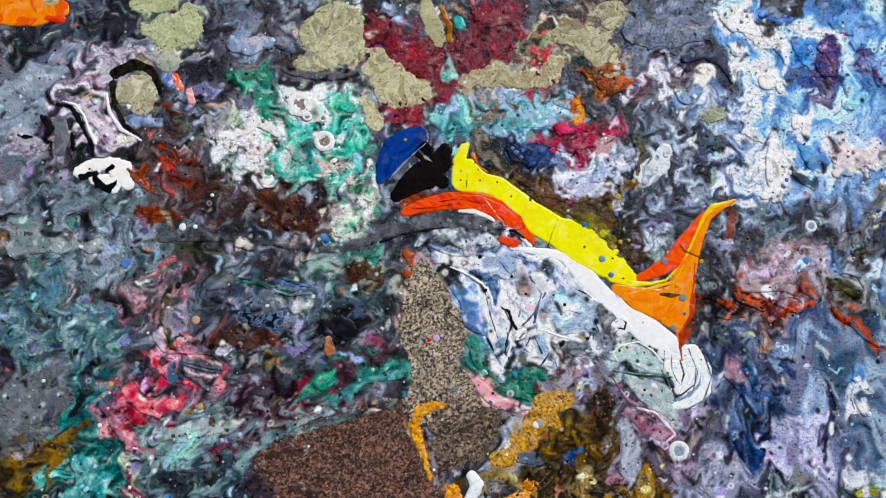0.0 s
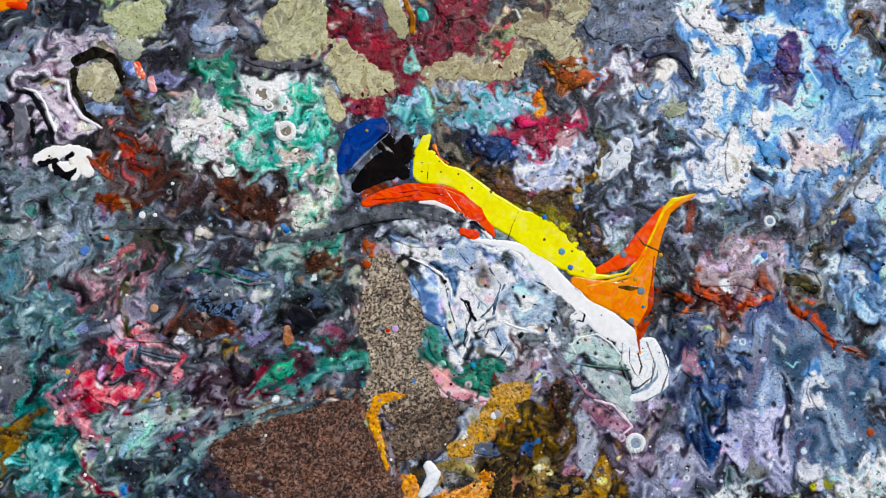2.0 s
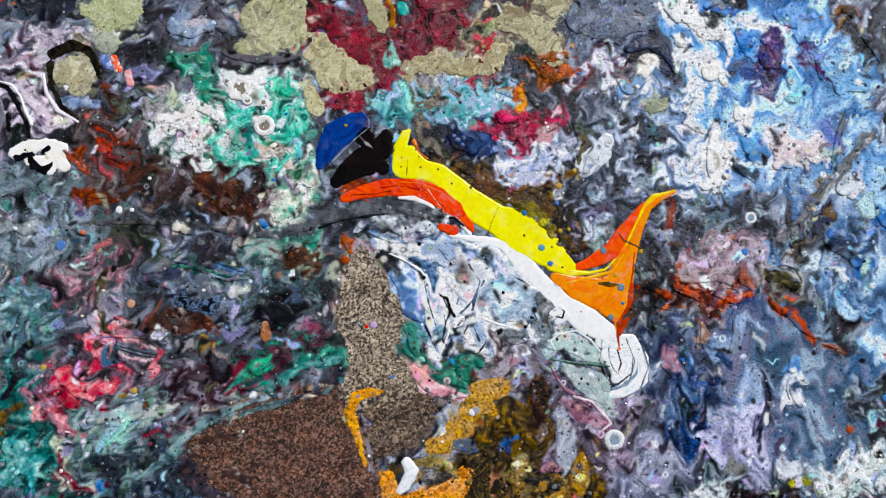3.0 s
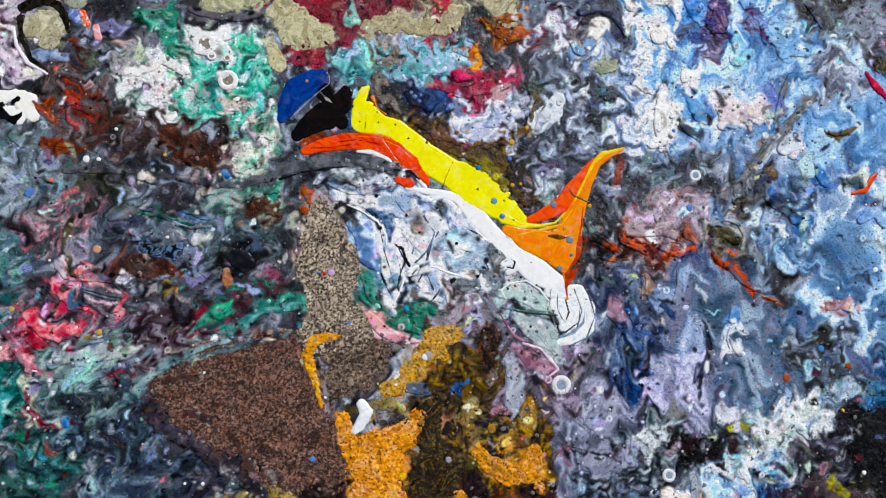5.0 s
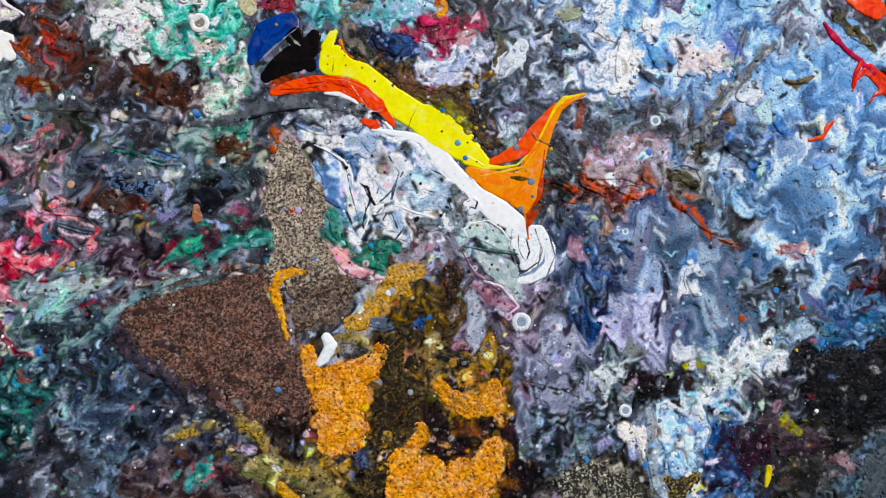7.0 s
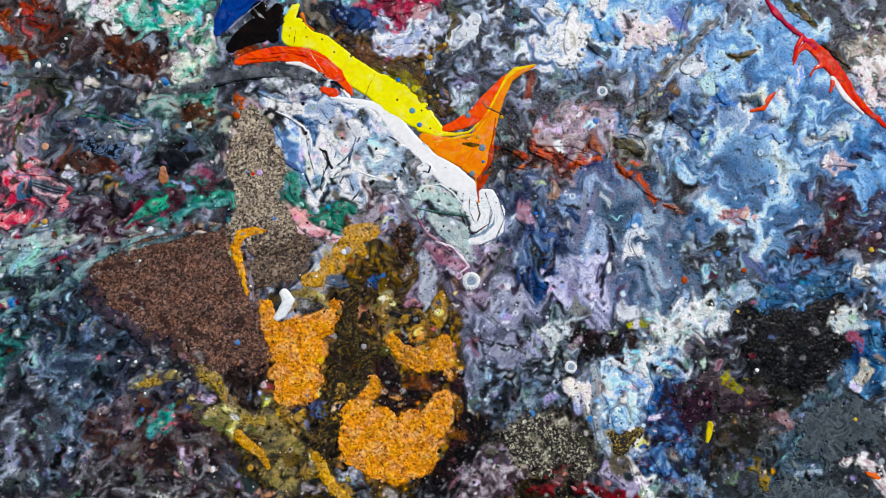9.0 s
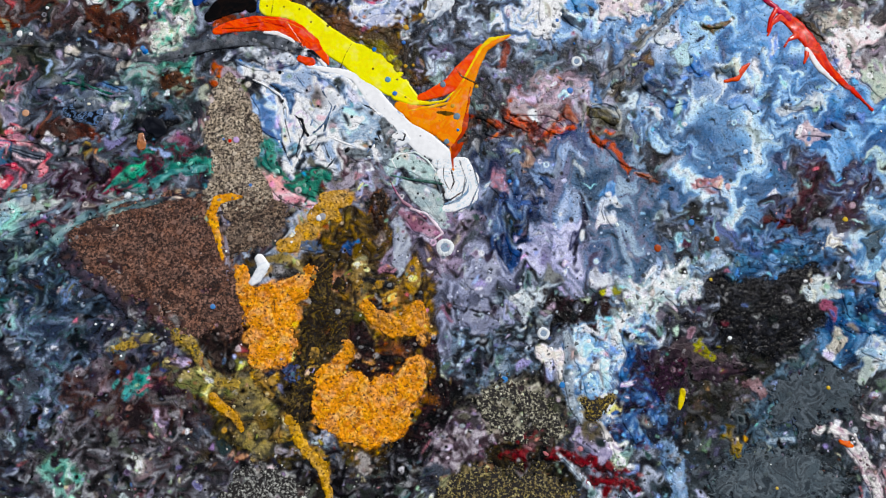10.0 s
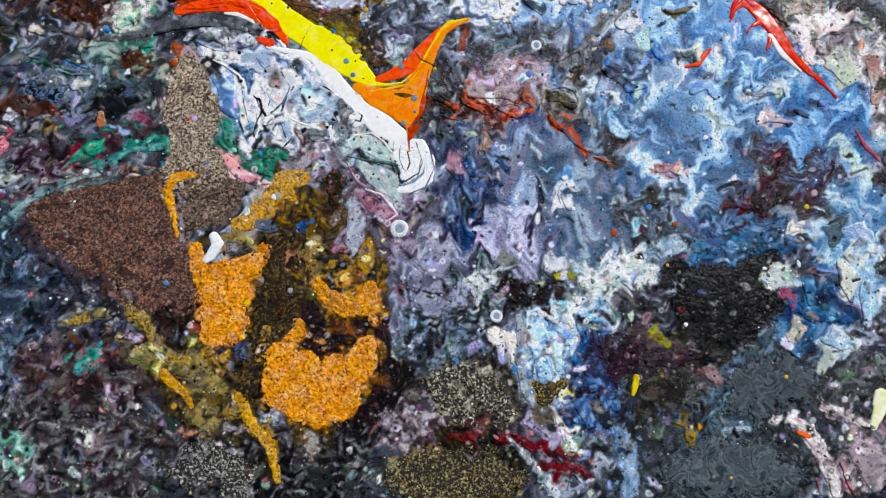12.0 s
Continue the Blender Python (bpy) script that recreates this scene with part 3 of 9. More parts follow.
wash([[(-184.0, 5.0, 36.0), (-215.0, 11.0, 27.0)]], "7c8690 5c646c 98a4ac 4a5058 6a8488 8a94a4", size=10,calm=0.45)
wash([[(-227.0, 2.0, 15.0)]], "8c98a0 a4b0b4 5c7878")
wash([[(-158.0, 50.0, 18.0), (-154.0, 31.0, 18.0), (-123.0, 34.0, 18.0)]], "4c3a34 6c5a58 3a302e 6a3a2c 5c5c60 2c2828 8c8484")
wash([[(-107.0, 34.0, 21.0), (-78.0, 35.0, 15.0), (-72.0, 15.0, 12.0), (-91.0, 25.0, 15.0)]], "4a3634 342c2c 6c6468 7c7c80 5c4040 9c9898")
wash([[(-98.0, 57.0, 9.0), (-117.0, 57.0, 15.0)]], "3c3434 2c4c44 4c4444 e8e4e0")
wash([[(-124.0, 63.0, 10.4), (-108.0, 67.0, 9.0), (-101.0, 51.0, 6.0), (-133.0, 62.0, 5.4)]], "f0ece8 e0d8d4 b8ccc4 2a5a4c f4f0f0", rag=9)
wash([[(-105.0, 93.0, 7.8), (-112.0, 90.0, 8.0), (-85.0, 67.0, 6.0)]], "2c8a70 1c5c4c 4ca890 88b8a8", rag=7)
wash([[(-79.0, 80.0, 12.0), (-60.0, 77.0, 15.0), (-53.0, 54.0, 10.8), (-73.0, 57.0, 20.6), (-63.0, 41.0, 12.0)]], "3cae94 6cc4b0 58b8a4 a8d8c8 2c9078 48b09c 8cd0bc", rag=7,size=6)
wash([[(-47.0, 28.0, 12.0), (-53.0, 15.0, 7.8)]], "d8dcd4 5ca890 e0d4cc 8c8c88 a4c8b4", rag=6)
wash([[(-31.0, 115.0, 15.0), (-15.0, 125.0, 15.0), (5.0, 95.0, 15.0), (31.0, 116.0, 24.0), (51.0, 120.0, 16.0), (-21.0, 85.0, 12.0)]], "7a1c30 a02c40 501824 8a4a50 6c5c58 9c1c30", rag=9,size=6)
wash([[(25.0, 89.0, 12.0), (51.0, 96.0, 12.0)]], "7a7058 a49c84 8a8ca0 5c4c50 b4b8c8")
wash([[(98.0, 131.0, 16.0), (72.0, 130.0, 18.0), (55.0, 106.0, 12.0)]], "a8a488 8a8068 c0bca0 5c5048 7c5050", size=6)
wash([[(132.0, 135.0, 28.0), (156.0, 132.0, 16.0), (132.0, 118.0, 12.0)]], "5c6878 748094 4c5464 8490a4", size=12,calm=0.75)
wash([[(77.0, 63.0, 16.0), (91.0, 66.0, 9.0)]], "c02c50 8a1c38 5c2430 d05070", rag=8)
wash([[(5.0, 72.0, 12.0), (25.0, 77.0, 7.8), (41.0, 74.0, 12.0), (64.0, 78.0, 12.0)]], "5cb0b4 8cccd0 3c8a90 a8b4d0 6a5c80", rag=6)
wash([[(49.0, 56.0, 10.2)]], "1c3c74 2c5a98 14284c", rag=5)
wash([[(90.0, 43.0, 13.8), (70.0, 43.0, 12.0), (107.0, 46.0, 6.0)]], "c4ccdc a0acc4 e8e8f0 7484a0 d8d8e4", size=8)
wash([[(37.0, 36.0, 12.0), (57.0, 29.0, 9.0), (83.0, 26.0, 12.0), (99.0, 7.0, 12.0)]], "4c3a28 2c2418 6a5434 1c1814 7c5c34", rag=6)
wash([[(118.0, 90.0, 12.0), (132.0, 104.0, 12.0)]], "c8ccd8 a4acbc 5c5864 e4e4ec 3c3440 902c30")
wash([[(134.0, 70.0, 21.0), (154.0, 50.0, 18.0), (117.0, 36.0, 15.8), (129.0, 13.0, 20.6), (163.0, 17.0, 15.0)]], "6a7484 3c424c 98a4b4 c4ccd4 20242c 545c6c 8490a0", size=9)
wash([[(171.0, 71.0, 24.0), (180.0, 40.0, 20.0), (155.0, 91.0, 12.0)]], "b8c4d4 e4e8ec 6a86ac 4c5868 8ca4c4", calm=0.5)
wash([[(174.0, 136.0, 15.0), (183.0, 112.0, 15.0), (196.0, 91.0, 15.0), (192.0, 71.0, 12.0)]], "f0ece8 d8e5ec 9cc1de 6ca1d2 e4e4e8 5c8dc2", size=20,hard=.2,calm=0.93)
wash([[(215.0, 130.0, 21.0), (242.0, 130.0, 28.0), (254.0, 89.0, 32.0), (213.0, 88.0, 18.0), (222.0, 61.0, 15.0)]], "6c9dce 8cb5da 4a79b2 b0cde2 5889c2 d4e1e8 3c659e", size=20,hard=.2,calm=0.93)
wash([[(233.0, 120.0, 10.4), (231.0, 109.0, 6.0), (220.0, 92.0, 9.0)]], "302c74 4c3464 6c3c58 24408c", rag=7)
wash([[(256.0, 117.0, 4.2), (258.0, 99.0, 8.0)]], "4c2c70 5c3468 3c4c94", rag=7)
wash([[(249.0, 58.0, 20.0)]], "e4d8dc d0ccd8 a8c1d6 8ca9c6", calm=0.93,size=15,hard=.2)
wash([[(244.0, 28.0, 28.0), (214.0, 37.0, 18.0), (236.0, 1.0, 24.0)]], "84a5ca a8c1da 5c81ae c4d1de 4c698e 7899be", size=18,calm=0.93,hard=.2)
wash([[(203.0, 7.0, 15.0), (223.0, 14.0, 16.0), (185.0, -9.0, 12.0)]], "6c7484 4c545f a0a8b4 3c3c40 8c94a4")
wash([[(198.0, -17.0, 24.0)]], "b8a0a8 d0bcc4 8c6c70 a4a0ac")
wash([[(178.0, -26.0, 9.5), (201.0, -32.0, 7.2), (218.0, -32.0, 6.0)]], "8a3418 5c2014 b05430 3c1c14 a49090", rag=6,size=6)
wash([[(235.0, -25.0, 10.8)]], "4c4434 6a6450 2c2820 8c8c84")
wash([[(167.0, -64.0, 24.0), (175.0, -96.0, 36.0), (191.0, -121.0, 21.0)]], "5c6a84 3c4c6c 8894ac 24345c a4a8c0 4c5064 7484a0", size=9,stretch=1.8,turn=100,calm=0.45)
wash([[(226.0, -71.0, 27.0), (231.0, -109.0, 27.0), (213.0, -51.0, 24.0)]], "6881a6 8ca1be 4c658e 34497a a8b5ca 5c7192 7c7d96", size=15,stretch=1.7,turn=95,calm=0.93,hard=.2)
wash([[(139.0, -108.0, 18.0), (151.0, -127.0, 24.0), (174.0, -130.0, 15.0)]], "8488a0 989cb0 686c80 50546a acb0c4 3c4054", size=10,calm=0.6)
wash([[(88.0, -64.0, 15.0), (85.0, -89.0, 12.0), (100.0, -102.0, 20.0)]], "7c8494 5c6474 9ca4b0 4c4450 8c7884 3a3030", size=8)
wash([[(56.0, -39.0, 32.0), (37.0, -19.0, 24.0), (79.0, -39.0, 18.0)]], "8ca0bc b4c4d8 5c7898 d8e0ea 4c6488", size=8,calm=0.6)
wash([[(11.0, -58.0, 16.0), (21.0, -51.0, 6.0)]], "2c7060 4c9484 6c98a8 385c64")
wash([[(37.0, -80.0, 15.0), (21.0, -76.0, 9.0)]], "2a6a5c 3c8c74 1c4c48 5c5450", rag=5)
wash([[(49.0, -89.0, 16.0), (62.0, -70.0, 16.0)]], "8a8494 a49ca4 7c7468")
wash([[(81.0, -108.0, 15.0), (87.0, -130.0, 15.0), (62.0, -120.0, 15.0)]], "3a2c28 241c1c 54443c 6c5c54 2c2c3c 486494", size=7)
wash([[(103.0, -124.0, 12.0)]], "a07840 8a6838 c09450 6c5830")
wash([[(-59.0, -10.0, 18.0), (-71.0, -26.0, 21.0), (-46.0, -32.0, 15.0)]], "5c646c 40484c 7c8c94 2c3438 94a4a4 3c6460", size=8)
wash([[(-59.0, -7.0, 12.0), (-40.0, -10.0, 9.0)]], "5c9484 8cb4a8 3c7468 a0a8a4", rag=6)
wash([[(-46.0, -15.0, 9.0)]], "4c2c1c 6a4028 302018")
wash([[(-108.0, -33.0, 18.0), (-90.0, -39.0, 15.0), (-118.0, -20.0, 12.0)]], "5c6878 7484a0 44484e 94a4bc 848c98 3a3e44", size=10)
wash([[(-58.0, -45.0, 12.0)]], "181a20 2c3038 0f1014", rag=4)
wash([[(-70.0, -76.0, 12.0), (-83.0, -79.0, 9.0), (-52.0, -70.0, 12.0), (-30.0, -67.0, 12.0)]], "2c7064 4c9484 501c30 1c4c48 842c44 3c5c60", size=6,rag=6)
wash([[(-89.0, -88.0, 15.0), (-110.0, -101.0, 18.0), (-119.0, -88.0, 15.0)]], "4c4450 6a5c64 8c8490 341c28 542434 a8a4ac", size=7)
wash([[(-153.0, -76.0, 18.0), (-135.0, -67.0, 9.0), (-165.0, -94.0, 12.0), (-175.0, -79.0, 9.0)]], "e04c60 c02c44 f08090 8a2434 5c4850 f4a8b0", rag=8,size=5,stretch=1.8,turn=-25)
wash([[(-183.0, -94.0, 7.2), (-170.0, -112.0, 4.8), (-164.0, -130.0, 4.2)]], "d8707c b84860 e8b8bc 7c4450", rag=7)
wash([[(-137.0, -100.0, 18.0), (-125.0, -113.0, 12.0), (-149.0, -106.0, 9.0)]], "b4bcc0 8ca0a0 d0d4d4 6a7c80 4c5c60", stretch=2,turn=30)
wash([[(-212.0, -51.0, 33.0), (-225.0, -39.0, 24.0), (-188.0, -57.0, 18.0)]], "5c8484 4c7070 84a4a4 9ca4ac 3c5858 6c8c90 587090", size=6)
wash([[(-170.0, -30.0, 15.0), (-152.0, -26.0, 12.0)]], "8c7c84 c49ca4 5c545c 4c6468 b85c6c", size=6)
wash([[(-143.0, -7.0, 12.0)]], "4c5048 6a6450 30342c")
wash([[(-222.0, -91.0, 27.0), (-208.0, -82.0, 15.0), (-234.0, -103.0, 21.0)]], "747a80 5c6268 8c949c 686c74", size=12,calm=0.6)
wash([[(-232.0, -124.0, 12.0), (-212.0, -109.0, 9.0), (-201.0, -100.0, 6.0)]], "4c4028 7c6430 342c1c a07828", rag=7)
wash([[(-197.0, -121.0, 18.0), (-214.0, -130.0, 12.0), (-182.0, -130.0, 12.0)]], "2a8478 4cb0a0 1c5450 8cc4bc 2c4448 184038", size=6,rag=6)
wash([[(-149.0, -124.0, 24.0), (-128.0, -122.0, 18.0), (-133.0, -134.0, 21.0)]], "5c6c74 444e5a 7a8c94 3c5460 2c343c 9cb0b0", size=7)
wash([[(-113.0, -171.0, 21.0), (-89.0, -198.0, 24.0), (-71.0, -231.0, 24.0), (-95.0, -233.0, 24.0)]], "5a667a 445068 7888a0 343c48 8e9eb4 4c7074", size=6)
wash([[(-61.0, -168.0, 32.0), (-42.0, -181.0, 28.0), (-10.0, -179.0, 18.0)]], "3c3e4c 4c4654 2c2a34 646272 3c4a5c 7c8090", size=6)
wash([[(-73.0, -218.0, 24.7), (-47.0, -227.0, 19.0), (-21.0, -208.0, 19.0)]], "4a3430 342a2a 64443c 5c5458 40303a 7c7478", size=6)
wash([[(-51.0, -209.0, 9.6)]], "3c8c88 5caca4 a8606c")
wash([[(-81.0, -266.0, 36.0), (-32.0, -270.0, 27.0), (2.0, -268.0, 32.0), (-58.0, -285.0, 24.0)]], "4a4a4e 626266 363232 84848a 584c50 2a2a2e 9c9c9c", size=6)
wash([[(-95.0, -263.0, 12.0)]], "5c9c8c 84b4a4 a8c0b4")
wash([[(37.0, -269.0, 18.0), (92.0, -266.0, 32.0), (112.0, -248.0, 18.0)]], "34343a 1c1c20 5c5c60 8c8c90 2a2024 141416", size=5)
wash([[(137.0, -212.0, 16.0), (129.0, -199.0, 12.4), (124.0, -220.0, 12.0)]], "1c181c 2c2428 100f12 3c3034")
wash([[(131.0, -120.0, 20.0), (136.0, -94.0, 16.0), (109.0, -121.0, 16.0)]], "7c7488 5c5468 9c8ca0 a8a4b4 4c3c48", size=7)
wash([[(154.0, -137.0, 19.0), (148.0, -162.0, 24.0), (166.0, -161.0, 20.0)]], "868aa0 9a9eb2 6e7286 aeb2c4 585c70", size=12,calm=0.75)
wash([[(177.0, -106.0, 16.0), (180.0, -91.0, 12.0)]], "1c3468 3c5c94 8ca0c0 14284c 54749c", size=6,stretch=2.2,turn=105)
wash([[(207.0, -119.0, 20.6), (214.0, -107.0, 12.0), (201.0, -134.0, 9.5)]], "a4a4c0 c0c0d4 8088a0 b4b4cc", size=9,calm=0.7)
wash([[(180.0, -153.0, 20.0), (194.0, -138.0, 12.6)]], "48545f 2c343c 8c98a0 b8c0c8 1c2028 647480", size=6)
wash([[(242.0, -80.0, 25.3), (257.0, -104.0, 28.0), (237.0, -61.0, 24.0)]], "5c7996 7c95ae 3c5776 98abba 4c657e 78798e", size=15,calm=0.93,hard=.2)
wash([[(291.0, -16.0, 37.1), (330.0, -44.0, 28.5), (304.0, -72.0, 33.0), (348.0, -20.0, 24.7)]], "6c91b6 88abca 4c6f96 a4c1d6 587da6 c4d3dc 3c5776", size=20,hard=.25,calm=0.93)
wash([[(283.0, 26.0, 19.0), (310.0, 9.0, 18.0), (263.0, 41.0, 20.0)]], "94a9c2 6485ae 44618e c8d1da 7c99ba", size=14,calm=0.93,hard=.2)
wash([[(250.0, -3.0, 16.0), (243.0, -19.0, 12.0), (257.0, 9.0, 12.0)]], "5c646c 7c8894 4c545c 8c98a4")
wash([[(397.0, -20.0, 18.0), (423.0, -34.0, 24.7), (434.0, -10.0, 20.0)]], "7ca1c2 98b5ca 5c85ae b0c4b8 c8d4cc 4c75a6", size=16,calm=0.93,hard=.2)
wash([[(438.0, 25.0, 16.5), (444.0, -17.0, 12.0), (404.0, 55.0, 16.0)]], "d0ccc8 b0b0b4 8c8488 dccccc 6a5c5c")
wash([[(397.0, -58.0, 20.0), (382.0, -48.0, 16.0), (404.0, -69.0, 16.0)]], "5c7094 3c4c74 8094b0 2c3454 4c3c58", size=6)
wash([[(378.0, -56.0, 7.4), (365.0, -71.0, 7.2), (351.0, -83.0, 3.0), (401.0, -80.0, 4.2), (412.0, -61.0, 3.0)]], "3c1420 54202c 2c1420 4c3c54", rag=6)
wash([[(349.0, -106.0, 24.0), (324.0, -111.0, 12.0), (379.0, -104.0, 12.0)]], "4c7098 6488ac 34547c 84a0bc 2c3c54", size=7,calm=0.5)
wash([[(305.0, -98.0, 20.6), (286.0, -92.0, 16.5)]], "8090a4 5c6c80 a4b0bc 3c3c38 4c545c", size=8)
wash([[(430.0, -82.0, 20.0), (415.0, -102.0, 16.0)]], "6c95ba 8cadc6 4c79a6 b8c9ce", calm=0.93,size=15,hard=.2)
wash([[(328.0, -140.0, 21.0), (350.0, -150.0, 25.3), (328.0, -165.0, 20.0), (368.0, -130.0, 16.0)]], "17171a 28282c 0e0e10 34343a 202430", rag=6,size=5)
wash([[(397.0, -154.0, 24.0), (416.0, -142.0, 15.0), (386.0, -169.0, 12.0)]], "2c5582 40719a 1c3552 648db2", rag=7,size=12,calm=0.93,hard=.2)
wash([[(438.0, -108.0, 9.5), (427.0, -119.0, 9.0), (441.0, -137.0, 12.0)]], "b8c9ce 8cadc6 d8dcd8 5c85aa", size=14,calm=0.93,hard=.2)
wash([[(416.0, -174.0, 9.0), (408.0, -185.0, 8.0), (423.0, -163.0, 7.2)]], "b0c1c6 84a5be d0d4d4 3c5d8a", calm=0.93,size=15,hard=.2)
wash([[(434.0, -195.0, 19.0), (412.0, -199.0, 16.0)]], "5c6064 484c50 74787c 3c4044")
wash([[(277.0, -136.0, 12.0), (262.0, -141.0, 12.4), (291.0, -128.0, 12.0)]], "d0d8d4 a4b8c0 e4e8e4 708c9c", rag=7)
wash([[(242.0, -171.0, 20.6), (227.0, -164.0, 12.0), (256.0, -163.0, 16.5)]], "a4c0d8 7ca8d0 d8e0e4 5c84a8 b8c4cc", size=8)
wash([[(229.0, -193.0, 15.8), (237.0, -213.0, 12.0), (224.0, -179.0, 16.0)]], "8cb0d0 6c90b8 b4ccdc 4c6c94 9ca4b4", stretch=2,turn=95,size=6)
wash([[(172.0, -196.0, 18.0), (157.0, -183.0, 12.0), (193.0, -195.0, 16.0), (142.0, -173.0, 9.0)]], "4c5864 343c48 8090a0 2c3034 6c8498 a4b0b8", size=6)
wash([[(180.0, -213.0, 21.0), (201.0, -215.0, 20.0), (159.0, -225.0, 20.0)]], "2c2a26 403e38 1a1816 5c584e 706c5e", size=4)
wash([[(153.0, -239.0, 24.0), (174.0, -234.0, 12.0)]], "8c8088 6c5c64 b0a8ac 4c3c44", size=5)
wash([[(186.0, -264.0, 32.0), (159.0, -269.0, 15.0), (204.0, -267.0, 12.0)]], "28261a 3c3620 181610 5c4c28 100f0c", size=4)
wash([[(265.0, -208.0, 15.0), (264.0, -183.0, 16.0), (255.0, -226.0, 12.0)]], "3c5c8c 2c4470 5c80ac 242c44 7c98b8 4c3454", size=6)
wash([[(279.0, -190.0, 12.6), (289.0, -175.0, 9.0), (271.0, -183.0, 12.0)]], "2c1c2c 4c3040 1c141c 5c4c54 30243c")
wash([[(311.0, -198.0, 24.0), (301.0, -216.0, 15.0), (332.0, -190.0, 20.0)]], "3c3c38 4c4c48 2c2c2c 5c5c5c 38341f", size=6)
wash([[(334.0, -242.0, 33.0), (309.0, -254.0, 32.0), (369.0, -233.0, 40.0), (379.0, -201.0, 24.0)]], "4c5458 3c4448 5c666c 2c3438 687078 40484c", size=7)
wash([[(347.0, -214.0, 16.0), (365.0, -192.0, 20.6), (333.0, -229.0, 12.4)]], "4c6474 5c7484 3c4c5c 708898")
wash([[(423.0, -248.0, 12.6), (437.0, -233.0, 16.0)]], "8c8084 6a6064 b0a4a8 544c50")
wash([[(343.0, 31.0, 24.0), (359.0, 0.0, 24.7), (332.0, 42.0, 15.0), (381.0, -6.0, 20.6)]], "6c95c2 8cb1d2 4c719a b0c9da 5881ae d4dde2 38516a", size=15,calm=0.93,hard=.2)
wash([[(284.0, -1.0, 12.0), (273.0, -17.0, 16.0), (291.0, 11.0, 9.5)]], "5c7ca4 84a0c0 3c4c60 a8b8c8 4c6080", size=8)
wash([[(400.0, -16.0, 20.0), (423.0, -14.0, 20.0), (389.0, -32.0, 16.0)]], "5c8dbe 7ca9d2 3c699e 98bdda 4c79ae", size=14,calm=0.93,hard=.2)
wash([[(-6.0, -157.0, 20.0), (7.0, -178.0, 20.0), (-10.0, -182.0, 12.0)]], "3c2e2a 241c1a 54443c 302420 1c1616", size=5)
wash([[(277.0, 89.0, 24.7), (307.0, 76.0, 22.1), (325.0, 52.0, 28.0), (344.0, 64.0, 20.0), (295.0, 43.0, 24.0), (269.0, 49.0, 20.0), (348.0, 34.0, 12.6)]], "8cb1d2 6c99c6 a8c5da c4d5de 5481b2 7ca5ce 44699a", size=20,hard=.2,calm=0.93)
wash([[(299.0, 87.0, 12.0), (310.0, 73.0, 10.4)]], "94a0b4 747c8c b4bcc8 5c6070", size=9,calm=.5)
wash([[(-200.0, -88.0, 9.0), (-196.0, -73.0, 6.0), (-196.0, -121.0, 12.0), (-184.0, -133.0, 12.0)]], "246c68 3c9088 184a4a 64a49c 1c5450", size=5,stretch=2,turn=40)
wash([[(-158.0, -115.0, 12.0), (-144.0, -109.0, 12.0), (-126.0, -103.0, 9.0), (-166.0, -127.0, 4.8)]], "5c7c7a 3c5c5c 84a09c 2c4448 9cb0aa 243a3c", size=6,stretch=3,turn=35)
wash([[(-132.0, -152.0, 15.0), (-110.0, -145.0, 15.0), (-87.0, -161.0, 12.6), (-105.0, -132.0, 12.0)]], "3c4c60 465a6c 2c3844 5a6e80 242e3a 6e8296", size=5,rag=5)
wash([[(-166.0, -152.0, 10.8), (-153.0, -162.0, 11.4), (-167.0, -178.0, 15.8)]], "2c6c68 1c4444 4c8c84 1c3034 3c5c60", size=5,stretch=2,turn=-30)
wash([[(80.0, -109.0, 19.0), (60.0, -132.0, 22.1), (45.0, -161.0, 21.0), (40.0, -190.0, 24.0), (85.0, -173.0, 24.0), (101.0, -200.0, 32.0), (89.0, -229.0, 24.0), (111.0, -143.0, 20.0)]], "6c5428 4c3a20 8c6c2c 2c2018 a87c28 3c2c1c 5c4c2c", rag=6,size=5)
wash([[(-4.0, -207.0, 12.6), (15.0, -226.0, 24.0), (39.0, -221.0, 20.0), (42.0, -245.0, 9.0)]], "5c5028 3c3420 7c6830 28241c 4c4830", rag=6,size=5)

# ---- left: marbled crust and stones ----
orange_left = pool("paint_patch", "bright orange paint patch with a pale fleck", [[(-252.0, 135.0, 10.2), (-234.0, 135.0, 10.4), (-220.0, 136.0, 6.4)]], "e88038 f0944c d86028", material=ENAMEL,rag=1)
pool("fleck", "pale olive fleck", [[(-226.0, 139.0, 2.4), (-221.0, 140.0, 2.4)]], "b8b890 a4a47c", material=PITTED,rag=.8,spill=0, parent=orange_left)
pool("fleck", "orange-red fleck", [[(-225.0, 130.0, 2.4), (-218.0, 130.0, 2.7)]], "e04c14 c83c10", material=ENAMEL,rag=1,spill=0, parent=orange_left)
pool("paint_patch", "smooth pale blue-grey paint patch", [[(-205.0, 117.0, 1.5), (-215.0, 106.0, 3.9), (-227.0, 93.0, 7.8), (-240.0, 85.0, 12.0), (-249.0, 75.0, 13.2)], [(-228.0, 78.0, 7.2), (-237.0, 70.0, 8.0)]], "8c98a4 a0acb8 74808c 94a4b4", material=MARBLE,rag=2.5,spill=3)
pool("bare_patch", "pale concrete inside a dark ring of paint", [[(-180.0, 87.0, 8.0), (-170.0, 88.0, 8.4), (-171.0, 80.0, 6.6)], [(-178.0, 95.0, 1.8), (-166.0, 95.0, 2.4)]], "b4ae94 a09a80 c8c4ac", material=PITTED,rag=1.5,fray=1, group="bare concrete patches")
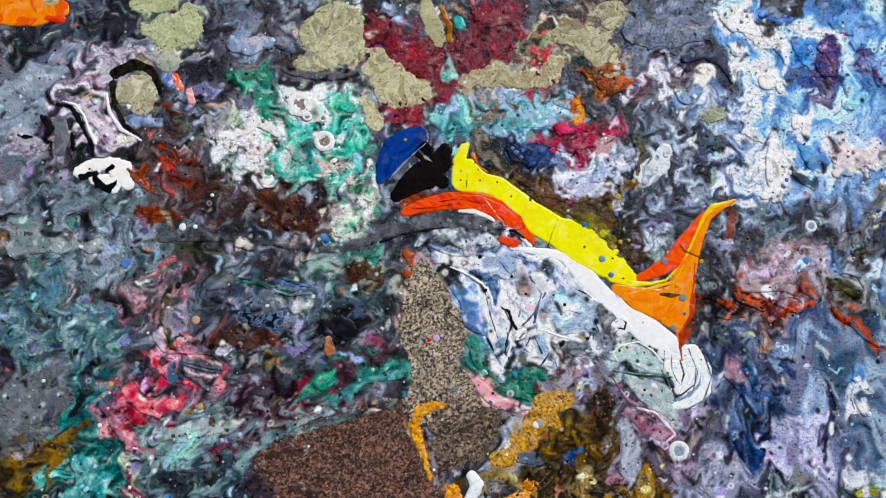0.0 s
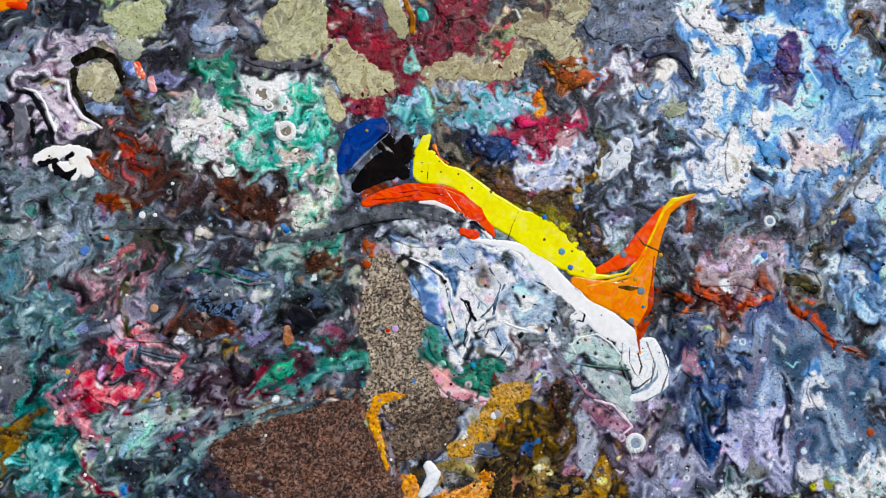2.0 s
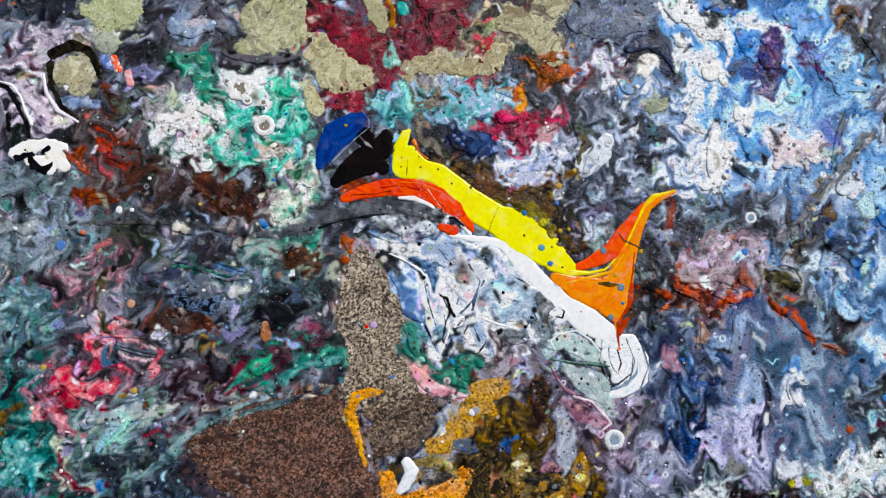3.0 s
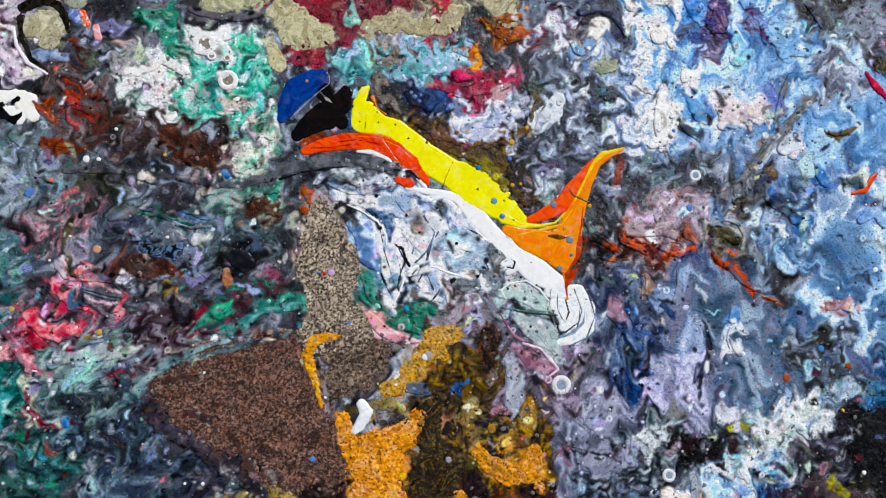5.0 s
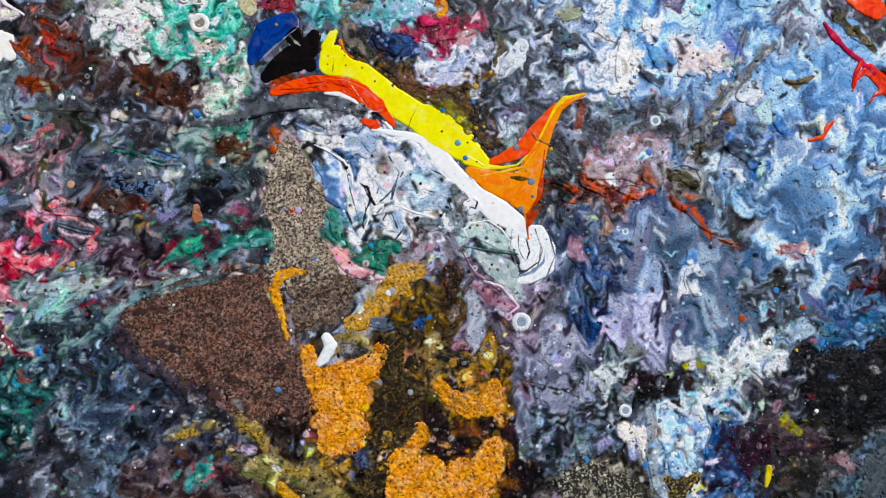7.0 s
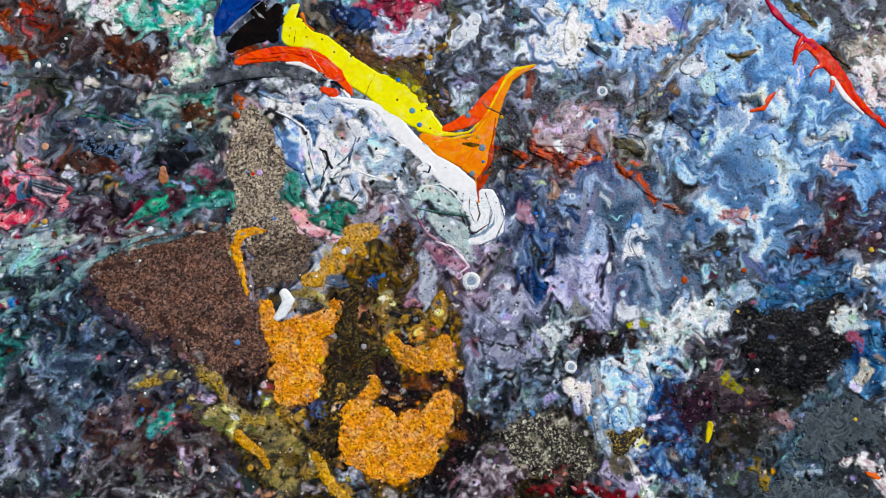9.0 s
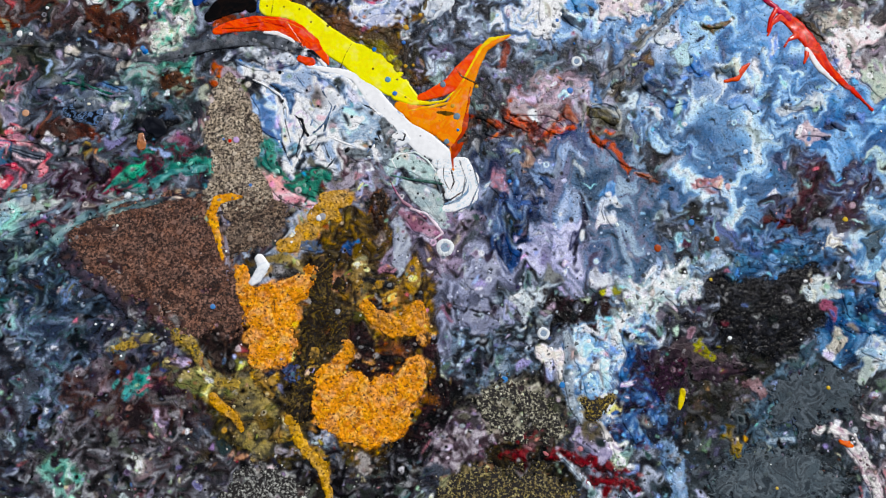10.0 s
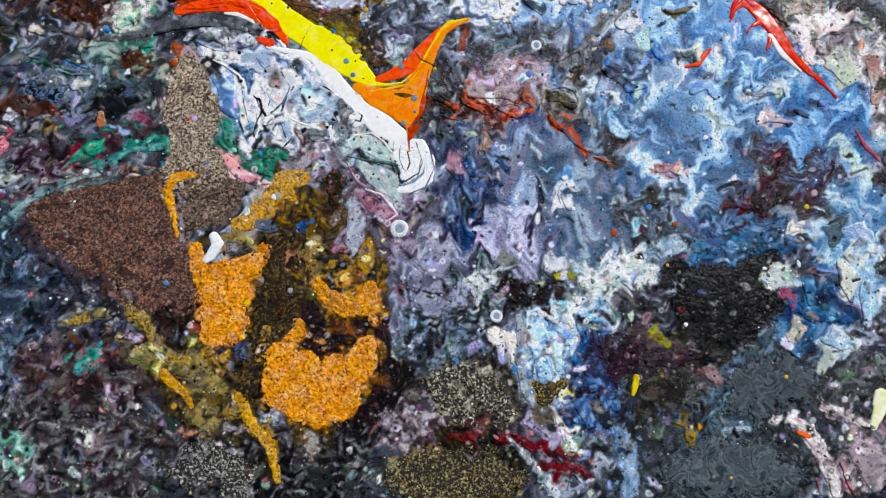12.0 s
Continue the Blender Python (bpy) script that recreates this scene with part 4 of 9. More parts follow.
pool("paint_patch", "blue-grey paint under a concrete patch", [[(-183.0, 73.0, 2.4), (-173.0, 68.0, 4.4), (-161.0, 69.0, 2.7)]], "8ca0c0 a8b4cc 5c6c8c", material=MARBLE,rag=1.5)
pool("paint_ring", "glossy black-olive ring of paint round bare concrete", [[(-187.0, 98.0, 3.5), (-177.0, 104.0, 3.3), (-168.0, 101.0, 2.8), (-162.0, 92.0, 3.2), (-160.0, 86.0, 1.5)], [(-188.0, 92.0, 2.7), (-186.0, 79.0, 2.1), (-180.0, 68.0, 1.9), (-171.0, 62.0, 0.9)]], "1c1a12 2c281c 0f0e0c", material=ENAMEL,rag=.8)
pool("paint_swirl", "lilac paint band curving over a black ring", [[(-199.0, 92.0, 3.0), (-193.0, 103.0, 2.7), (-184.0, 111.0, 2.7), (-173.0, 113.0, 2.4), (-166.0, 107.0, 2.0)]], "c8bccc a89cac e0d8e0 6c6070", material=MARBLE,bands=9,rag=1.5)
lilac = pool("paint_swirl", "lilac paint swirl with black and white lines", [[(-198.0, 75.0, 4.8), (-191.0, 66.0, 4.8), (-185.0, 59.0, 3.6), (-175.0, 60.0, 1.5)], [(-203.0, 82.0, 3.0)]], "c8bcc8 d8ccd8 b0a4b4 dcd0dc", material=MARBLE,rag=1.2)
pool("vein", "thick black line of paint", [[(-218.0, 80.0, 1.2), (-211.0, 79.0, 1.5), (-206.0, 73.0, 2.0), (-202.0, 65.0, 1.5), (-198.0, 57.0, 1.5), (-197.0, 51.0, 1.2)]], "0c0c10 1a1a20", material=ENAMEL,rag=.6,spill=0, parent=lilac)
pool("vein", "thin white line of paint", [[(-215.0, 82.0, 0.6), (-208.0, 80.0, 0.8), (-203.0, 74.0, 0.8), (-200.0, 66.0, 0.9), (-196.0, 58.0, 1.0)]], "f0ecf0 e0dce0", material=ENAMEL,rag=.5,spill=0, parent=lilac)
pool("vein", "thin white line of paint", [[(-191.0, 87.0, 0.8), (-189.0, 76.0, 1.2), (-182.0, 66.0, 1.2), (-171.0, 60.0, 0.8)]], "ece4ec e0d8e0", material=ENAMEL,rag=.5,spill=0, parent=lilac)
pool("paint_lobe", "smooth grey paint lobe with a black edge", [[(-216.0, 70.0, 3.6), (-214.0, 61.0, 4.2), (-215.0, 53.0, 3.0)]], "6a6c74 787a82 5c5e66", material=ENAMEL,rag=1)
pool("paint_streak", "short black paint streak", [[(-209.0, 63.0, 1.5), (-208.0, 55.0, 1.8)]], "0c0c10 16161a", material=ENAMEL,rag=.6)
pool("paint_patch", "glossy black paint hollow in grey paint", [[(-225.0, 72.0, 2.7), (-221.0, 67.0, 3.0), (-223.0, 62.0, 1.6)]], "0e0e14 1c1c24", material=ENAMEL,rag=1.2)
pool("paint_lobe", "grey-lilac paint lobe round a black slit", [[(-239.0, 62.0, 4.8), (-231.0, 60.0, 6.0), (-236.0, 55.0, 3.6)]], "b8b4c0 a09ca8 ccc8d0 8c8894", material=MARBLE,bands=10,rag=1.2)
pool("paint_streak", "black slit with white glints", [[(-238.0, 62.0, 1.2), (-234.0, 61.0, 1.8), (-230.0, 61.0, 0.9)]], "08080c 16161a", material=ENAMEL,rag=.5)
splash = pool("paint_splash", "splash of white paint broken by black", [[(-204.0, 41.0, 4.0), (-197.0, 45.0, 3.9), (-189.0, 46.0, 4.2), (-181.0, 43.0, 5.4), (-178.0, 35.0, 4.2)], [(-185.0, 35.0, 5.4), (-196.0, 37.0, 3.0)]], "f0ece4 e8e0d8 f4f0ec", material=ENAMEL,rag=1.6,rag_mm=6)
pool("streak", "black ragged streak", [[(-203.0, 39.0, 2.0), (-196.0, 40.0, 2.2), (-194.0, 35.0, 2.7), (-188.0, 32.0, 2.4), (-184.0, 35.0, 1.5), (-181.0, 40.0, 0.9)], [(-198.0, 43.0, 1.2)]], "08080c 14141a", material=ENAMEL,rag=1.5,rag_mm=5,spill=0, parent=splash)
pool("streak", "black ragged streak", [[(-189.0, 42.0, 1.2), (-186.0, 44.0, 1.5)], [(-177.0, 29.0, 1.2), (-176.0, 35.0, 0.9)]], "0c0c10", material=ENAMEL,rag=1.2,spill=0, parent=splash)
pool("paint_patch", "rust-red and black paint patch", [[(-174.0, 42.0, 2.4), (-169.0, 36.0, 3.0), (-166.0, 31.0, 2.1)]], "8c3c20 3c1c18 b05430", material=FILM,rag=1.5)
pool("paint_patch", "rust-red rough paint patch", [[(-158.0, 45.0, 3.6), (-149.0, 46.0, 4.2), (-145.0, 40.0, 3.0)]], "b84028 8c2c1c 5c2018 d05030", material=FILM,rag=3)
pool("paint_patch", "dark rust paint patch", [[(-171.0, 18.0, 2.4), (-160.0, 18.0, 3.6), (-147.0, 17.0, 2.4)]], "7c3418 5c2414 9c4824 3c1c14", material=FILM,rag=2.5)
pool("paint_patch", "small blue-lilac paint blot", [[(-158.0, 96.0, 3.2), (-155.0, 92.0, 2.1)]], "7c90c4 5c74ac a8b4dc", material=ENAMEL,rag=.8)
pool("paint_patch", "small white and orange-red paint blot", [[(-153.0, 97.0, 2.0), (-150.0, 91.0, 2.7)]], "f4e8e0 e8542c f0a080", material=ENAMEL,rag=.8)
pool("paint_patch", "small pink paint blot", [[(-145.0, 89.0, 2.1), (-143.0, 83.0, 2.4)]], "e8a8a4 d08088 f0ccc8", material=ENAMEL,rag=.8)
pool("paint_patch", "small beige-pink paint blot", [[(-134.0, 79.0, 3.6), (-130.0, 76.0, 2.8)]], "c8a098 dcb8b0 a88478", material=MARBLE,rag=1)
pool("paint_patch", "dark rust paint patch under pink blots", [[(-156.0, 81.0, 3.6), (-151.0, 76.0, 3.6)]], "5c3020 3c2018 7c4028", material=FILM,rag=2)
pool("paint_patch", "pale teal paint stain in grey paint", [[(-220.0, 9.0, 2.4), (-218.0, -0.0, 2.7), (-216.0, -6.0, 3.0)]], "5c9490 7caca4 4c7c7c", material=FILM,rag=2.5)
blot2 = pool("paint_patch", "teal paint blot with a pale ring", [[(-206.0, 12.0, 3.3)]], "3c6c68 5c8c88 2c5450", material=ENAMEL,rag=1)
pool("paint_patch", "pale grey paint patch with small holes", [[(-199.0, 3.0, 4.2), (-195.0, -1.0, 3.6), (-191.0, 6.0, 2.4)]], "a8b0b4 bcc4c8 94a0a4", material=MARBLE,rag=2)
pool("paint_patch", "pinkish grey paint patch with a red fleck", [[(-171.0, -23.0, 3.0), (-167.0, -29.0, 2.7)]], "c890a0 b0a0ac d8b4bc 8c3c50", material=MARBLE,rag=2)
pool("paint_streak", "thin dark green paint line in slate crust", [[(-115.0, -20.0, 0.9), (-106.0, -19.0, 1.5), (-96.0, -23.0, 1.2), (-84.0, -25.0, 0.9)]], "2c5c50 1c443c 4c8070", material=ENAMEL,rag=1)
pool("paint_patch", "lilac-blue paint blot in slate paint", [[(-108.0, -41.0, 2.7), (-103.0, -39.0, 2.1)]], "98a8d0 7c90bc b4c0dc", material=ENAMEL,rag=1.2)
pool("paint_patch", "white paint stone in the crust", [[(-85.0, -34.0, 3.0), (-81.0, -32.0, 2.4)]], "dcdcd8 c4c4c4 f0eeec", material=MARBLE,rag=1.2)
pool("paint_patch", "brown rough paint patch with rust spots", [[(-101.0, 28.0, 6.4), (-85.0, 22.0, 8.0), (-75.0, 12.0, 5.4), (-91.0, 14.0, 4.2)]], "4c2c20 3c2018 6c3c28 2c1814", material=FILM,rag=4)
pool("paint_patch", "dark rust paint patch with slate edges", [[(-99.0, -48.0, 4.2), (-111.0, -54.0, 4.2), (-89.0, -51.0, 2.4)]], "4c2418 6c3424 2c1814", material=FILM,rag=3)
pool("paint_patch", "peach brown paint drop in dark crust", [[(-64.0, -51.0, 2.1), (-63.0, -58.0, 3.3)]], "9c6c50 b88468 7c4c38", material=ENAMEL,rag=1)
# shadow beside the grey stone, put in as a pool of black colour
pool("crust_shadow", "painted black shadow beside a grey stone", [[(-196.0, -72.0, 1.8), (-195.0, -80.0, 2.7), (-197.0, -89.0, 2.1)]], "14141e 24242e", material=TAR,rag=1.5)
pool("paint_patch", "flat grey paint stone with a dark edge", [[(-232.0, -85.0, 12.0), (-217.0, -83.0, 13.8), (-206.0, -82.0, 6.0)], [(-222.0, -95.0, 9.0), (-234.0, -100.0, 9.0)]], "62686e 6c7278 585e64 70767e", material=FILM,rag=3)
pool("paint_streak", "ochre and olive paint seam", [[(-233.0, -115.0, 2.7), (-221.0, -112.0, 2.7), (-209.0, -107.0, 2.5), (-199.0, -102.0, 2.7), (-192.0, -93.0, 1.2)]], "6c5428 8c6c2c 3c3420", material=FILM,rag=3)
pool("paint_streak", "thin ochre paint trickle", [[(-211.0, -109.0, 1.2), (-213.0, -121.0, 1.5), (-214.0, -133.0, 1.5)]], "a07424 7c5c24", material=FILM,rag=1.5)
pool("paint_patch", "dark slate paint wedge with a pale edge", [[(-129.0, -89.0, 3.2), (-122.0, -91.0, 3.0), (-117.0, -91.0, 2.1)]], "5c6878 48525f 74808c", material=ENAMEL,rag=1)
pool("paint_patch", "black hollow with a grey rim", [[(-149.0, -126.0, 3.6), (-144.0, -127.0, 3.8)]], "24262e 3c4048 14161a", material=TAR,rag=2)
pool("paint_streak", "pale grey-green paint streak", [[(-149.0, -109.0, 2.4), (-137.0, -103.0, 3.6), (-122.0, -100.0, 3.2), (-110.0, -96.0, 1.5)]], "b4bcbc 8ca0a0 d0d4d0", material=MARBLE,rag=3,stretch=2.5,turn=25)
pool("paint_streak", "thin grey paint line over brown concrete", [[(-82.0, -95.0, 0.9), (-64.0, -89.0, 1.2), (-45.0, -86.0, 1.2), (-26.0, -85.0, 1.2), (-15.0, -86.0, 0.9)]], "8c8078 746860 a0948c", material=FILM,rag=.8)

# ---- upper: bare concrete patches ----
run = [[(-74.0, 124.0, 10.4), (-61.0, 128.0, 16.0), (-54.0, 118.0, 9.6), (-73.0, 110.0, 7.6), (-83.0, 106.0, 3.6)]]
host = pool("bare_patch", "pale olive concrete patch with dark pores", run, "b8b694 a4a284 c4c2a4 94927a", material=PITTED,fray=.8,rag=2, group="bare concrete patches")
pebbles(host, run, 10, "b8b694 a4a284 c4c2a4 94927a", 51)
run = [[(-170.0, 124.0, 3.6), (-157.0, 122.0, 9.0), (-148.0, 126.0, 10.2), (-146.0, 136.0, 4.8)], [(-157.0, 114.0, 3.0), (-160.0, 119.0, 6.0)]]
host = pool("bare_patch", "pale olive concrete patch with dark pores", run, "b4ba94 a4a884 c0c4a4", material=PITTED,fray=.8,rag=2, group="bare concrete patches")
pebbles(host, run, 10, "b4ba94 a4a884 c0c4a4", 54)
run = [[(-174.0, 140.0, 6.6), (-161.0, 142.0, 7.8)]]
host = pool("bare_patch", "pale olive concrete patch with dark pores", run, "b8bc98 a8ac88", material=PITTED,fray=.8, group="bare concrete patches")
pebbles(host, run, 10, "b8bc98 a8ac88", 57)
pool("bare_patch", "pale grey-green concrete spot", [[(-157.0, 106.0, 7.2)]], "b0b4a4 9ca094", material=PITTED,fray=.8, group="bare concrete patches")
run = [[(-38.0, 106.0, 10.4), (-28.0, 93.0, 13.6), (-15.0, 90.0, 8.8)], [(-44.0, 81.0, 4.2), (-41.0, 73.0, 6.4)]]
host = pool("bare_patch", "pale concrete patch under red spatters", run, "b4ae90 c4c0a0 a09878", material=PITTED,fray=.8,rag=3, group="bare concrete patches")
pebbles(host, run, 10, "b4ae90 c4c0a0 a09878", 61)
pool("bare_patch", "pale strip of concrete beside ochre paint", [[(-10.0, 142.0, 4.8), (-7.0, 129.0, 6.4), (-3.0, 120.0, 3.0)]], "bab694 a8a484", material=PITTED,fray=.8,rag=2, group="bare concrete patches")
run = [[(72.0, 130.0, 9.0), (92.0, 120.0, 10.2), (101.0, 107.0, 5.6)], [(99.0, 141.0, 9.0)]]
host = pool("bare_patch", "pale concrete patch with dark pores", run, "b4b094 9c967c c4c0a4 8c8068", material=PITTED,fray=.8,rag=4, group="bare concrete patches")
pebbles(host, run, 10, "b4b094 9c967c c4c0a4 8c8068", 65)
run = [[(12.0, 95.0, 4.2), (25.0, 99.0, 6.0), (58.0, 96.0, 6.0), (66.0, 106.0, 6.4)], [(15.0, 89.0, 3.6)]]
host = pool("bare_patch", "pale concrete patch spattered with red", run, "b4ae90 a09478 c4bea0", material=PITTED,fray=.8,rag=4, group="bare concrete patches")
pebbles(host, run, 10, "b4ae90 a09478 c4bea0", 68)
pool("paint_splash", "dark crimson paint splash on concrete", [[(-35.0, 125.0, 9.6), (-28.0, 111.0, 7.8), (-18.0, 103.0, 6.6), (-8.0, 108.0, 5.4)], [(-31.0, 101.0, 4.2)]], "7c1c2c 9c2838 5c1824 8a2c3c", material=FILM,rag=4,spill=3.5)
pool("paint_splash", "dark crimson paint splash on concrete", [[(2.0, 88.0, 6.6), (15.0, 105.0, 9.0), (28.0, 119.0, 9.0), (38.0, 123.0, 6.0)], [(28.0, 140.0, 10.4), (45.0, 143.0, 7.2)], [(-15.0, 83.0, 6.4)]], "802034 9c3044 5c1828 70404c", material=FILM,rag=5,spill=3.5)
pool("paint_splash", "crimson paint splash on concrete", [[(-28.0, 80.0, 9.6), (-18.0, 78.0, 4.8)], [(-34.0, 81.0, 3.6)]], "8c2438 a83848 6c1c2c", material=FILM,rag=3,spill=3.5)
pool("paint_splash", "crimson paint spatter on concrete", [[(55.0, 106.0, 4.2), (59.0, 96.0, 5.6), (58.0, 116.0, 3.6)], [(53.0, 86.0, 2.4)]], "a02c3c 7c2030 c04454", material=FILM,rag=5,spill=3.5)
pool("paint_patch", "small turquoise paint patch", [[(10.0, 131.0, 3.6), (9.0, 134.0, 3.0)]], "3c9c94 5cb4a8", material=ENAMEL)
pool("paint_patch", "small pale turquoise paint patch", [[(4.0, 105.0, 3.2), (5.0, 98.0, 3.6)]], "8cc8bc 5caca0 c4dcd4", spill=3.5)
pool("paint_streak", "thin ochre paint streak", [[(-2.0, 142.0, 1.6), (3.0, 132.0, 2.0), (3.0, 122.0, 1.6)]], "b07434 8c5828", material=ENAMEL,rag=.8)
pool("paint_patch", "rusty orange paint patch with dark speckles", [[(86.0, 105.0, 4.8), (98.0, 104.0, 6.0), (105.0, 97.0, 4.2), (96.0, 95.0, 4.2)]], "b8581c d87424 7c3818 5c3020", material=FILM,rag=2,spill=3.5)
pool("paint_patch", "turquoise paint pool with a dark rim", [[(-6.0, 75.0, 3.0), (2.0, 70.0, 4.8), (15.0, 71.0, 4.2), (25.0, 76.0, 2.4)]], "4c9ca4 6cb8bc 3c848c 8ccccc", material=MARBLE,rag=1.5,spill=3.5)
pool("paint_patch", "turquoise paint patch with lilac streaks", [[(31.0, 67.0, 4.2), (38.0, 75.0, 5.1), (53.0, 76.0, 5.4), (64.0, 75.0, 4.8)]], "6cb4b8 a8b4d4 4c98a0 8cc8cc", material=MARBLE,rag=3,spill=3.5)
pool("paint_patch", "deep blue rough paint patch", [[(43.0, 56.0, 6.0), (51.0, 57.0, 8.4), (57.0, 49.0, 4.8)]], "1c3c74 2a508c 142c54", material=MARBLE,rag=3,spill=3.5)
pool("paint_patch", "rough magenta-red paint patch", [[(74.0, 68.0, 5.4), (84.0, 66.0, 7.2), (91.0, 73.0, 4.2)], [(77.0, 58.0, 3.6)]], "b82c4c 8c1c38 d04c6c 6c2430", material=FILM,rag=5,spill=3.5)
pool("paint_lobe", "white and lilac paint lobe", [[(70.0, 39.0, 5.6), (83.0, 36.0, 9.6), (97.0, 43.0, 6.6), (104.0, 48.0, 3.6)]], "d8d8e4 b8bcd0 f0eef0 98a4bc", material=MARBLE,rag=2,spill=3.5)
pool("paint_lobe", "smooth grey-white paint lobe", [[(118.0, 43.0, 7.2), (127.0, 50.0, 6.0), (130.0, 57.0, 4.8)]], "c4ccd4 dce0e4 a8b0bc", material=ENAMEL,rag=1.5)

# ---- upper: turquoise and white ----
pool("paint_splash", "white paint pool with turquoise edges", [[(-89.0, 89.0, 4.8), (-79.0, 85.0, 7.8), (-73.0, 77.0, 6.0)], [(-68.0, 61.0, 6.6)], [(-60.0, 81.0, 3.0)]], "f0efec e4ece8 d0e4dc", material=FILM,rag=2.5,spill=3.5)
pool("paint_splash", "white ragged paint splash", [[(-128.0, 63.0, 2.4), (-120.0, 61.0, 4.2), (-111.0, 65.0, 6.0), (-105.0, 72.0, 3.6)], [(-106.0, 55.0, 5.4), (-98.0, 49.0, 2.4)]], "f0ece8 f4f0ee e0d8d4", material=FILM,rag=5,rag_mm=6,spill=3.5)
pool("paint_drip", "white paint drip end with a dark line", [[(-100.0, 44.0, 2.4), (-99.0, 38.0, 3.6)]], "e8e8e4 8cb4a8 f0ecec", material=ENAMEL,rag=.8)

# ---- the bright streak of paint ----
blue = pool("paint_patch", "glossy deep blue paint patch with a pale rim", [[(-36.0, 39.0, 2.8), (-33.0, 47.0, 6.0), (-27.0, 57.0, 8.1), (-18.0, 63.0, 6.9), (-13.0, 67.0, 3.3)]], "153a86 1a4492 123078", material=ENAMEL,rag=.4)
pool("rim", "pale blue-grey rim", [[(-31.0, 39.0, 0.5), (-23.0, 48.0, 0.6), (-15.0, 56.0, 0.6), (-9.0, 61.0, 0.4), (-9.0, 66.0, 0.4), (-13.0, 71.0, 0.4)]], "8c98b0 5c6c94", material=ENAMEL,rag=.3,spill=0, parent=blue)
pool("paint_patch", "glossy black paint patch beside deep blue paint", [[(-27.0, 30.0, 3.6), (-20.0, 36.0, 6.6), (-11.0, 42.0, 9.0), (-3.0, 49.0, 7.2), (1.0, 56.0, 4.2)], [(-11.0, 56.0, 5.6)], [(-1.0, 39.0, 4.8)]], "0c0a0a 120e0d 1a120f 090808", material=ENAMEL,rag=.8)
pool("paint_patch", "small grey glossy paint wedge on black paint", [[(-14.0, 56.0, 1.5), (-10.0, 52.0, 2.0), (-4.0, 48.0, 0.9)]], "8c8c8a a4a4a4 5c5a58", material=ENAMEL,rag=.4)
white = pool("paint_pool", "white marbled paint pool with blue-grey and black swirls", [[(-5.0, -6.0, 3.0), (15.0, -7.0, 6.0), (37.0, -9.0, 8.4), (57.0, -14.0, 10.8), (76.0, -26.0, 10.2), (95.0, -37.0, 9.6)], [(21.0, -26.0, 5.4), (32.0, -39.0, 9.0), (34.0, -55.0, 7.8), (30.0, -67.0, 4.0)], [(47.0, -32.0, 18.0), (56.0, -48.0, 12.0), (59.0, -58.0, 5.6)], [(69.0, -37.0, 14.4), (80.0, -48.0, 12.0), (88.0, -55.0, 5.6)]], "f2efee e4e8ee f0ecec a4b6d0 eceaea 6c84a4 f4f2f0 e4e6ec b4c4d8 f4f2f0", material=MARBLE,rag=2,size=8,stretch=1.8,turn=-60)
pool("vein", "thin black line of paint", [[(11.0, -10.0, 0.4), (19.0, -16.0, 0.6), (24.0, -26.0, 0.6), (27.0, -39.0, 0.7), (31.0, -51.0, 0.5)]], "24262c 3c4454", material=ENAMEL,rag=.5,spill=0, parent=white)
pool("vein", "thin black line of paint", [[(34.0, -34.0, 0.6), (39.0, -43.0, 0.9), (36.0, -51.0, 0.6), (40.0, -59.0, 0.4)]], "1c1e24 3c4454", material=ENAMEL,rag=.6,spill=0, parent=white)
pool("vein", "thin blue line of paint", [[(37.0, -4.0, 0.6), (49.0, -7.0, 0.9), (57.0, -13.0, 0.6), (61.0, -21.0, 0.6)]], "5c7494 8ca2c0", material=ENAMEL,rag=.6,spill=0, parent=white)
pool("vein", "thin dark line of paint", [[(65.0, -18.0, 0.4), (69.0, -23.0, 0.6), (71.0, -27.0, 0.4)]], "2c3038", material=ENAMEL,rag=.4,spill=0, parent=white)
pool("paint_lobe", "pale blue and white paint lobe", [[(-12.0, 4.0, 1.8), (-3.0, 8.0, 3.6), (10.0, 5.0, 4.2), (21.0, 6.0, 4.2), (31.0, 5.0, 3.0)]], "c8d0dc f0f0f2 8c98a8 e0e4ea 5c646c", material=MARBLE,bands=10,rag=1.5,spill=3.5)
pool("paint_streak", "smooth white ribbon of paint", [[(39.0, -0.0, 1.5), (57.0, -2.0, 2.4), (70.0, -5.0, 3.6), (81.0, -16.0, 6.0), (92.0, -27.0, 5.1), (102.0, -37.0, 6.0), (118.0, -48.0, 8.1), (131.0, -55.0, 5.4)]], "f4f1ef f2eeec eeebea", material=ENAMEL,rag=.5)
curl = pool("paint_swirl", "white paint curl with thin dark lines", [[(126.0, -59.0, 4.2), (142.0, -59.0, 4.8), (149.0, -69.0, 4.5), (149.0, -80.0, 3.9), (141.0, -87.0, 4.0), (131.0, -89.0, 2.4)], [(129.0, -67.0, 4.2), (138.0, -72.0, 9.6), (135.0, -80.0, 4.2)]], "f4f0ee e8e4e4 f0ecec e8e4e4 b4ccd8 f4f0ee", material=ENAMEL,bands=8,rag=.5)
pool("vein", "thin black line of paint", [[(130.0, -60.0, 0.6), (130.0, -69.0, 0.6), (133.0, -75.0, 0.8), (138.0, -80.0, 0.3)]], "2c2422 4c3c34", material=ENAMEL,rag=.3,spill=0, parent=curl)
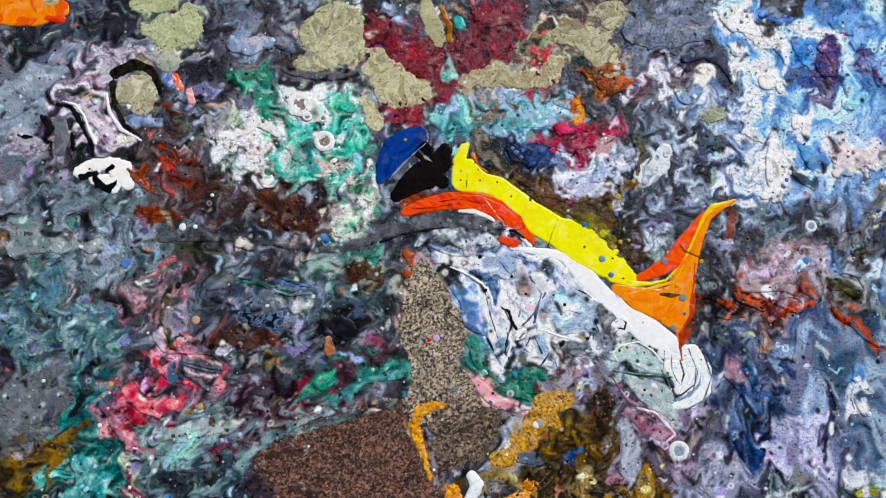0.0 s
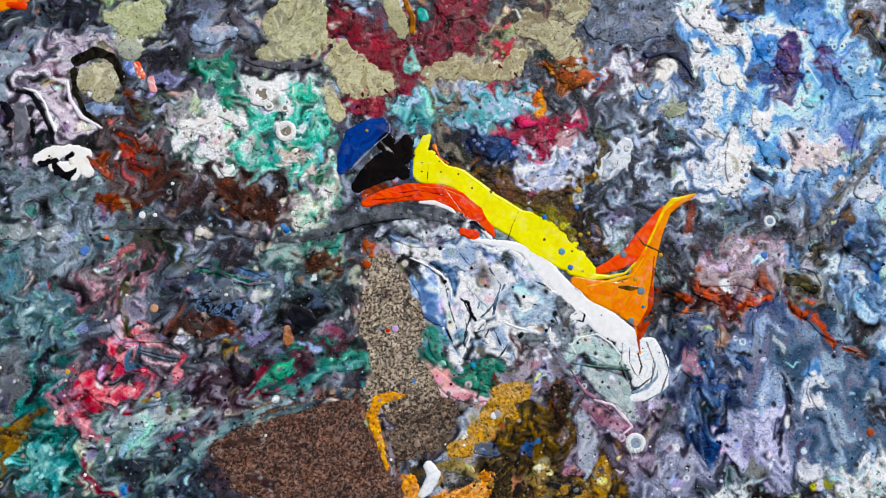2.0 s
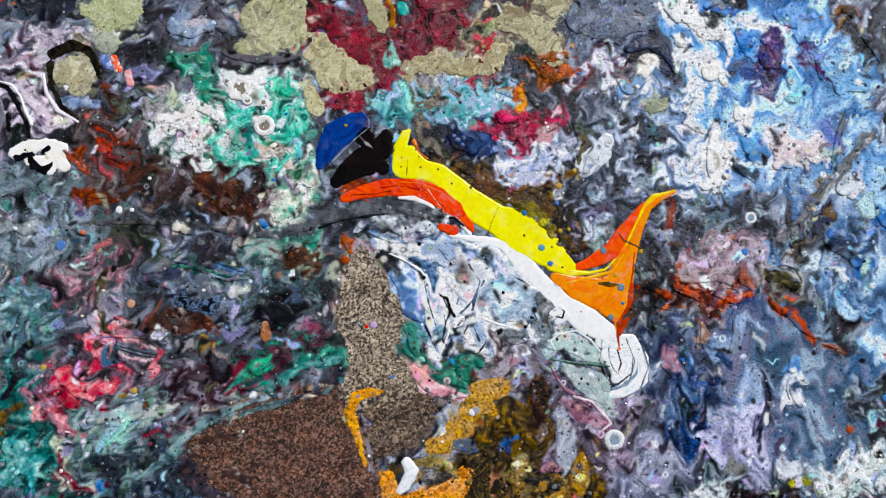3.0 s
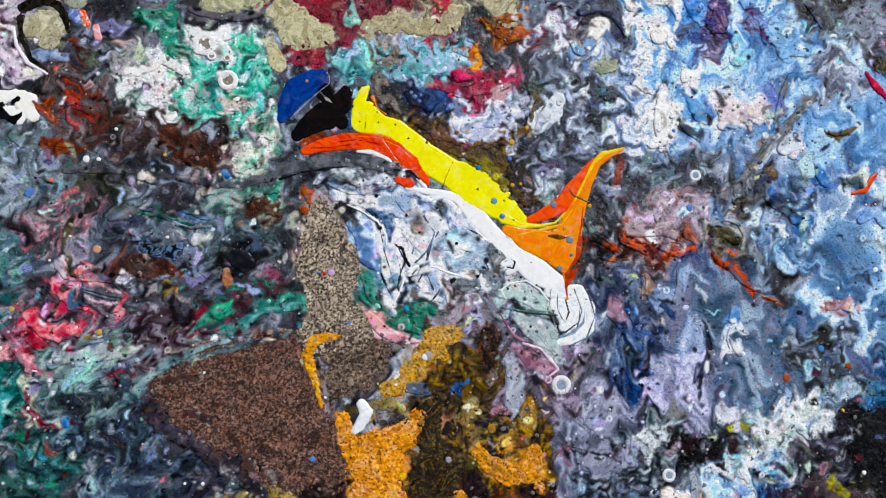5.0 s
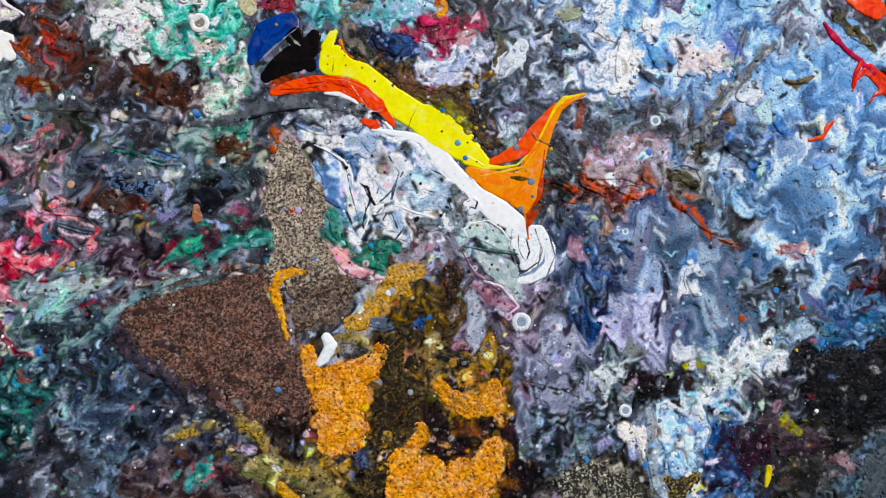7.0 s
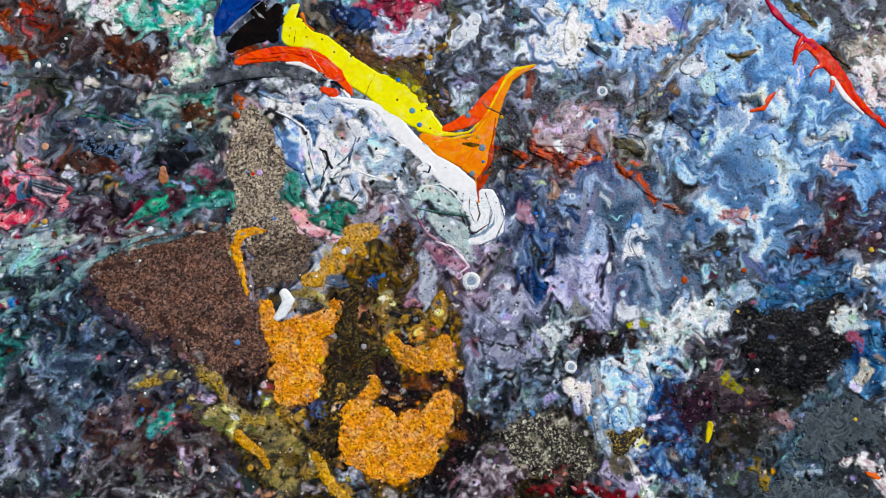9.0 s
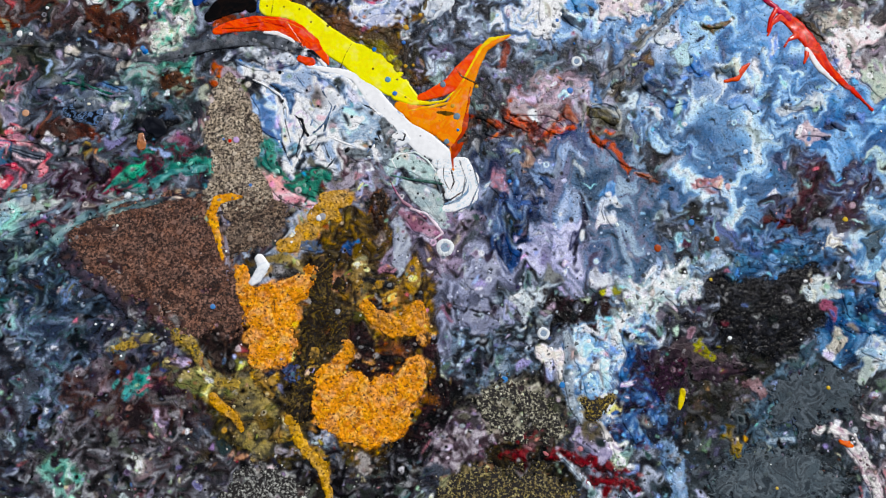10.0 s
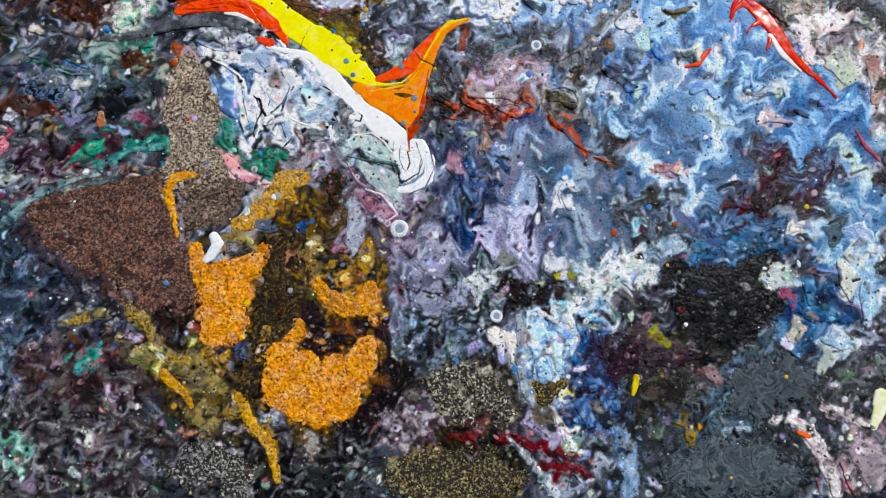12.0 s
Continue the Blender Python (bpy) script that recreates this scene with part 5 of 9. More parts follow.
pool("vein", "thin black line of paint", [[(141.0, -58.0, 0.5), (144.0, -67.0, 0.5), (143.0, -77.0, 0.6), (135.0, -83.0, 0.9), (130.0, -83.0, 0.6)]], "3c4450 5c4c48", material=ENAMEL,rag=.3,spill=0, parent=curl)
mint = pool("paint_patch", "pale mint paint pool with white and green rings", [[(96.0, -59.0, 4.8), (108.0, -60.0, 6.0), (121.0, -66.0, 5.4), (127.0, -70.0, 2.4)]], "b0c6c4 b8ccca c8d8d4 a8c0be", material=MARBLE,bands=11,rag=.6)
pool("rim", "white rim", [[(99.0, -64.0, 0.6), (96.0, -59.0, 0.8), (101.0, -55.0, 0.8), (111.0, -53.0, 0.6), (119.0, -58.0, 0.8), (126.0, -66.0, 0.6)]], "e8ecea d4e0dc", material=ENAMEL,rag=.3,spill=0, parent=mint)
pool("vein", "dark green line", [[(96.0, -69.0, 0.5), (108.0, -71.0, 0.8), (121.0, -72.0, 0.9), (130.0, -73.0, 0.8)]], "3c5c54 6c8c84", material=ENAMEL,rag=.4,spill=0, parent=mint)
pool("paint_patch", "pale grey-mint paint pool with a mauve rim", [[(104.0, -75.0, 3.0), (114.0, -80.0, 7.2), (123.0, -85.0, 8.0), (130.0, -94.0, 3.6)]], "b4c0c0 c4cccc a0b0b4", material=MARBLE,rag=.8)
pool("paint_streak", "thin mauve paint line round a mint pool", [[(96.0, -73.0, 0.6), (100.0, -80.0, 0.9), (105.0, -86.0, 1.2), (112.0, -90.0, 0.9), (120.0, -96.0, 0.9)]], "8c4c6c b08898 5c3448", material=ENAMEL,rag=.5)
blot = pool("paint_patch", "mauve paint blot with a pale rim", [[(107.0, -96.0, 2.4), (115.0, -100.0, 5.4), (123.0, -105.0, 3.6)], [(126.0, -102.0, 3.0)]], "9c7084 84586c b898a8", material=MARBLE,rag=.8)
pool("rim", "pale pinkish rim", [[(110.0, -90.0, 1.0), (120.0, -93.0, 0.9), (126.0, -99.0, 1.2), (131.0, -105.0, 0.8), (126.0, -109.0, 0.6)]], "e4d4dc c8b4c0", material=ENAMEL,rag=.4,spill=0, parent=blot)
yellow = pool("paint_streak", "glossy yellow streak of paint with dark pinholes", [[(9.0, 50.0, 3.9), (12.0, 58.0, 2.7), (14.0, 60.0, 1.5)], [(10.0, 45.0, 5.4), (11.0, 39.0, 6.9), (21.0, 38.0, 6.6)], [(15.0, 48.0, 3.6), (19.0, 44.0, 3.6), (21.0, 38.0, 6.0), (32.0, 35.0, 6.3), (49.0, 19.0, 9.0), (65.0, 10.0, 8.7), (81.0, 3.0, 13.6), (94.0, -7.0, 9.9), (105.0, -15.0, 4.8), (113.0, -20.0, 2.0)]], "f8e00c f8e20e f4da0a", material=ENAMEL,rag=.35)
pool("crack", "hairline crack", [[(66.0, 17.0, 0.4), (62.0, 8.0, 0.4), (60.0, 1.0, 0.4)]], "3c3408 5c5010", material=ENAMEL,rag=.3,thick=.3,spill=0, parent=yellow)
pool("crack", "hairline crack", [[(14.0, 48.0, 0.3), (13.0, 33.0, 0.4)]], "3c3408 5c5010", material=ENAMEL,rag=.3,thick=.3,spill=0, parent=yellow)
pool("fringe", "olive-green fringe", [[(72.0, 16.0, 1.5), (86.0, 12.0, 3.2), (97.0, 5.0, 2.7), (102.0, -5.0, 2.4)]], "8c8410 5c5410 a89c0c", material=FILM,rag=2.5,spill=2, parent=yellow)
pool("paint_streak", "orange paint line beside the yellow neck", [[(17.0, 54.0, 1.6), (20.0, 47.0, 0.9), (25.0, 44.0, 0.6)]], "d87814 b05814", material=ENAMEL,rag=.5)
pool("paint_streak", "thin dark blue paint line at the yellow neck", [[(4.0, 45.0, 0.9), (4.0, 35.0, 1.2)]], "2c4c84 3c5c94", material=ENAMEL,rag=.3)
scarlet = pool("paint_streak", "glossy scarlet streak of paint with darker streaks", [[(-22.0, 20.0, 2.7), (-13.0, 24.0, 4.2), (2.0, 27.0, 5.1), (18.0, 27.0, 5.4), (31.0, 23.0, 6.3), (41.0, 15.0, 6.4), (49.0, 7.0, 2.7), (52.0, 2.0, 0.6)]], "ec500f e04408 f4601c d03c0a f0560f", material=ENAMEL,rag=.6,size=6,stretch=3,turn=-25)
pool("vein", "thin white line of paint", [[(24.0, 28.0, 0.4), (30.0, 20.0, 0.6), (35.0, 13.0, 0.4)]], "f0d8cc f4e8e4", material=ENAMEL,rag=.3,spill=0, parent=scarlet)
pool("vein", "dark red line of paint", [[(-5.0, 26.0, 0.6), (8.0, 28.0, 0.6), (21.0, 26.0, 0.6), (33.0, 18.0, 0.7), (42.0, 9.0, 0.4)]], "8c1c08 a42408", material=ENAMEL,rag=.5,spill=0, parent=scarlet)
pool("paint_streak", "white paint edge under the scarlet streak", [[(9.0, 21.0, 0.9), (18.0, 21.0, 1.8), (27.0, 17.0, 1.5), (34.0, 12.0, 0.6)], [(45.0, 6.0, 1.2), (50.0, 1.0, 1.2)]], "f4eeea e8dcd8", material=ENAMEL,rag=.6)
pool("paint_patch", "rust-brown end of the scarlet paint streak", [[(-24.0, 24.0, 2.4), (-16.0, 29.0, 3.3), (-6.0, 32.0, 2.7)]], "a84420 7c3014 c8542a 5c2814", material=MARBLE,rag=1.2,spill=3.5)
orange = pool("paint_pool", "glossy orange paint pool curling to a thin tip", [[(99.0, -23.0, 3.2), (112.0, -29.0, 7.2), (125.0, -32.0, 9.6), (135.0, -29.0, 9.0), (139.0, -16.0, 6.6), (143.0, -3.0, 4.8), (148.0, 9.0, 3.6), (153.0, 19.0, 3.0), (161.0, 25.0, 2.4), (170.0, 28.0, 0.6)], [(134.0, -39.0, 10.4), (137.0, -47.0, 4.2), (135.0, -55.0, 2.1), (136.0, -63.0, 1.6), (138.0, -69.0, 0.4)]], "ec8c0c f0940c e87c08 ec8410", material=ENAMEL,rag=.4)
pool("streak", "orange-red streak", [[(112.0, -17.0, 2.4), (122.0, -13.0, 3.9), (132.0, -7.0, 5.1), (138.0, 2.0, 4.8), (145.0, 12.0, 3.0), (151.0, 21.0, 1.2)]], "ec5a0c e44c08 f4660c", material=ENAMEL,rag=.6, parent=orange)
pool("streak", "rust-red tip", [[(143.0, -26.0, 2.0), (142.0, -39.0, 2.7), (137.0, -49.0, 3.6), (135.0, -56.0, 1.5), (137.0, -68.0, 0.5)]], "b8440c 9c380c d0580c", material=ENAMEL,rag=.6, parent=orange)
pool("line", "thin yellow line", [[(140.0, -4.0, 1.2), (146.0, 9.0, 1.2), (151.0, 19.0, 1.5), (157.0, 25.0, 1.8), (170.0, 29.0, 0.6)]], "f4d010 f0bc0c", material=ENAMEL,rag=.3, parent=orange)
pool("line", "thin yellow tongue", [[(97.0, -16.0, 3.6), (107.0, -20.0, 2.4), (119.0, -20.0, 1.2), (128.0, -18.0, 0.8), (137.0, -9.0, 0.6)]], "f4dc10 f0c80c", material=ENAMEL,rag=.3, parent=orange)
pool("mark", "brown mark", [[(124.0, -26.0, 1.6), (130.0, -26.0, 2.4), (135.0, -26.0, 1.2)]], "4c3810 6c4c10", material=ENAMEL,rag=.8,spill=0, parent=orange)
pool("crack", "pale crack", [[(135.0, 4.0, 0.6), (139.0, -1.0, 1.0), (149.0, -5.0, 0.8)]], "6c4c34 3c2818", material=ENAMEL,rag=.4,thick=.3,spill=0, parent=orange)
pool("paint_patch", "dark olive-brown paint hollow beside yellow and orange", [[(102.0, 0.0, 4.2), (111.0, -5.0, 4.8), (119.0, -3.0, 3.6), (124.0, 0.0, 1.8)], [(105.0, -10.0, 2.4)]], "4c3412 2c1c10 6c4c18 24180e", material=FILM,rag=2,spill=3.5)
ribbon = pool("paint_streak", "dull grey paint ribbon with a black edge", [[(-72.0, -1.0, 1.6), (-59.0, 0.0, 2.7), (-43.0, 4.0, 3.6), (-30.0, 9.0, 3.3), (-21.0, 12.0, 3.9), (-8.0, 15.0, 4.5), (5.0, 15.0, 5.1), (18.0, 15.0, 4.5), (31.0, 13.0, 3.3), (39.0, 11.0, 2.1), (45.0, 6.0, 1.6)]], "5c6066 4c5056 6c7078 40444a", material=MARBLE,rag=1.2,spill=3.5)
pool("edge", "black edge", [[(-36.0, 3.0, 0.6), (-22.0, 8.0, 0.7), (-4.0, 11.0, 0.8), (5.0, 12.0, 0.5)], [(31.0, 11.0, 0.9), (41.0, 10.0, 1.5), (46.0, 6.0, 1.2)]], "14151a 24262a", material=ENAMEL,rag=.6,spill=0, parent=ribbon)
pool("paint_streak", "thin dark grey paint ribbon", [[(-159.0, 3.0, 1.9), (-134.0, 5.0, 2.4), (-103.0, 3.0, 1.8), (-72.0, -1.0, 2.0)]], "4c4e54 3c3e44 5c5e64", material=MARBLE,rag=1.5,spill=3.5)
pool("paint_patch", "small scarlet paint blot with a grey heart", [[(34.0, 5.0, 2.4), (40.0, 3.0, 3.6)]], "c83c14 e44c1c b8401c", material=ENAMEL,rag=.8)
pool("paint_patch", "rust-orange paint patch with dark scratches", [[(-22.0, -13.0, 2.4), (-19.0, -7.0, 3.9), (-15.0, -4.0, 2.7)]], "a84420 c05424 7c3418", material=FILM,rag=1.2,spill=3.5)
pool("vein", "dark orange-brown line of paint", [[(-18.0, 22.0, 0.6), (-6.0, 23.0, 0.6), (5.0, 25.0, 0.5)]], "7c2c10 a03c10", material=ENAMEL,rag=.6,spill=0, parent=scarlet)
pool("vein", "bright orange line of paint", [[(5.0, 30.0, 0.6), (20.0, 30.0, 0.7), (33.0, 25.0, 0.7), (44.0, 15.0, 0.6)]], "f88028 f46c1c", material=ENAMEL,rag=.5,spill=0, parent=scarlet)
pool("vein", "bright yellow-orange line of paint", [[(105.0, -26.0, 0.8), (118.0, -23.0, 1.2), (132.0, -19.0, 0.9), (139.0, -9.0, 0.6)]], "f8b020 f4a010", material=ENAMEL,rag=.5,spill=0, parent=orange)
pool("vein", "red-brown line of paint", [[(141.0, -34.0, 0.8), (144.0, -19.0, 0.9), (145.0, -8.0, 0.8)]], "c04c0c a8400c", material=ENAMEL,rag=.5,spill=0, parent=orange)
pool("vein", "slate line of paint", [[(73.0, -31.0, 0.6), (81.0, -39.0, 0.9), (84.0, -48.0, 0.9), (79.0, -55.0, 0.6)]], "48586c 6c84a4", material=ENAMEL,rag=.8,spill=0, parent=white)
pool("vein", "slate line of paint", [[(58.0, -26.0, 0.6), (53.0, -37.0, 0.9), (51.0, -48.0, 0.8), (56.0, -59.0, 0.6)]], "5c6c84 34404c", material=ENAMEL,rag=.9,spill=0, parent=white)
pool("vein", "pale smoky line of paint", [[(27.0, -13.0, 1.2), (39.0, -19.0, 1.5), (50.0, -21.0, 1.2), (61.0, -29.0, 1.2)]], "b0bccc c8d0dc", material=MARBLE,rag=1.5,spill=0, parent=white)
pool("vein", "blue-grey line of paint", [[(132.0, -86.0, 0.9), (140.0, -83.0, 1.4), (146.0, -77.0, 0.9), (147.0, -69.0, 0.6)]], "7c94ac a8bccc", material=ENAMEL,rag=.4,spill=0, parent=curl)
pool("vein", "thin black line of paint", [[(135.0, -64.0, 0.6), (137.0, -71.0, 0.8), (135.0, -77.0, 0.5)]], "1c1a1a 3c3434", material=ENAMEL,rag=.4,spill=0, parent=curl)

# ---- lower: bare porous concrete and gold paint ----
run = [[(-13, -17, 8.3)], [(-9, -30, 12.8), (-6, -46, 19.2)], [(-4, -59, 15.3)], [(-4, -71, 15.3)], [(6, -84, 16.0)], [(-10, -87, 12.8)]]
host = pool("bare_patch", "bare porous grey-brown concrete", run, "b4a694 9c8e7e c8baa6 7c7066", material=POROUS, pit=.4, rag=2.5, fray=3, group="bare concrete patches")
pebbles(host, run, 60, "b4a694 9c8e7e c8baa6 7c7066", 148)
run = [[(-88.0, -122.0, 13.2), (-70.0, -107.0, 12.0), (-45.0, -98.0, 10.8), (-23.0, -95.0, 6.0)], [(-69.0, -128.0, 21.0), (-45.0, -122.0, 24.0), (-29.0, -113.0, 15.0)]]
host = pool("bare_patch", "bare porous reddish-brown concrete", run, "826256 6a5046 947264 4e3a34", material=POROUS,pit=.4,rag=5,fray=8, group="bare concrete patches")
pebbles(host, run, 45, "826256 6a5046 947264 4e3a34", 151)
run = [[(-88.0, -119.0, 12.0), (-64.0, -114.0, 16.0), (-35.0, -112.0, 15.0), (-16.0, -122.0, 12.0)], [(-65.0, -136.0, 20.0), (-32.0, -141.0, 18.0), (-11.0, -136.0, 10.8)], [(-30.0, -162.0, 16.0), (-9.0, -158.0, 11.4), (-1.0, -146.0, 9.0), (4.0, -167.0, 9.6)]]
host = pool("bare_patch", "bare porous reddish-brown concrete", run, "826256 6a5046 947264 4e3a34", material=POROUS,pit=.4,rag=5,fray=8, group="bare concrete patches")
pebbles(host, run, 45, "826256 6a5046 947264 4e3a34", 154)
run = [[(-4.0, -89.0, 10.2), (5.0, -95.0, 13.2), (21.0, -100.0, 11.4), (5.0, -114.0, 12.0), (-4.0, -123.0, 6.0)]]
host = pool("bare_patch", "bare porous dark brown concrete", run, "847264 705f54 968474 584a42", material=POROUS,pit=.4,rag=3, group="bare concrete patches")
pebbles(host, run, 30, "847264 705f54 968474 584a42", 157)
pool("paint_streak", "grey-lilac paint line beside gold paint", [[(-7.0, -110.0, 1.2), (-6.0, -126.0, 1.5), (-3.0, -141.0, 1.5)]], "8c8490 746c78", material=MARBLE,rag=1,spill=3.5)
pool("paint_patch", "dark grey oval paint blot", [[(24.0, -136.0, 2.4), (35.0, -135.0, 3.2), (42.0, -136.0, 2.0)]], "4c4848 605c5c", material=TAR,rag=1.5)
pool("paint_patch", "grey-blue oval paint blot on gold paint", [[(23.0, -164.0, 1.2), (31.0, -164.0, 1.6)]], "6c7074 565a60", material=ENAMEL,rag=.8)
pool("crack", "black gash in the paint", [[(86.0, -139.0, 1.9), (96.0, -140.0, 1.6), (111.0, -142.0, 1.6), (120.0, -144.0, 0.8)]], "14141a 2c2c30", material=TAR,rag=1.2)
pool("paint_patch", "black hollow in the paint", [[(97.0, -151.0, 4.0), (102.0, -152.0, 2.4)]], "1c1818 342c28", material=TAR,rag=1.5)
pool("paint_patch", "glossy white paint blot with a grey line", [[(15.0, -127.0, 2.1), (18.0, -134.0, 3.0), (15.0, -141.0, 2.1)]], "d8dcdc f0f0f0 a8b0b8", material=ENAMEL,rag=1)
pool("paint_patch", "pale pink paint wedge", [[(18.0, -78.0, 1.8), (26.0, -84.0, 3.6), (37.0, -87.0, 3.0), (48.0, -88.0, 1.2)]], "e0b4bc d8a0a8 ecd0d4", material=MARBLE,rag=1,spill=3.5)
pool("paint_patch", "emerald paint patch with dark red scratches", [[(30.0, -80.0, 4.8), (40.0, -80.0, 4.2), (51.0, -75.0, 5.4), (56.0, -80.0, 3.0)]], "2a6c5c 1c544c 4c947c 5c2424", material=FILM,rag=3,spill=3.5)
pool("paint_streak", "pale blue-grey paint streak", [[(27.0, -120.0, 4.2), (35.0, -111.0, 3.6), (43.0, -101.0, 3.0), (49.0, -94.0, 2.0)], [(11.0, -123.0, 2.4)]], "a8b4c4 8c98ac c8d0d8", material=MARBLE,rag=3,spill=3.5)
pool("paint_patch", "dark brown paint blot with a rusty heart", [[(89.0, -91.0, 6.4), (91.0, -100.0, 4.2)]], "3c2418 2c1c18 7c4428", material=TAR,rag=2)
pool("paint_streak", "pale grey-lilac paint drip", [[(102.0, -108.0, 3.0), (105.0, -117.0, 4.8), (104.0, -127.0, 3.0)]], "a4a8bc b8bccc 8c90a4", material=ENAMEL,rag=1.5)

# ---- left: pink and teal ----
pool("paint_splash", "pink and white paint splash", [[(-157.0, -48.0, 1.8), (-154.0, -54.0, 2.4)], [(-145.0, -54.0, 1.8), (-137.0, -62.0, 3.0), (-125.0, -67.0, 1.5)]], "f0c8cc e898a0 f4e0e0 c84c5c", material=MARBLE,rag=2,spill=3.5)
pool("paint_patch", "teal paint streak with green edges", [[(-45.0, -72.0, 3.0), (-30.0, -69.0, 3.0), (-17.0, -67.0, 1.8)], [(-70.0, -76.0, 3.6), (-75.0, -82.0, 3.0)]], "3c8c7c 2a6c60 5cac98", material=FILM,rag=4,spill=3.5)
pool("paint_patch", "flat grey paint stone", [[(-126.0, -20.0, 5.4), (-121.0, -18.0, 6.0)]], "6c7074 5c6064 7c8084", material=MARBLE,rag=1.5,spill=3.5)
pool("paint_patch", "glossy slate paint puddle with a black swirl", [[(-108.0, -39.0, 6.0), (-96.0, -40.0, 7.2), (-104.0, -33.0, 4.2)]], "3c4858 24282c 5c6c80 6a84ac 14161a", material=ENAMEL,bands=14,rag=2)
pool("paint_patch", "glossy black paint hollow", [[(-58.0, -43.0, 5.4), (-53.0, -48.0, 4.8)]], "14161c 24262c", material=ENAMEL,rag=2)
pool("paint_patch", "small ochre paint wedge", [[(-94.0, -64.0, 2.4), (-93.0, -71.0, 2.8)]], "a07c3c 8c6c34", material=FILM,rag=1.5,spill=3.5)

# ---- right: rust streak and blue ----
pool("paint_patch", "ragged white paint patch", [[(174.0, 139.0, 6.6), (184.0, 134.0, 7.2), (190.0, 122.0, 4.8)], [(176.0, 120.0, 4.8)]], "f0ecea e0e4ea", material=FILM,rag=4,spill=3.5)
pool("paint_patch", "white paint patch with small blue specks", [[(197.0, 41.0, 8.0), (195.0, 32.0, 4.8)], [(186.0, 47.0, 3.0)]], "e8e8ec d4dce8 f0f0f0", material=FILM,rag=3,spill=3.5)
pool("paint_patch", "pale pinkish ragged white paint patch", [[(242.0, 56.0, 9.6), (254.0, 58.0, 8.0)]], "e4d8dc d8d0d8 ece4e4", material=FILM,rag=5,spill=3.5)

# ---- right: red streak, black crust, white paints ----
pool("paint_streak", "scarlet paint streak with thin fingers", [[(356.0, 53.0, 4.8), (366.0, 44.0, 5.2), (375.0, 33.0, 4.8), (383.0, 22.0, 3.6), (393.0, 11.0, 2.8), (404.0, 2.0, 1.6), (415.0, -8.0, 0.8)], [(353.0, 53.0, 2.4), (347.0, 47.0, 1.6), (344.0, 39.0, 0.8)], [(364.0, 40.0, 2.4), (358.0, 36.0, 0.9), (356.0, 32.0, 0.6)], [(372.0, 29.0, 2.8), (369.0, 21.0, 0.8)]], "e03c1c c8301a f05028 b43c20", material=ENAMEL,rag=1)
pool("paint_patch", "pinkish white paint lobe beside a scarlet streak", [[(385.0, 39.0, 4.1), (396.0, 38.0, 9.1), (415.0, 46.0, 8.0), (427.0, 50.0, 4.1)], [(395.0, 26.0, 5.7), (400.0, 15.0, 4.0)]], "f0e0e0 f4ecec e8ccd0", material=MARBLE,rag=2.5,spill=3.5)
pool("paint_streak", "thin white edge along a scarlet streak", [[(371.0, 31.0, 2.1), (379.0, 19.0, 2.5), (391.0, 8.0, 1.2)]], "f0e8e8 e8d8d8", material=ENAMEL,rag=.8)
pool("paint_patch", "pale olive paint patch", [[(415.0, 16.0, 8.8), (423.0, 9.0, 7.2)]], "b8c4b4 a8b4ac c4ccbc", material=MARBLE,rag=3,spill=3.5)
pool("paint_streak", "short red paint streak with a pale edge", [[(315.0, 6.0, 1.2), (323.0, 8.0, 2.0), (328.0, 16.0, 1.6), (331.0, 19.0, 0.8)]], "c8442c e0583c", material=ENAMEL,rag=.6)
pool("paint_streak", "thin faded red paint line", [[(429.0, -30.0, 0.9), (434.0, -39.0, 1.6), (444.0, -49.0, 1.2)]], "c0606c a84c5c", material=ENAMEL,rag=.8)
pool("paint_patch", "black tarry crust with rough lumps", [[(320.0, -137.0, 14.4), (342.0, -139.0, 17.6), (361.0, -142.0, 10.8), (335.0, -158.0, 16.0)], [(364.0, -127.0, 8.0), (375.0, -155.0, 6.4), (354.0, -167.0, 9.0), (317.0, -152.0, 9.9)]], "121214 1e1e22 0b0b0c 2a2c32", material=TAR,fray=8,rag=6,pit=.5)
pool("paint_patch", "glossy black-brown paint hollow", [[(198.0, -146.0, 3.6), (212.0, -149.0, 8.8), (223.0, -145.0, 4.8), (209.0, -158.0, 4.8)]], "120c0c 241418 0c0a0a", material=TAR,rag=3)
pool("paint_patch", "white paint streak with a ragged edge", [[(259.0, -143.0, 3.2), (273.0, -136.0, 5.6), (287.0, -125.0, 4.9), (291.0, -119.0, 1.8)], [(248.0, -152.0, 2.4), (262.0, -142.0, 3.2)]], "d8e0dc e8ece8 c0ccd0", material=FILM,rag=4,spill=3.5)
pool("paint_patch", "creamy ragged white paint patch", [[(197.0, -179.0, 5.8), (207.0, -180.0, 4.8), (210.0, -187.0, 3.2)]], "ece4e4 e0d8dc", material=FILM,rag=3,spill=3.5)
pool("paint_patch", "white and pale blue paint drip", [[(242.0, -163.0, 4.8), (247.0, -156.0, 3.0)], [(224.0, -175.0, 6.4), (227.0, -189.0, 4.8), (232.0, -200.0, 4.1)]], "e8ecee a8c8e4 6c9cd0 d0e0ec", material=MARBLE,rag=3,stretch=2,turn=95,spill=3.5)
pool("paint_streak", "grey-blue paint drip with vertical streaks", [[(215.0, -172.0, 3.2), (218.0, -190.0, 2.4), (221.0, -211.0, 1.8), (225.0, -221.0, 3.6)]], "8c9cb0 6c8094 b0bccc", material=MARBLE,rag=2,stretch=3,turn=90,spill=3.5)
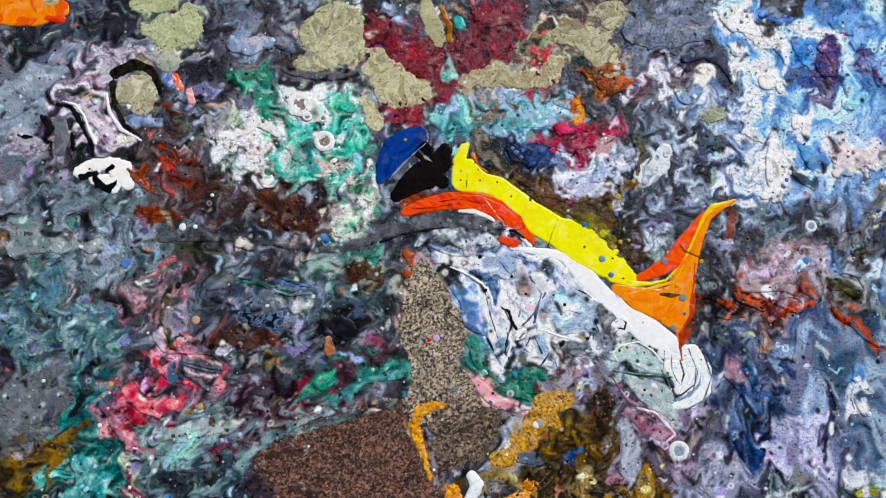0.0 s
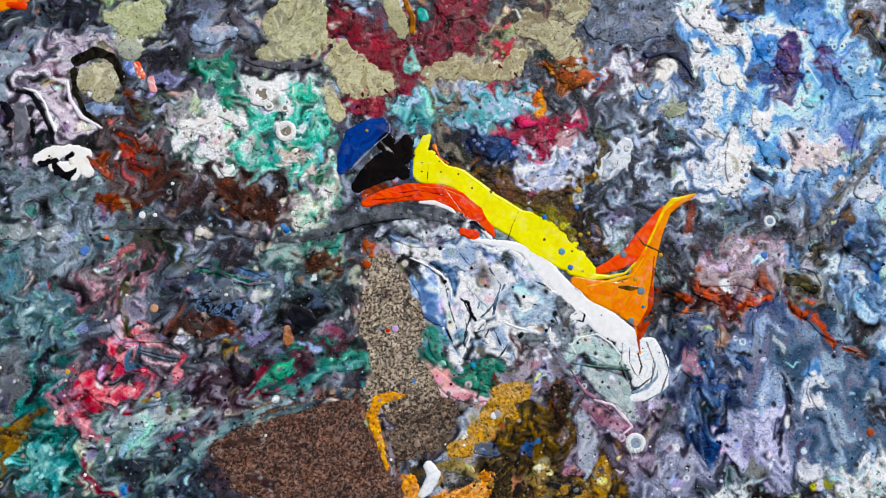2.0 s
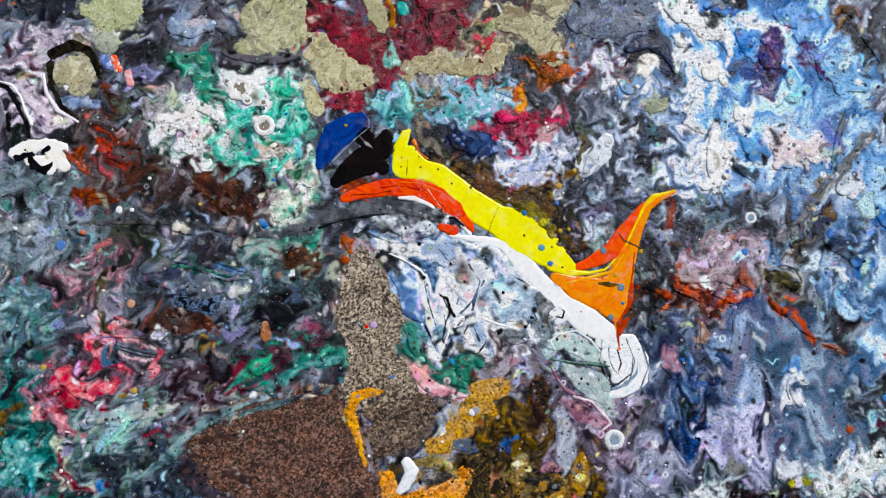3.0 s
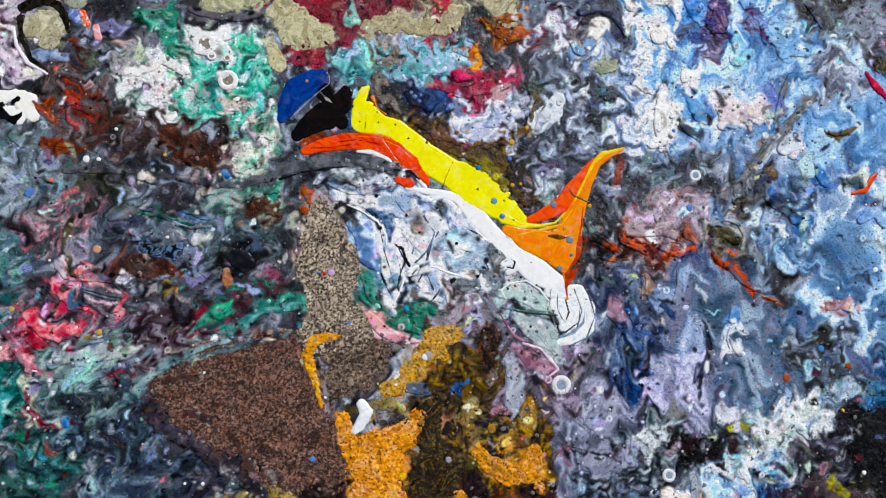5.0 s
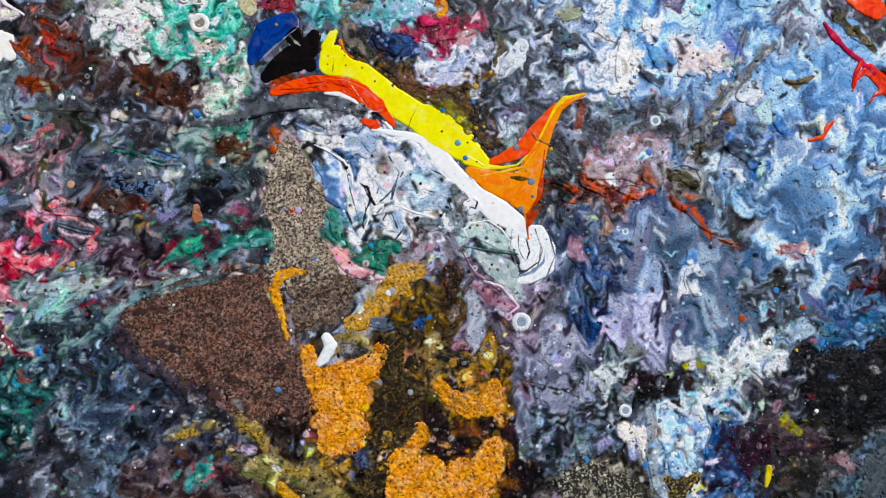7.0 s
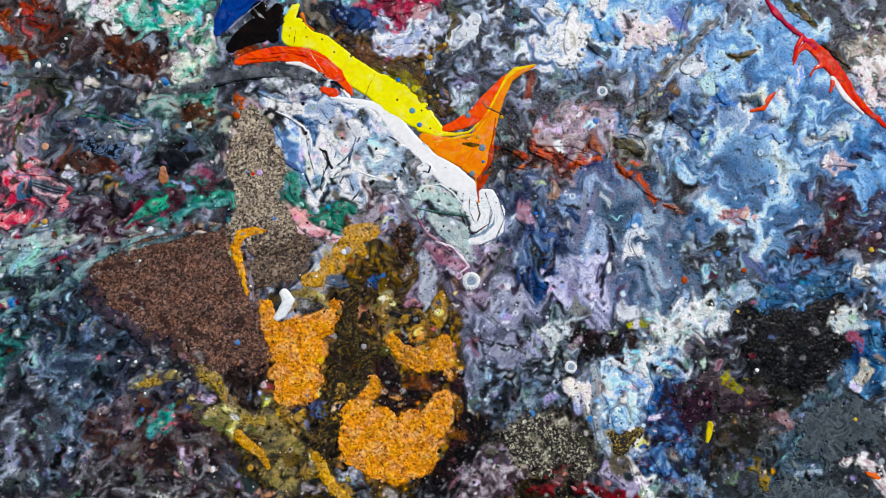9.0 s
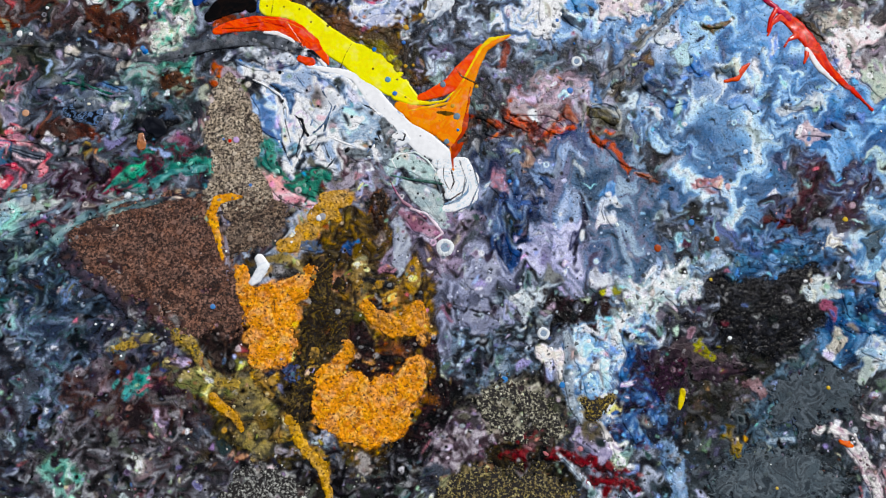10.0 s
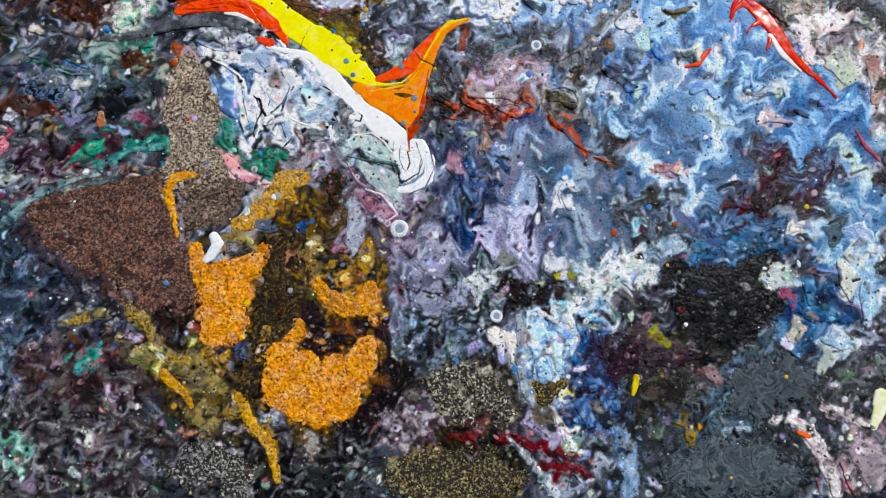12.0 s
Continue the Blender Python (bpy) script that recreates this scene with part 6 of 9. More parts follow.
pool("paint_streak", "pale blue-white paint trickle", [[(210.0, -241.0, 1.2), (221.0, -252.0, 2.1), (232.0, -264.0, 2.5), (241.0, -273.0, 3.2)]], "b4c0cc 8ca0b4 d4dce0", material=MARBLE,rag=2,spill=3.5)
pool("paint_streak", "light blue paint trickle", [[(278.0, -232.0, 5.8), (284.0, -245.0, 7.2), (288.0, -262.0, 6.4), (285.0, -272.0, 3.6)]], "8ca8c8 a8bcd4 6c88a8", material=FILM,rag=3,stretch=3,turn=95,size=5,spill=3.5)
pool("paint_patch", "pale paint patch with a blue shadow", [[(375.0, -134.0, 5.8), (382.0, -130.0, 8.2), (390.0, -122.0, 3.0)]], "c0ccd0 a8bcc8 d0d4d0", material=MARBLE,rag=2.5,spill=3.5)
pool("paint_patch", "ivory paint patch with blue streaks", [[(423.0, -123.0, 7.2), (430.0, -114.0, 7.4), (427.0, -134.0, 4.2)], [(441.0, -107.0, 4.0)]], "dce0dc c8d4d8 98b4cc", material=MARBLE,rag=3,stretch=2,turn=80,spill=3.5)
pool("paint_patch", "pale blue-white paint lobe", [[(419.0, -167.0, 7.2), (426.0, -170.0, 4.0)], [(410.0, -182.0, 4.8)]], "c4d0d4 98b4d0 dcdcd8", material=MARBLE,rag=3,spill=3.5)
pool("paint_streak", "white paint trickle with pink edges", [[(376.0, -220.0, 2.4), (385.0, -219.0, 3.3), (398.0, -225.0, 4.8), (405.0, -235.0, 3.6), (410.0, -248.0, 4.8), (416.0, -262.0, 3.6)], [(407.0, -209.0, 1.9), (416.0, -213.0, 2.4), (430.0, -219.0, 2.4)]], "dcd4d4 ece8e4 b894a0 c8b4bc", material=MARBLE,rag=1.5,size=5,spill=3.5)
pool("paint_patch", "pale lime paint lobe", [[(444.0, -201.0, 4.8), (443.0, -210.0, 4.2), (439.0, -221.0, 2.5)]], "dce0b8 e4e4cc", material=ENAMEL,rag=1)
pool("paint_patch", "dull mauve-grey paint patch", [[(433.0, -237.0, 9.9), (442.0, -250.0, 9.6)], [(423.0, -216.0, 2.4)]], "a89ca4 8c8088 c0b4b8", material=MARBLE,rag=3,spill=3.5)
pool("paint_patch", "dark maroon crust patch", [[(376.0, -56.0, 3.3), (367.0, -68.0, 3.6), (357.0, -77.0, 2.9)], [(345.0, -84.0, 2.0), (358.0, -84.0, 2.4)]], "3a121c 4c1c28 280e16", material=FILM,rag=2.5,spill=3.5)
pool("paint_patch", "lilac paint patch with black nicks", [[(157.0, -133.0, 9.6), (162.0, -125.0, 6.4)], [(155.0, -158.0, 10.4), (166.0, -157.0, 6.0)]], "9296ac a4a8ba 7e8298", material=MARBLE,rag=4,spill=3.5)
pool("crack", "long black crack in lilac paint", [[(133.0, -148.0, 0.5), (147.0, -151.0, 0.6), (162.0, -156.0, 0.8), (171.0, -160.0, 0.6)]], "14141c 2c2c38", material=TAR,rag=.8)

# ---- upper right: details ----
pool("paint_streak", "dark grey paint seam", [[(74.0, 91.0, 2.0), (84.0, 85.0, 2.4), (91.0, 75.0, 1.8), (94.0, 65.0, 1.5)]], "3c3c42 2c2c30 5c5c60", material=FILM,rag=2)
pool("paint_patch", "rust-orange paint fleck with black", [[(66.0, 85.0, 2.1), (73.0, 84.0, 2.7), (79.0, 86.0, 2.0)]], "c0581c 3c2010 e07824", material=FILM,rag=1.5)
pool("paint_streak", "grey-brown paint seam above the yellow neck", [[(21.0, 74.0, 3.6), (27.0, 79.0, 3.2), (31.0, 84.0, 2.4)], [(21.0, 65.0, 4.0), (20.0, 57.0, 2.4), (25.0, 50.0, 2.4), (33.0, 47.0, 1.8)]], "7c7468 6c6458 948c80", material=FILM,rag=2)
pool("paint_streak", "brown paint seam with ochre beads", [[(42.0, 42.0, 2.0), (55.0, 33.0, 3.2), (72.0, 29.0, 2.7), (90.0, 28.0, 2.4), (103.0, 31.0, 2.1), (113.0, 40.0, 2.0)]], "4c3420 6c4c28 2c2014 8c6830", material=FILM,rag=2.5)
pool("paint_streak", "brown-grey paint seam in the crust", [[(110.0, 66.0, 1.5), (114.0, 56.0, 1.5), (113.0, 43.0, 1.8)]], "5c5038 7c6c40 3c3424", material=FILM,rag=1.5)
pool("paint_streak", "dark slate streak in pale paint", [[(112.0, 13.0, 1.2), (115.0, 23.0, 1.2), (119.0, 32.0, 0.9)]], "4c4c58 3c3c44", material=FILM,rag=1)
pool("paint_patch", "ragged white paint patch with black specks", [[(185.0, 81.0, 5.6), (178.0, 72.0, 3.0), (188.0, 64.0, 3.6)]], "dce4ea c4d4e0 f0f0ee", material=FILM,rag=4)
pool("paint_patch", "dark slate paint blot with speckles", [[(154.0, 67.0, 6.4), (164.0, 64.0, 5.6)]], "3c4450 2c343c 545c6c", material=FILM,rag=4)
pool("paint_patch", "pale olive speckled paint blot", [[(163.0, 81.0, 4.2), (156.0, 79.0, 4.0)]], "a0a490 8c9480 b8bca8", material=PITTED,rag=3)
pool("paint_patch", "white paint tongue with a blue edge", [[(194.0, 37.0, 3.0), (199.0, 47.0, 5.6), (205.0, 58.0, 3.0)]], "ecebe8 dcdfe4 f4f2f0", material=FILM,rag=2.5)
pool("paint_patch", "rust-red short streak in slate crust", [[(163.0, 7.0, 2.4), (165.0, 15.0, 2.4), (167.0, 24.0, 1.2)]], "7c3c30 5c2c24 a0503c", material=FILM,rag=1.5)
pool("paint_patch", "deep violet paint stain with pale holes", [[(231.0, 123.0, 3.6), (233.0, 116.0, 6.4), (228.0, 107.0, 4.8)]], "302c74 4c3464 5c3458 24307c", material=FILM,rag=4)
pool("paint_patch", "deep violet paint stain", [[(254.0, 118.0, 2.1), (258.0, 108.0, 3.0), (260.0, 99.0, 3.2)]], "4c2c70 5c3468 3c3c84", material=FILM,rag=3)
pool("paint_patch", "bright blue paint stain", [[(205.0, 145.0, 4.2), (199.0, 136.0, 4.0)]], "3c78cc 2c5cb4 5c94dc", material=FILM,rag=4)
pool("paint_patch", "flat slate paint patch with a black dot", [[(122.0, 136.0, 10.7), (139.0, 135.0, 12.0), (153.0, 132.0, 6.0)], [(132.0, 123.0, 8.8)]], "68748a 5c6678 7c889a", material=FILM,rag=4)

# ---- lower middle: details ----
pool("paint_patch", "small dark green paint blot on concrete", [[(-16.0, -48.0, 2.4), (-13.0, -49.0, 2.4)]], "2c4c3c 3c6050", material=MARBLE,rag=1)
pool("paint_patch", "flat grey paint stone on concrete", [[(-25.0, -28.0, 3.6)]], "5c5e62 707276", material=MARBLE,rag=1)
pool("paint_patch", "pale teal paint edge beside concrete", [[(18.0, -54.0, 3.2), (21.0, -64.0, 3.0), (22.0, -70.0, 3.2)]], "5c9c8c 84b8ac 3c7468", material=MARBLE,rag=1.5)
pool("paint_patch", "dark brown and rust paint hollow", [[(-46.0, -13.0, 3.6), (-38.0, -13.0, 3.6), (-43.0, -18.0, 3.0)]], "4c2c1c 2c1c14 6c4028", material=TAR,rag=2.5)
pool("paint_patch", "pale turquoise and white paint patch", [[(-59.0, 17.0, 3.0), (-51.0, 21.0, 3.6), (-46.0, 14.0, 3.0)]], "d8dcd0 8cc0a8 e8e0d8 b4ccbc", material=FILM,rag=3)
pool("paint_patch", "beige-white rough paint patch", [[(-63.0, 45.0, 3.6), (-72.0, 41.0, 3.0)], [(-53.0, 36.0, 3.0)]], "d8c8c0 c4b0a8 e8dcd8", material=FILM,rag=3)
pool("paint_patch", "emerald paint blot in dark red paint", [[(-67.0, -76.0, 3.0)]], "3c9c84 2c7c68", material=FILM,rag=2)

# ---- gold face: details ----
pool("paint_patch", "dark brown paint hollow with rusty glints", [[(89.0, -85.0, 6.4), (93.0, -93.0, 4.8), (90.0, -100.0, 3.0)]], "3c2c20 2c1c14 6c4428", material=TAR,rag=2)
pool("paint_streak", "pale grey-lilac paint drip over gold", [[(105.0, -105.0, 4.0), (105.0, -116.0, 4.2), (103.0, -125.0, 4.0)], [(110.0, -132.0, 2.4)]], "b4b8c8 a0a4b4 c8ccd8", material=MARBLE,rag=1.5)
pool("paint_patch", "small bright blue paint fleck on dark paint", [[(53.0, -116.0, 2.4)]], "3c74b4 2c5c98", material=FILM,rag=1.5)
pool("paint_patch", "small bright blue paint fleck on dark paint", [[(72.0, -117.0, 3.6)]], "3c74b4 2c5c98", material=FILM,rag=1.5)
pool("paint_patch", "dark grey-blue paint hollow in gold paint", [[(25.0, -196.0, 4.8), (30.0, -194.0, 3.0)]], "24283c 3c4458 181a24", material=TAR,rag=2)
pool("paint_patch", "dark grey paint hollow in gold paint", [[(66.0, -192.0, 4.0)]], "34343c 24242a", material=TAR,rag=1.5)
pool("paint_patch", "dark grey hollow in gold paint", [[(106.0, -205.0, 1.8), (108.0, -203.0, 2.0)]], "3c3428 544830", material=TAR,rag=1)
pool("paint_patch", "teal paint blot with a pink streak", [[(-53.0, -210.0, 3.8), (-49.0, -206.0, 4.8), (-50.0, -215.0, 3.2)]], "3c8c84 5caca0 2c6c68", material=FILM,rag=2.5)
pool("paint_streak", "short pink paint streak on teal", [[(-52.0, -213.0, 0.9), (-47.0, -209.0, 1.2), (-44.0, -209.0, 1.2)]], "d07884 b85c6c", material=MARBLE,rag=.8)
pool("paint_patch", "peach paint scrap in the crust", [[(11.0, -250.0, 2.4), (16.0, -249.0, 1.9)]], "c89070 dca888", material=MARBLE,rag=1)
pool("bare_patch", "black crust speckled with pale grains", [[(16.0, -271.0, 10.7), (33.0, -263.0, 9.0), (48.0, -272.0, 7.2), (38.0, -280.0, 6.3)]], "b0b0a8 90908c c8c8c0 6c6c6c", material=SPECKLE,rag=6,fray=13, group="bare concrete patches")

# ---- lower right: speckled crusts, drips ----
run = [[(148.0, -270.0, 10.2), (172.0, -265.0, 15.0), (193.0, -264.0, 15.0), (211.0, -266.0, 7.6)]]
host = pool("bare_patch", "black crust speckled with tan grains", run, "9c8c64 7c7050 b0a478 5c5238", material=SPECKLE,rag=6,fray=13, group="bare concrete patches")
pebbles(host, run, 30, "9c8c64 7c7050 b0a478 5c5238", 269, 0.7)
run = [[(162.0, -211.0, 6.5), (176.0, -203.0, 6.6), (194.0, -212.0, 9.2), (205.0, -226.0, 8.4)], [(169.0, -217.0, 8.8), (188.0, -230.0, 5.1)]]
host = pool("bare_patch", "black crust speckled with pale grains", run, "b4b09c 94907c ccc8b4 747060", material=SPECKLE,rag=6,fray=13, group="bare concrete patches")
pebbles(host, run, 30, "b4b09c 94907c ccc8b4 747060", 272, 0.7)
pool("paint_patch", "tan crust patch with pores", [[(228.0, -209.0, 4.4), (236.0, -210.0, 6.4), (242.0, -206.0, 3.6), (233.0, -215.0, 5.6)]], "9c8850 7c6c40 b8a468", material=SPECKLE,rag=3)
pool("paint_patch", "lilac paint lobe under a blue drip", [[(223.0, -230.0, 4.1), (230.0, -234.0, 6.4), (234.0, -241.0, 3.2)]], "b0a8c8 948cb0 c8c4d8", material=MARBLE,rag=2)
pool("paint_streak", "creamy white vertical paint streak", [[(237.0, -222.0, 2.0), (241.0, -229.0, 2.8), (246.0, -237.0, 2.4), (249.0, -245.0, 1.2)]], "e4e0dc f0ecea d0ccc8", material=MARBLE,rag=1.2)
pool("paint_patch", "white and sky-blue paint lobe", [[(223.0, -182.0, 3.0), (224.0, -175.0, 4.8), (229.0, -171.0, 4.0)], [(234.0, -185.0, 3.0), (236.0, -196.0, 3.0)]], "eef0f0 b4d4ec 7cb0e0 d8e8f0", material=MARBLE,rag=2,stretch=2,turn=95)
pool("paint_streak", "grey ring of paint round a blue lobe", [[(227.0, -193.0, 0.9), (229.0, -186.0, 1.2), (233.0, -182.0, 1.2), (238.0, -185.0, 1.6), (238.0, -196.0, 1.3)]], "7c7c80 5c5c64 a0a4a8", material=MARBLE,rag=.8)
pool("paint_patch", "dark purple paint crust with red specks", [[(267.0, -180.0, 6.4), (278.0, -186.0, 8.8), (275.0, -197.0, 6.4), (289.0, -182.0, 4.0)]], "2c1828 3c2038 1c1018 502434", material=TAR,rag=4)
pool("paint_patch", "dull brown-grey paint patch", [[(282.0, -172.0, 4.2), (296.0, -174.0, 6.4), (307.0, -181.0, 8.0), (322.0, -184.0, 5.1)]], "4c4044 3c3438 5c5054", material=FILM,rag=4)
pool("paint_patch", "small yellow paint streak", [[(288.0, -199.0, 2.0), (287.0, -204.0, 2.1), (286.0, -209.0, 1.3)]], "d8c41c b8a418", material=ENAMEL,rag=.8)
pool("paint_patch", "olive-yellow paint patch in the crust", [[(301.0, -171.0, 3.7), (306.0, -176.0, 3.7)]], "a09c28 7c7824", material=FILM,rag=2)
pool("paint_patch", "ochre-grey paint patch in the crust", [[(317.0, -224.0, 4.0), (321.0, -227.0, 3.0), (326.0, -236.0, 3.2)]], "8c7430 6c6040 a88c3c", material=FILM,rag=3)
pool("paint_patch", "dull pink paint patch in grey crust", [[(335.0, -193.0, 4.8), (339.0, -199.0, 4.0)]], "8c7074 a08488 74585c", material=FILM,rag=2.5)
pool("paint_streak", "thin pale blue paint line", [[(342.0, -229.0, 1.2), (349.0, -226.0, 1.6), (359.0, -226.0, 1.2)]], "c0ccd4 a0b4c4", material=FILM,rag=1.2)
pool("paint_patch", "small yellow-green paint tuft beside black paint", [[(235.0, -142.0, 2.0), (241.0, -139.0, 2.4), (246.0, -138.0, 2.0)]], "b8b820 8c8c1c d0cc40", material=FILM,rag=1.2)
pool("paint_patch", "white paint stone with black nicks", [[(178.0, -146.0, 3.6), (183.0, -143.0, 5.8), (190.0, -147.0, 3.0), (183.0, -151.0, 4.0)]], "d0d8dc e4e8ea b4bcc4", material=FILM,rag=2.5)
pool("paint_patch", "pale grey paint stone with black nicks", [[(231.0, -134.0, 4.9), (239.0, -132.0, 3.6)]], "c8ccd4 dce0e4 b0b4c0", material=MARBLE,rag=2)
pool("paint_patch", "deep blue paint streak in pale paint", [[(173.0, -104.0, 1.8), (177.0, -111.0, 3.3), (181.0, -115.0, 3.6)]], "1c3c70 142c58 34548c", material=MARBLE,rag=1.5)
pool("paint_streak", "curved dark slate paint line", [[(223.0, -83.0, 1.3), (226.0, -90.0, 1.8), (222.0, -99.0, 2.4), (218.0, -107.0, 2.0), (216.0, -114.0, 0.9)]], "2c2c40 1c1c2c 44445c", material=MARBLE,rag=1)
pool("paint_lobe", "pale oval paint ring in blue crust", [[(237.0, -82.0, 2.5), (241.0, -77.0, 2.5), (246.0, -81.0, 1.5)], [(238.0, -87.0, 2.4), (242.0, -94.0, 2.5), (245.0, -88.0, 1.6)]], "d0d8e4 b0bccc e4e8f0", material=MARBLE,rag=.8)
pool("paint_patch", "pink paint blot in blue crust", [[(298.0, -64.0, 3.6), (308.0, -64.0, 2.7), (314.0, -67.0, 2.1)]], "c89494 b07c80 d8b0b0", material=FILM,rag=2.5)
pool("paint_streak", "brown-maroon short paint streak", [[(341.0, -85.0, 2.4), (351.0, -84.0, 2.5), (360.0, -85.0, 2.1)]], "4c1c1c 341414 642828", material=FILM,rag=2)
pool("paint_patch", "deep blue speckled paint band", [[(324.0, -111.0, 4.8), (342.0, -106.0, 6.0), (360.0, -109.0, 8.0), (375.0, -108.0, 4.0)]], "3c6890 2c5074 5484ac 203c5c", material=FILM,rag=5)
pool("paint_patch", "pale blue speckled paint patch", [[(300.0, -113.0, 4.8), (311.0, -116.0, 4.2), (295.0, -120.0, 3.0)]], "a8c0d8 c4d4e0 84a4c4", material=FILM,rag=4)
pool("paint_patch", "pale greenish paint blot beside a red streak", [[(315.0, 15.0, 3.6), (321.0, 19.0, 3.0), (323.0, 12.0, 3.2)]], "c4ccc0 a8b8b0 dcdfd4", material=MARBLE,rag=1.5)
pool("paint_swirl", "pale grey-white paint swirl in blue crust", [[(356.0, -9.0, 2.4), (365.0, -10.0, 2.7), (376.0, -6.0, 3.2), (380.0, -1.0, 2.0)]], "c8d0d4 e0e4e4 a8b4c0", material=MARBLE,bands=7,rag=1.5)
pool("paint_patch", "pale pink paint blot in blue crust", [[(365.0, -27.0, 3.2), (372.0, -24.0, 4.1), (380.0, -25.0, 2.4)]], "c8b4b8 dcccd0 b09ca4", material=MARBLE,rag=2)
pool("paint_patch", "white paint patch with a pink tinge", [[(271.0, 37.0, 5.8), (281.0, 34.0, 4.8), (275.0, 28.0, 4.0)]], "d4d8e4 e4dce0 b8c0d4", material=FILM,rag=4)
pool("paint_streak", "long grey paint ridge across blue crust", [[(239.0, 3.0, 1.6), (249.0, 19.0, 2.1), (260.0, 37.0, 1.6), (271.0, 47.0, 1.2)]], "6c747c 545c64 848c94", material=FILM,rag=1.5)
pool("paint_streak", "dark olive paint streak above a scarlet streak", [[(366.0, 54.0, 2.4), (374.0, 47.0, 2.8), (382.0, 41.0, 2.0)]], "3c2c18 544024", material=FILM,rag=1.5)
pool("paint_patch", "mottled beige and grey paint patch", [[(385.0, 53.0, 5.8), (404.0, 57.0, 7.2)]], "b8b0a4 8c8078 d0c8bc", material=FILM,rag=3)
pool("paint_swirl", "beige paint swirl with red and black lines", [[(440.0, 18.0, 5.6), (444.0, 2.0, 4.9), (443.0, -9.0, 3.0)]], "a8a098 c4bcb4 6c6460 b87c70", material=MARBLE,bands=8,rag=2)
pool("paint_streak", "black bar across ivory paint", [[(416.0, -132.0, 1.2), (423.0, -130.0, 1.6), (430.0, -128.0, 1.2)]], "1c1c24 34343c", material=ENAMEL,rag=.8)
pool("paint_patch", "pale ivory vertical paint patch", [[(388.0, -155.0, 3.3), (391.0, -162.0, 3.8), (386.0, -168.0, 3.2)]], "c4c0b4 a8a89c d8d4c8", material=FILM,rag=3)
pool("paint_patch", "deep blue paint pool", [[(386.0, -147.0, 4.0), (401.0, -150.0, 7.2), (416.0, -149.0, 5.1), (423.0, -154.0, 3.0)]], "2c5488 1c3c68 3c6ca0", material=FILM,rag=4)
run = [[(320.0, -253.0, 12.0), (341.0, -252.0, 15.0), (362.0, -251.0, 18.4), (333.0, -239.0, 12.0)], [(383.0, -253.0, 10.4)]]
host = pool("bare_patch", "dark grey fine-grained bare ground", run, "525c62 444c52 626c72 363e44", material=PITTED,rag=8,fray=9, group="bare concrete patches")
pebbles(host, run, 20, "5c666a 4c565a 707a80 3a4246", 311)
run = [[(354.0, -203.0, 12.0), (372.0, -198.0, 14.4), (394.0, -197.0, 9.0)], [(365.0, -213.0, 10.7)]]
host = pool("bare_patch", "grey fine-grained bare ground", run, "4e585e 40484e 5e676e 343c42", material=PITTED,rag=8,fray=9, group="bare concrete patches")
pebbles(host, run, 15, "54605f 444e52 64727a 363e42", 314)
pool("paint_patch", "orange paint fleck on a white trickle", [[(392.0, -227.0, 2.0), (398.0, -228.0, 2.9)]], "f07c48 e4602c", material=ENAMEL,rag=.8)

# ---- blue crust: smooth patches, ridges, red lobe ----
lobe = pool("paint_pool", "glossy orange-red paint lobe", [[(345.0, 102.0, 6.6), (352.0, 99.0, 8.8), (360.0, 94.0, 7.2)]], "ee4a20 f45c2c e03c18", material=ENAMEL,rag=.6)
pool("paint_patch", "dark olive paint hollow under a red lobe", [[(333.0, 89.0, 3.2), (343.0, 78.0, 3.6), (354.0, 73.0, 4.0)]], "2c2814 48401c 1c180e 6c6440", material=FILM,rag=2)
pool("paint_streak", "crimson paint line in the crust", [[(325.0, 82.0, 1.6), (331.0, 74.0, 2.8), (339.0, 66.0, 1.8), (348.0, 60.0, 2.0), (358.0, 52.0, 2.1)]], "c42848 a81c3c d8405c", material=ENAMEL,rag=1)
pool("paint_streak", "scarlet paint finger in the crust", [[(350.0, 58.0, 2.0), (346.0, 51.0, 1.6), (344.0, 42.0, 0.8)]], "e04030 d0302c", material=ENAMEL,rag=.5)
ridge = pool("paint_streak", "forked grey paint ridge in blue crust", [[(258.0, 37.0, 2.1), (273.0, 49.0, 2.4), (284.0, 59.0, 2.4), (292.0, 66.0, 2.1)]], "74808c 5c6874 8c8480", material=FILM,rag=1.2)
pool("branch", "grey branch", [[(265.0, 49.0, 1.2), (269.0, 65.0, 1.6), (275.0, 78.0, 1.2)]], "74808c 5c6874", material=FILM,rag=.8,fray=0, parent=ridge)
pool("paint_patch", "dark navy paint fleck with specks", [[(207.0, 46.0, 3.2), (213.0, 41.0, 4.0), (217.0, 37.0, 2.4)]], "2c3c50 1c2838 44586c", material=FILM,rag=2)
pool("paint_patch", "smooth sky-blue paint patch", [[(211.0, 125.0, 6.0), (217.0, 114.0, 6.4)]], "6ca4dc 84b4e0 5c94d0", material=MARBLE,rag=3,spill=3)
pool("paint_patch", "smooth sky-blue paint patch", [[(239.0, 140.0, 7.2), (253.0, 135.0, 6.0), (249.0, 126.0, 4.8)]], "6c9cd8 84b0e0 5488c8", material=MARBLE,rag=3.5,spill=3)
pool("paint_patch", "smooth pale blue paint patch", [[(264.0, 109.0, 6.4), (273.0, 95.0, 7.6), (283.0, 99.0, 7.2)]], "84b4dc 9cc4e4 6ca0d0", material=MARBLE,rag=4,spill=3)
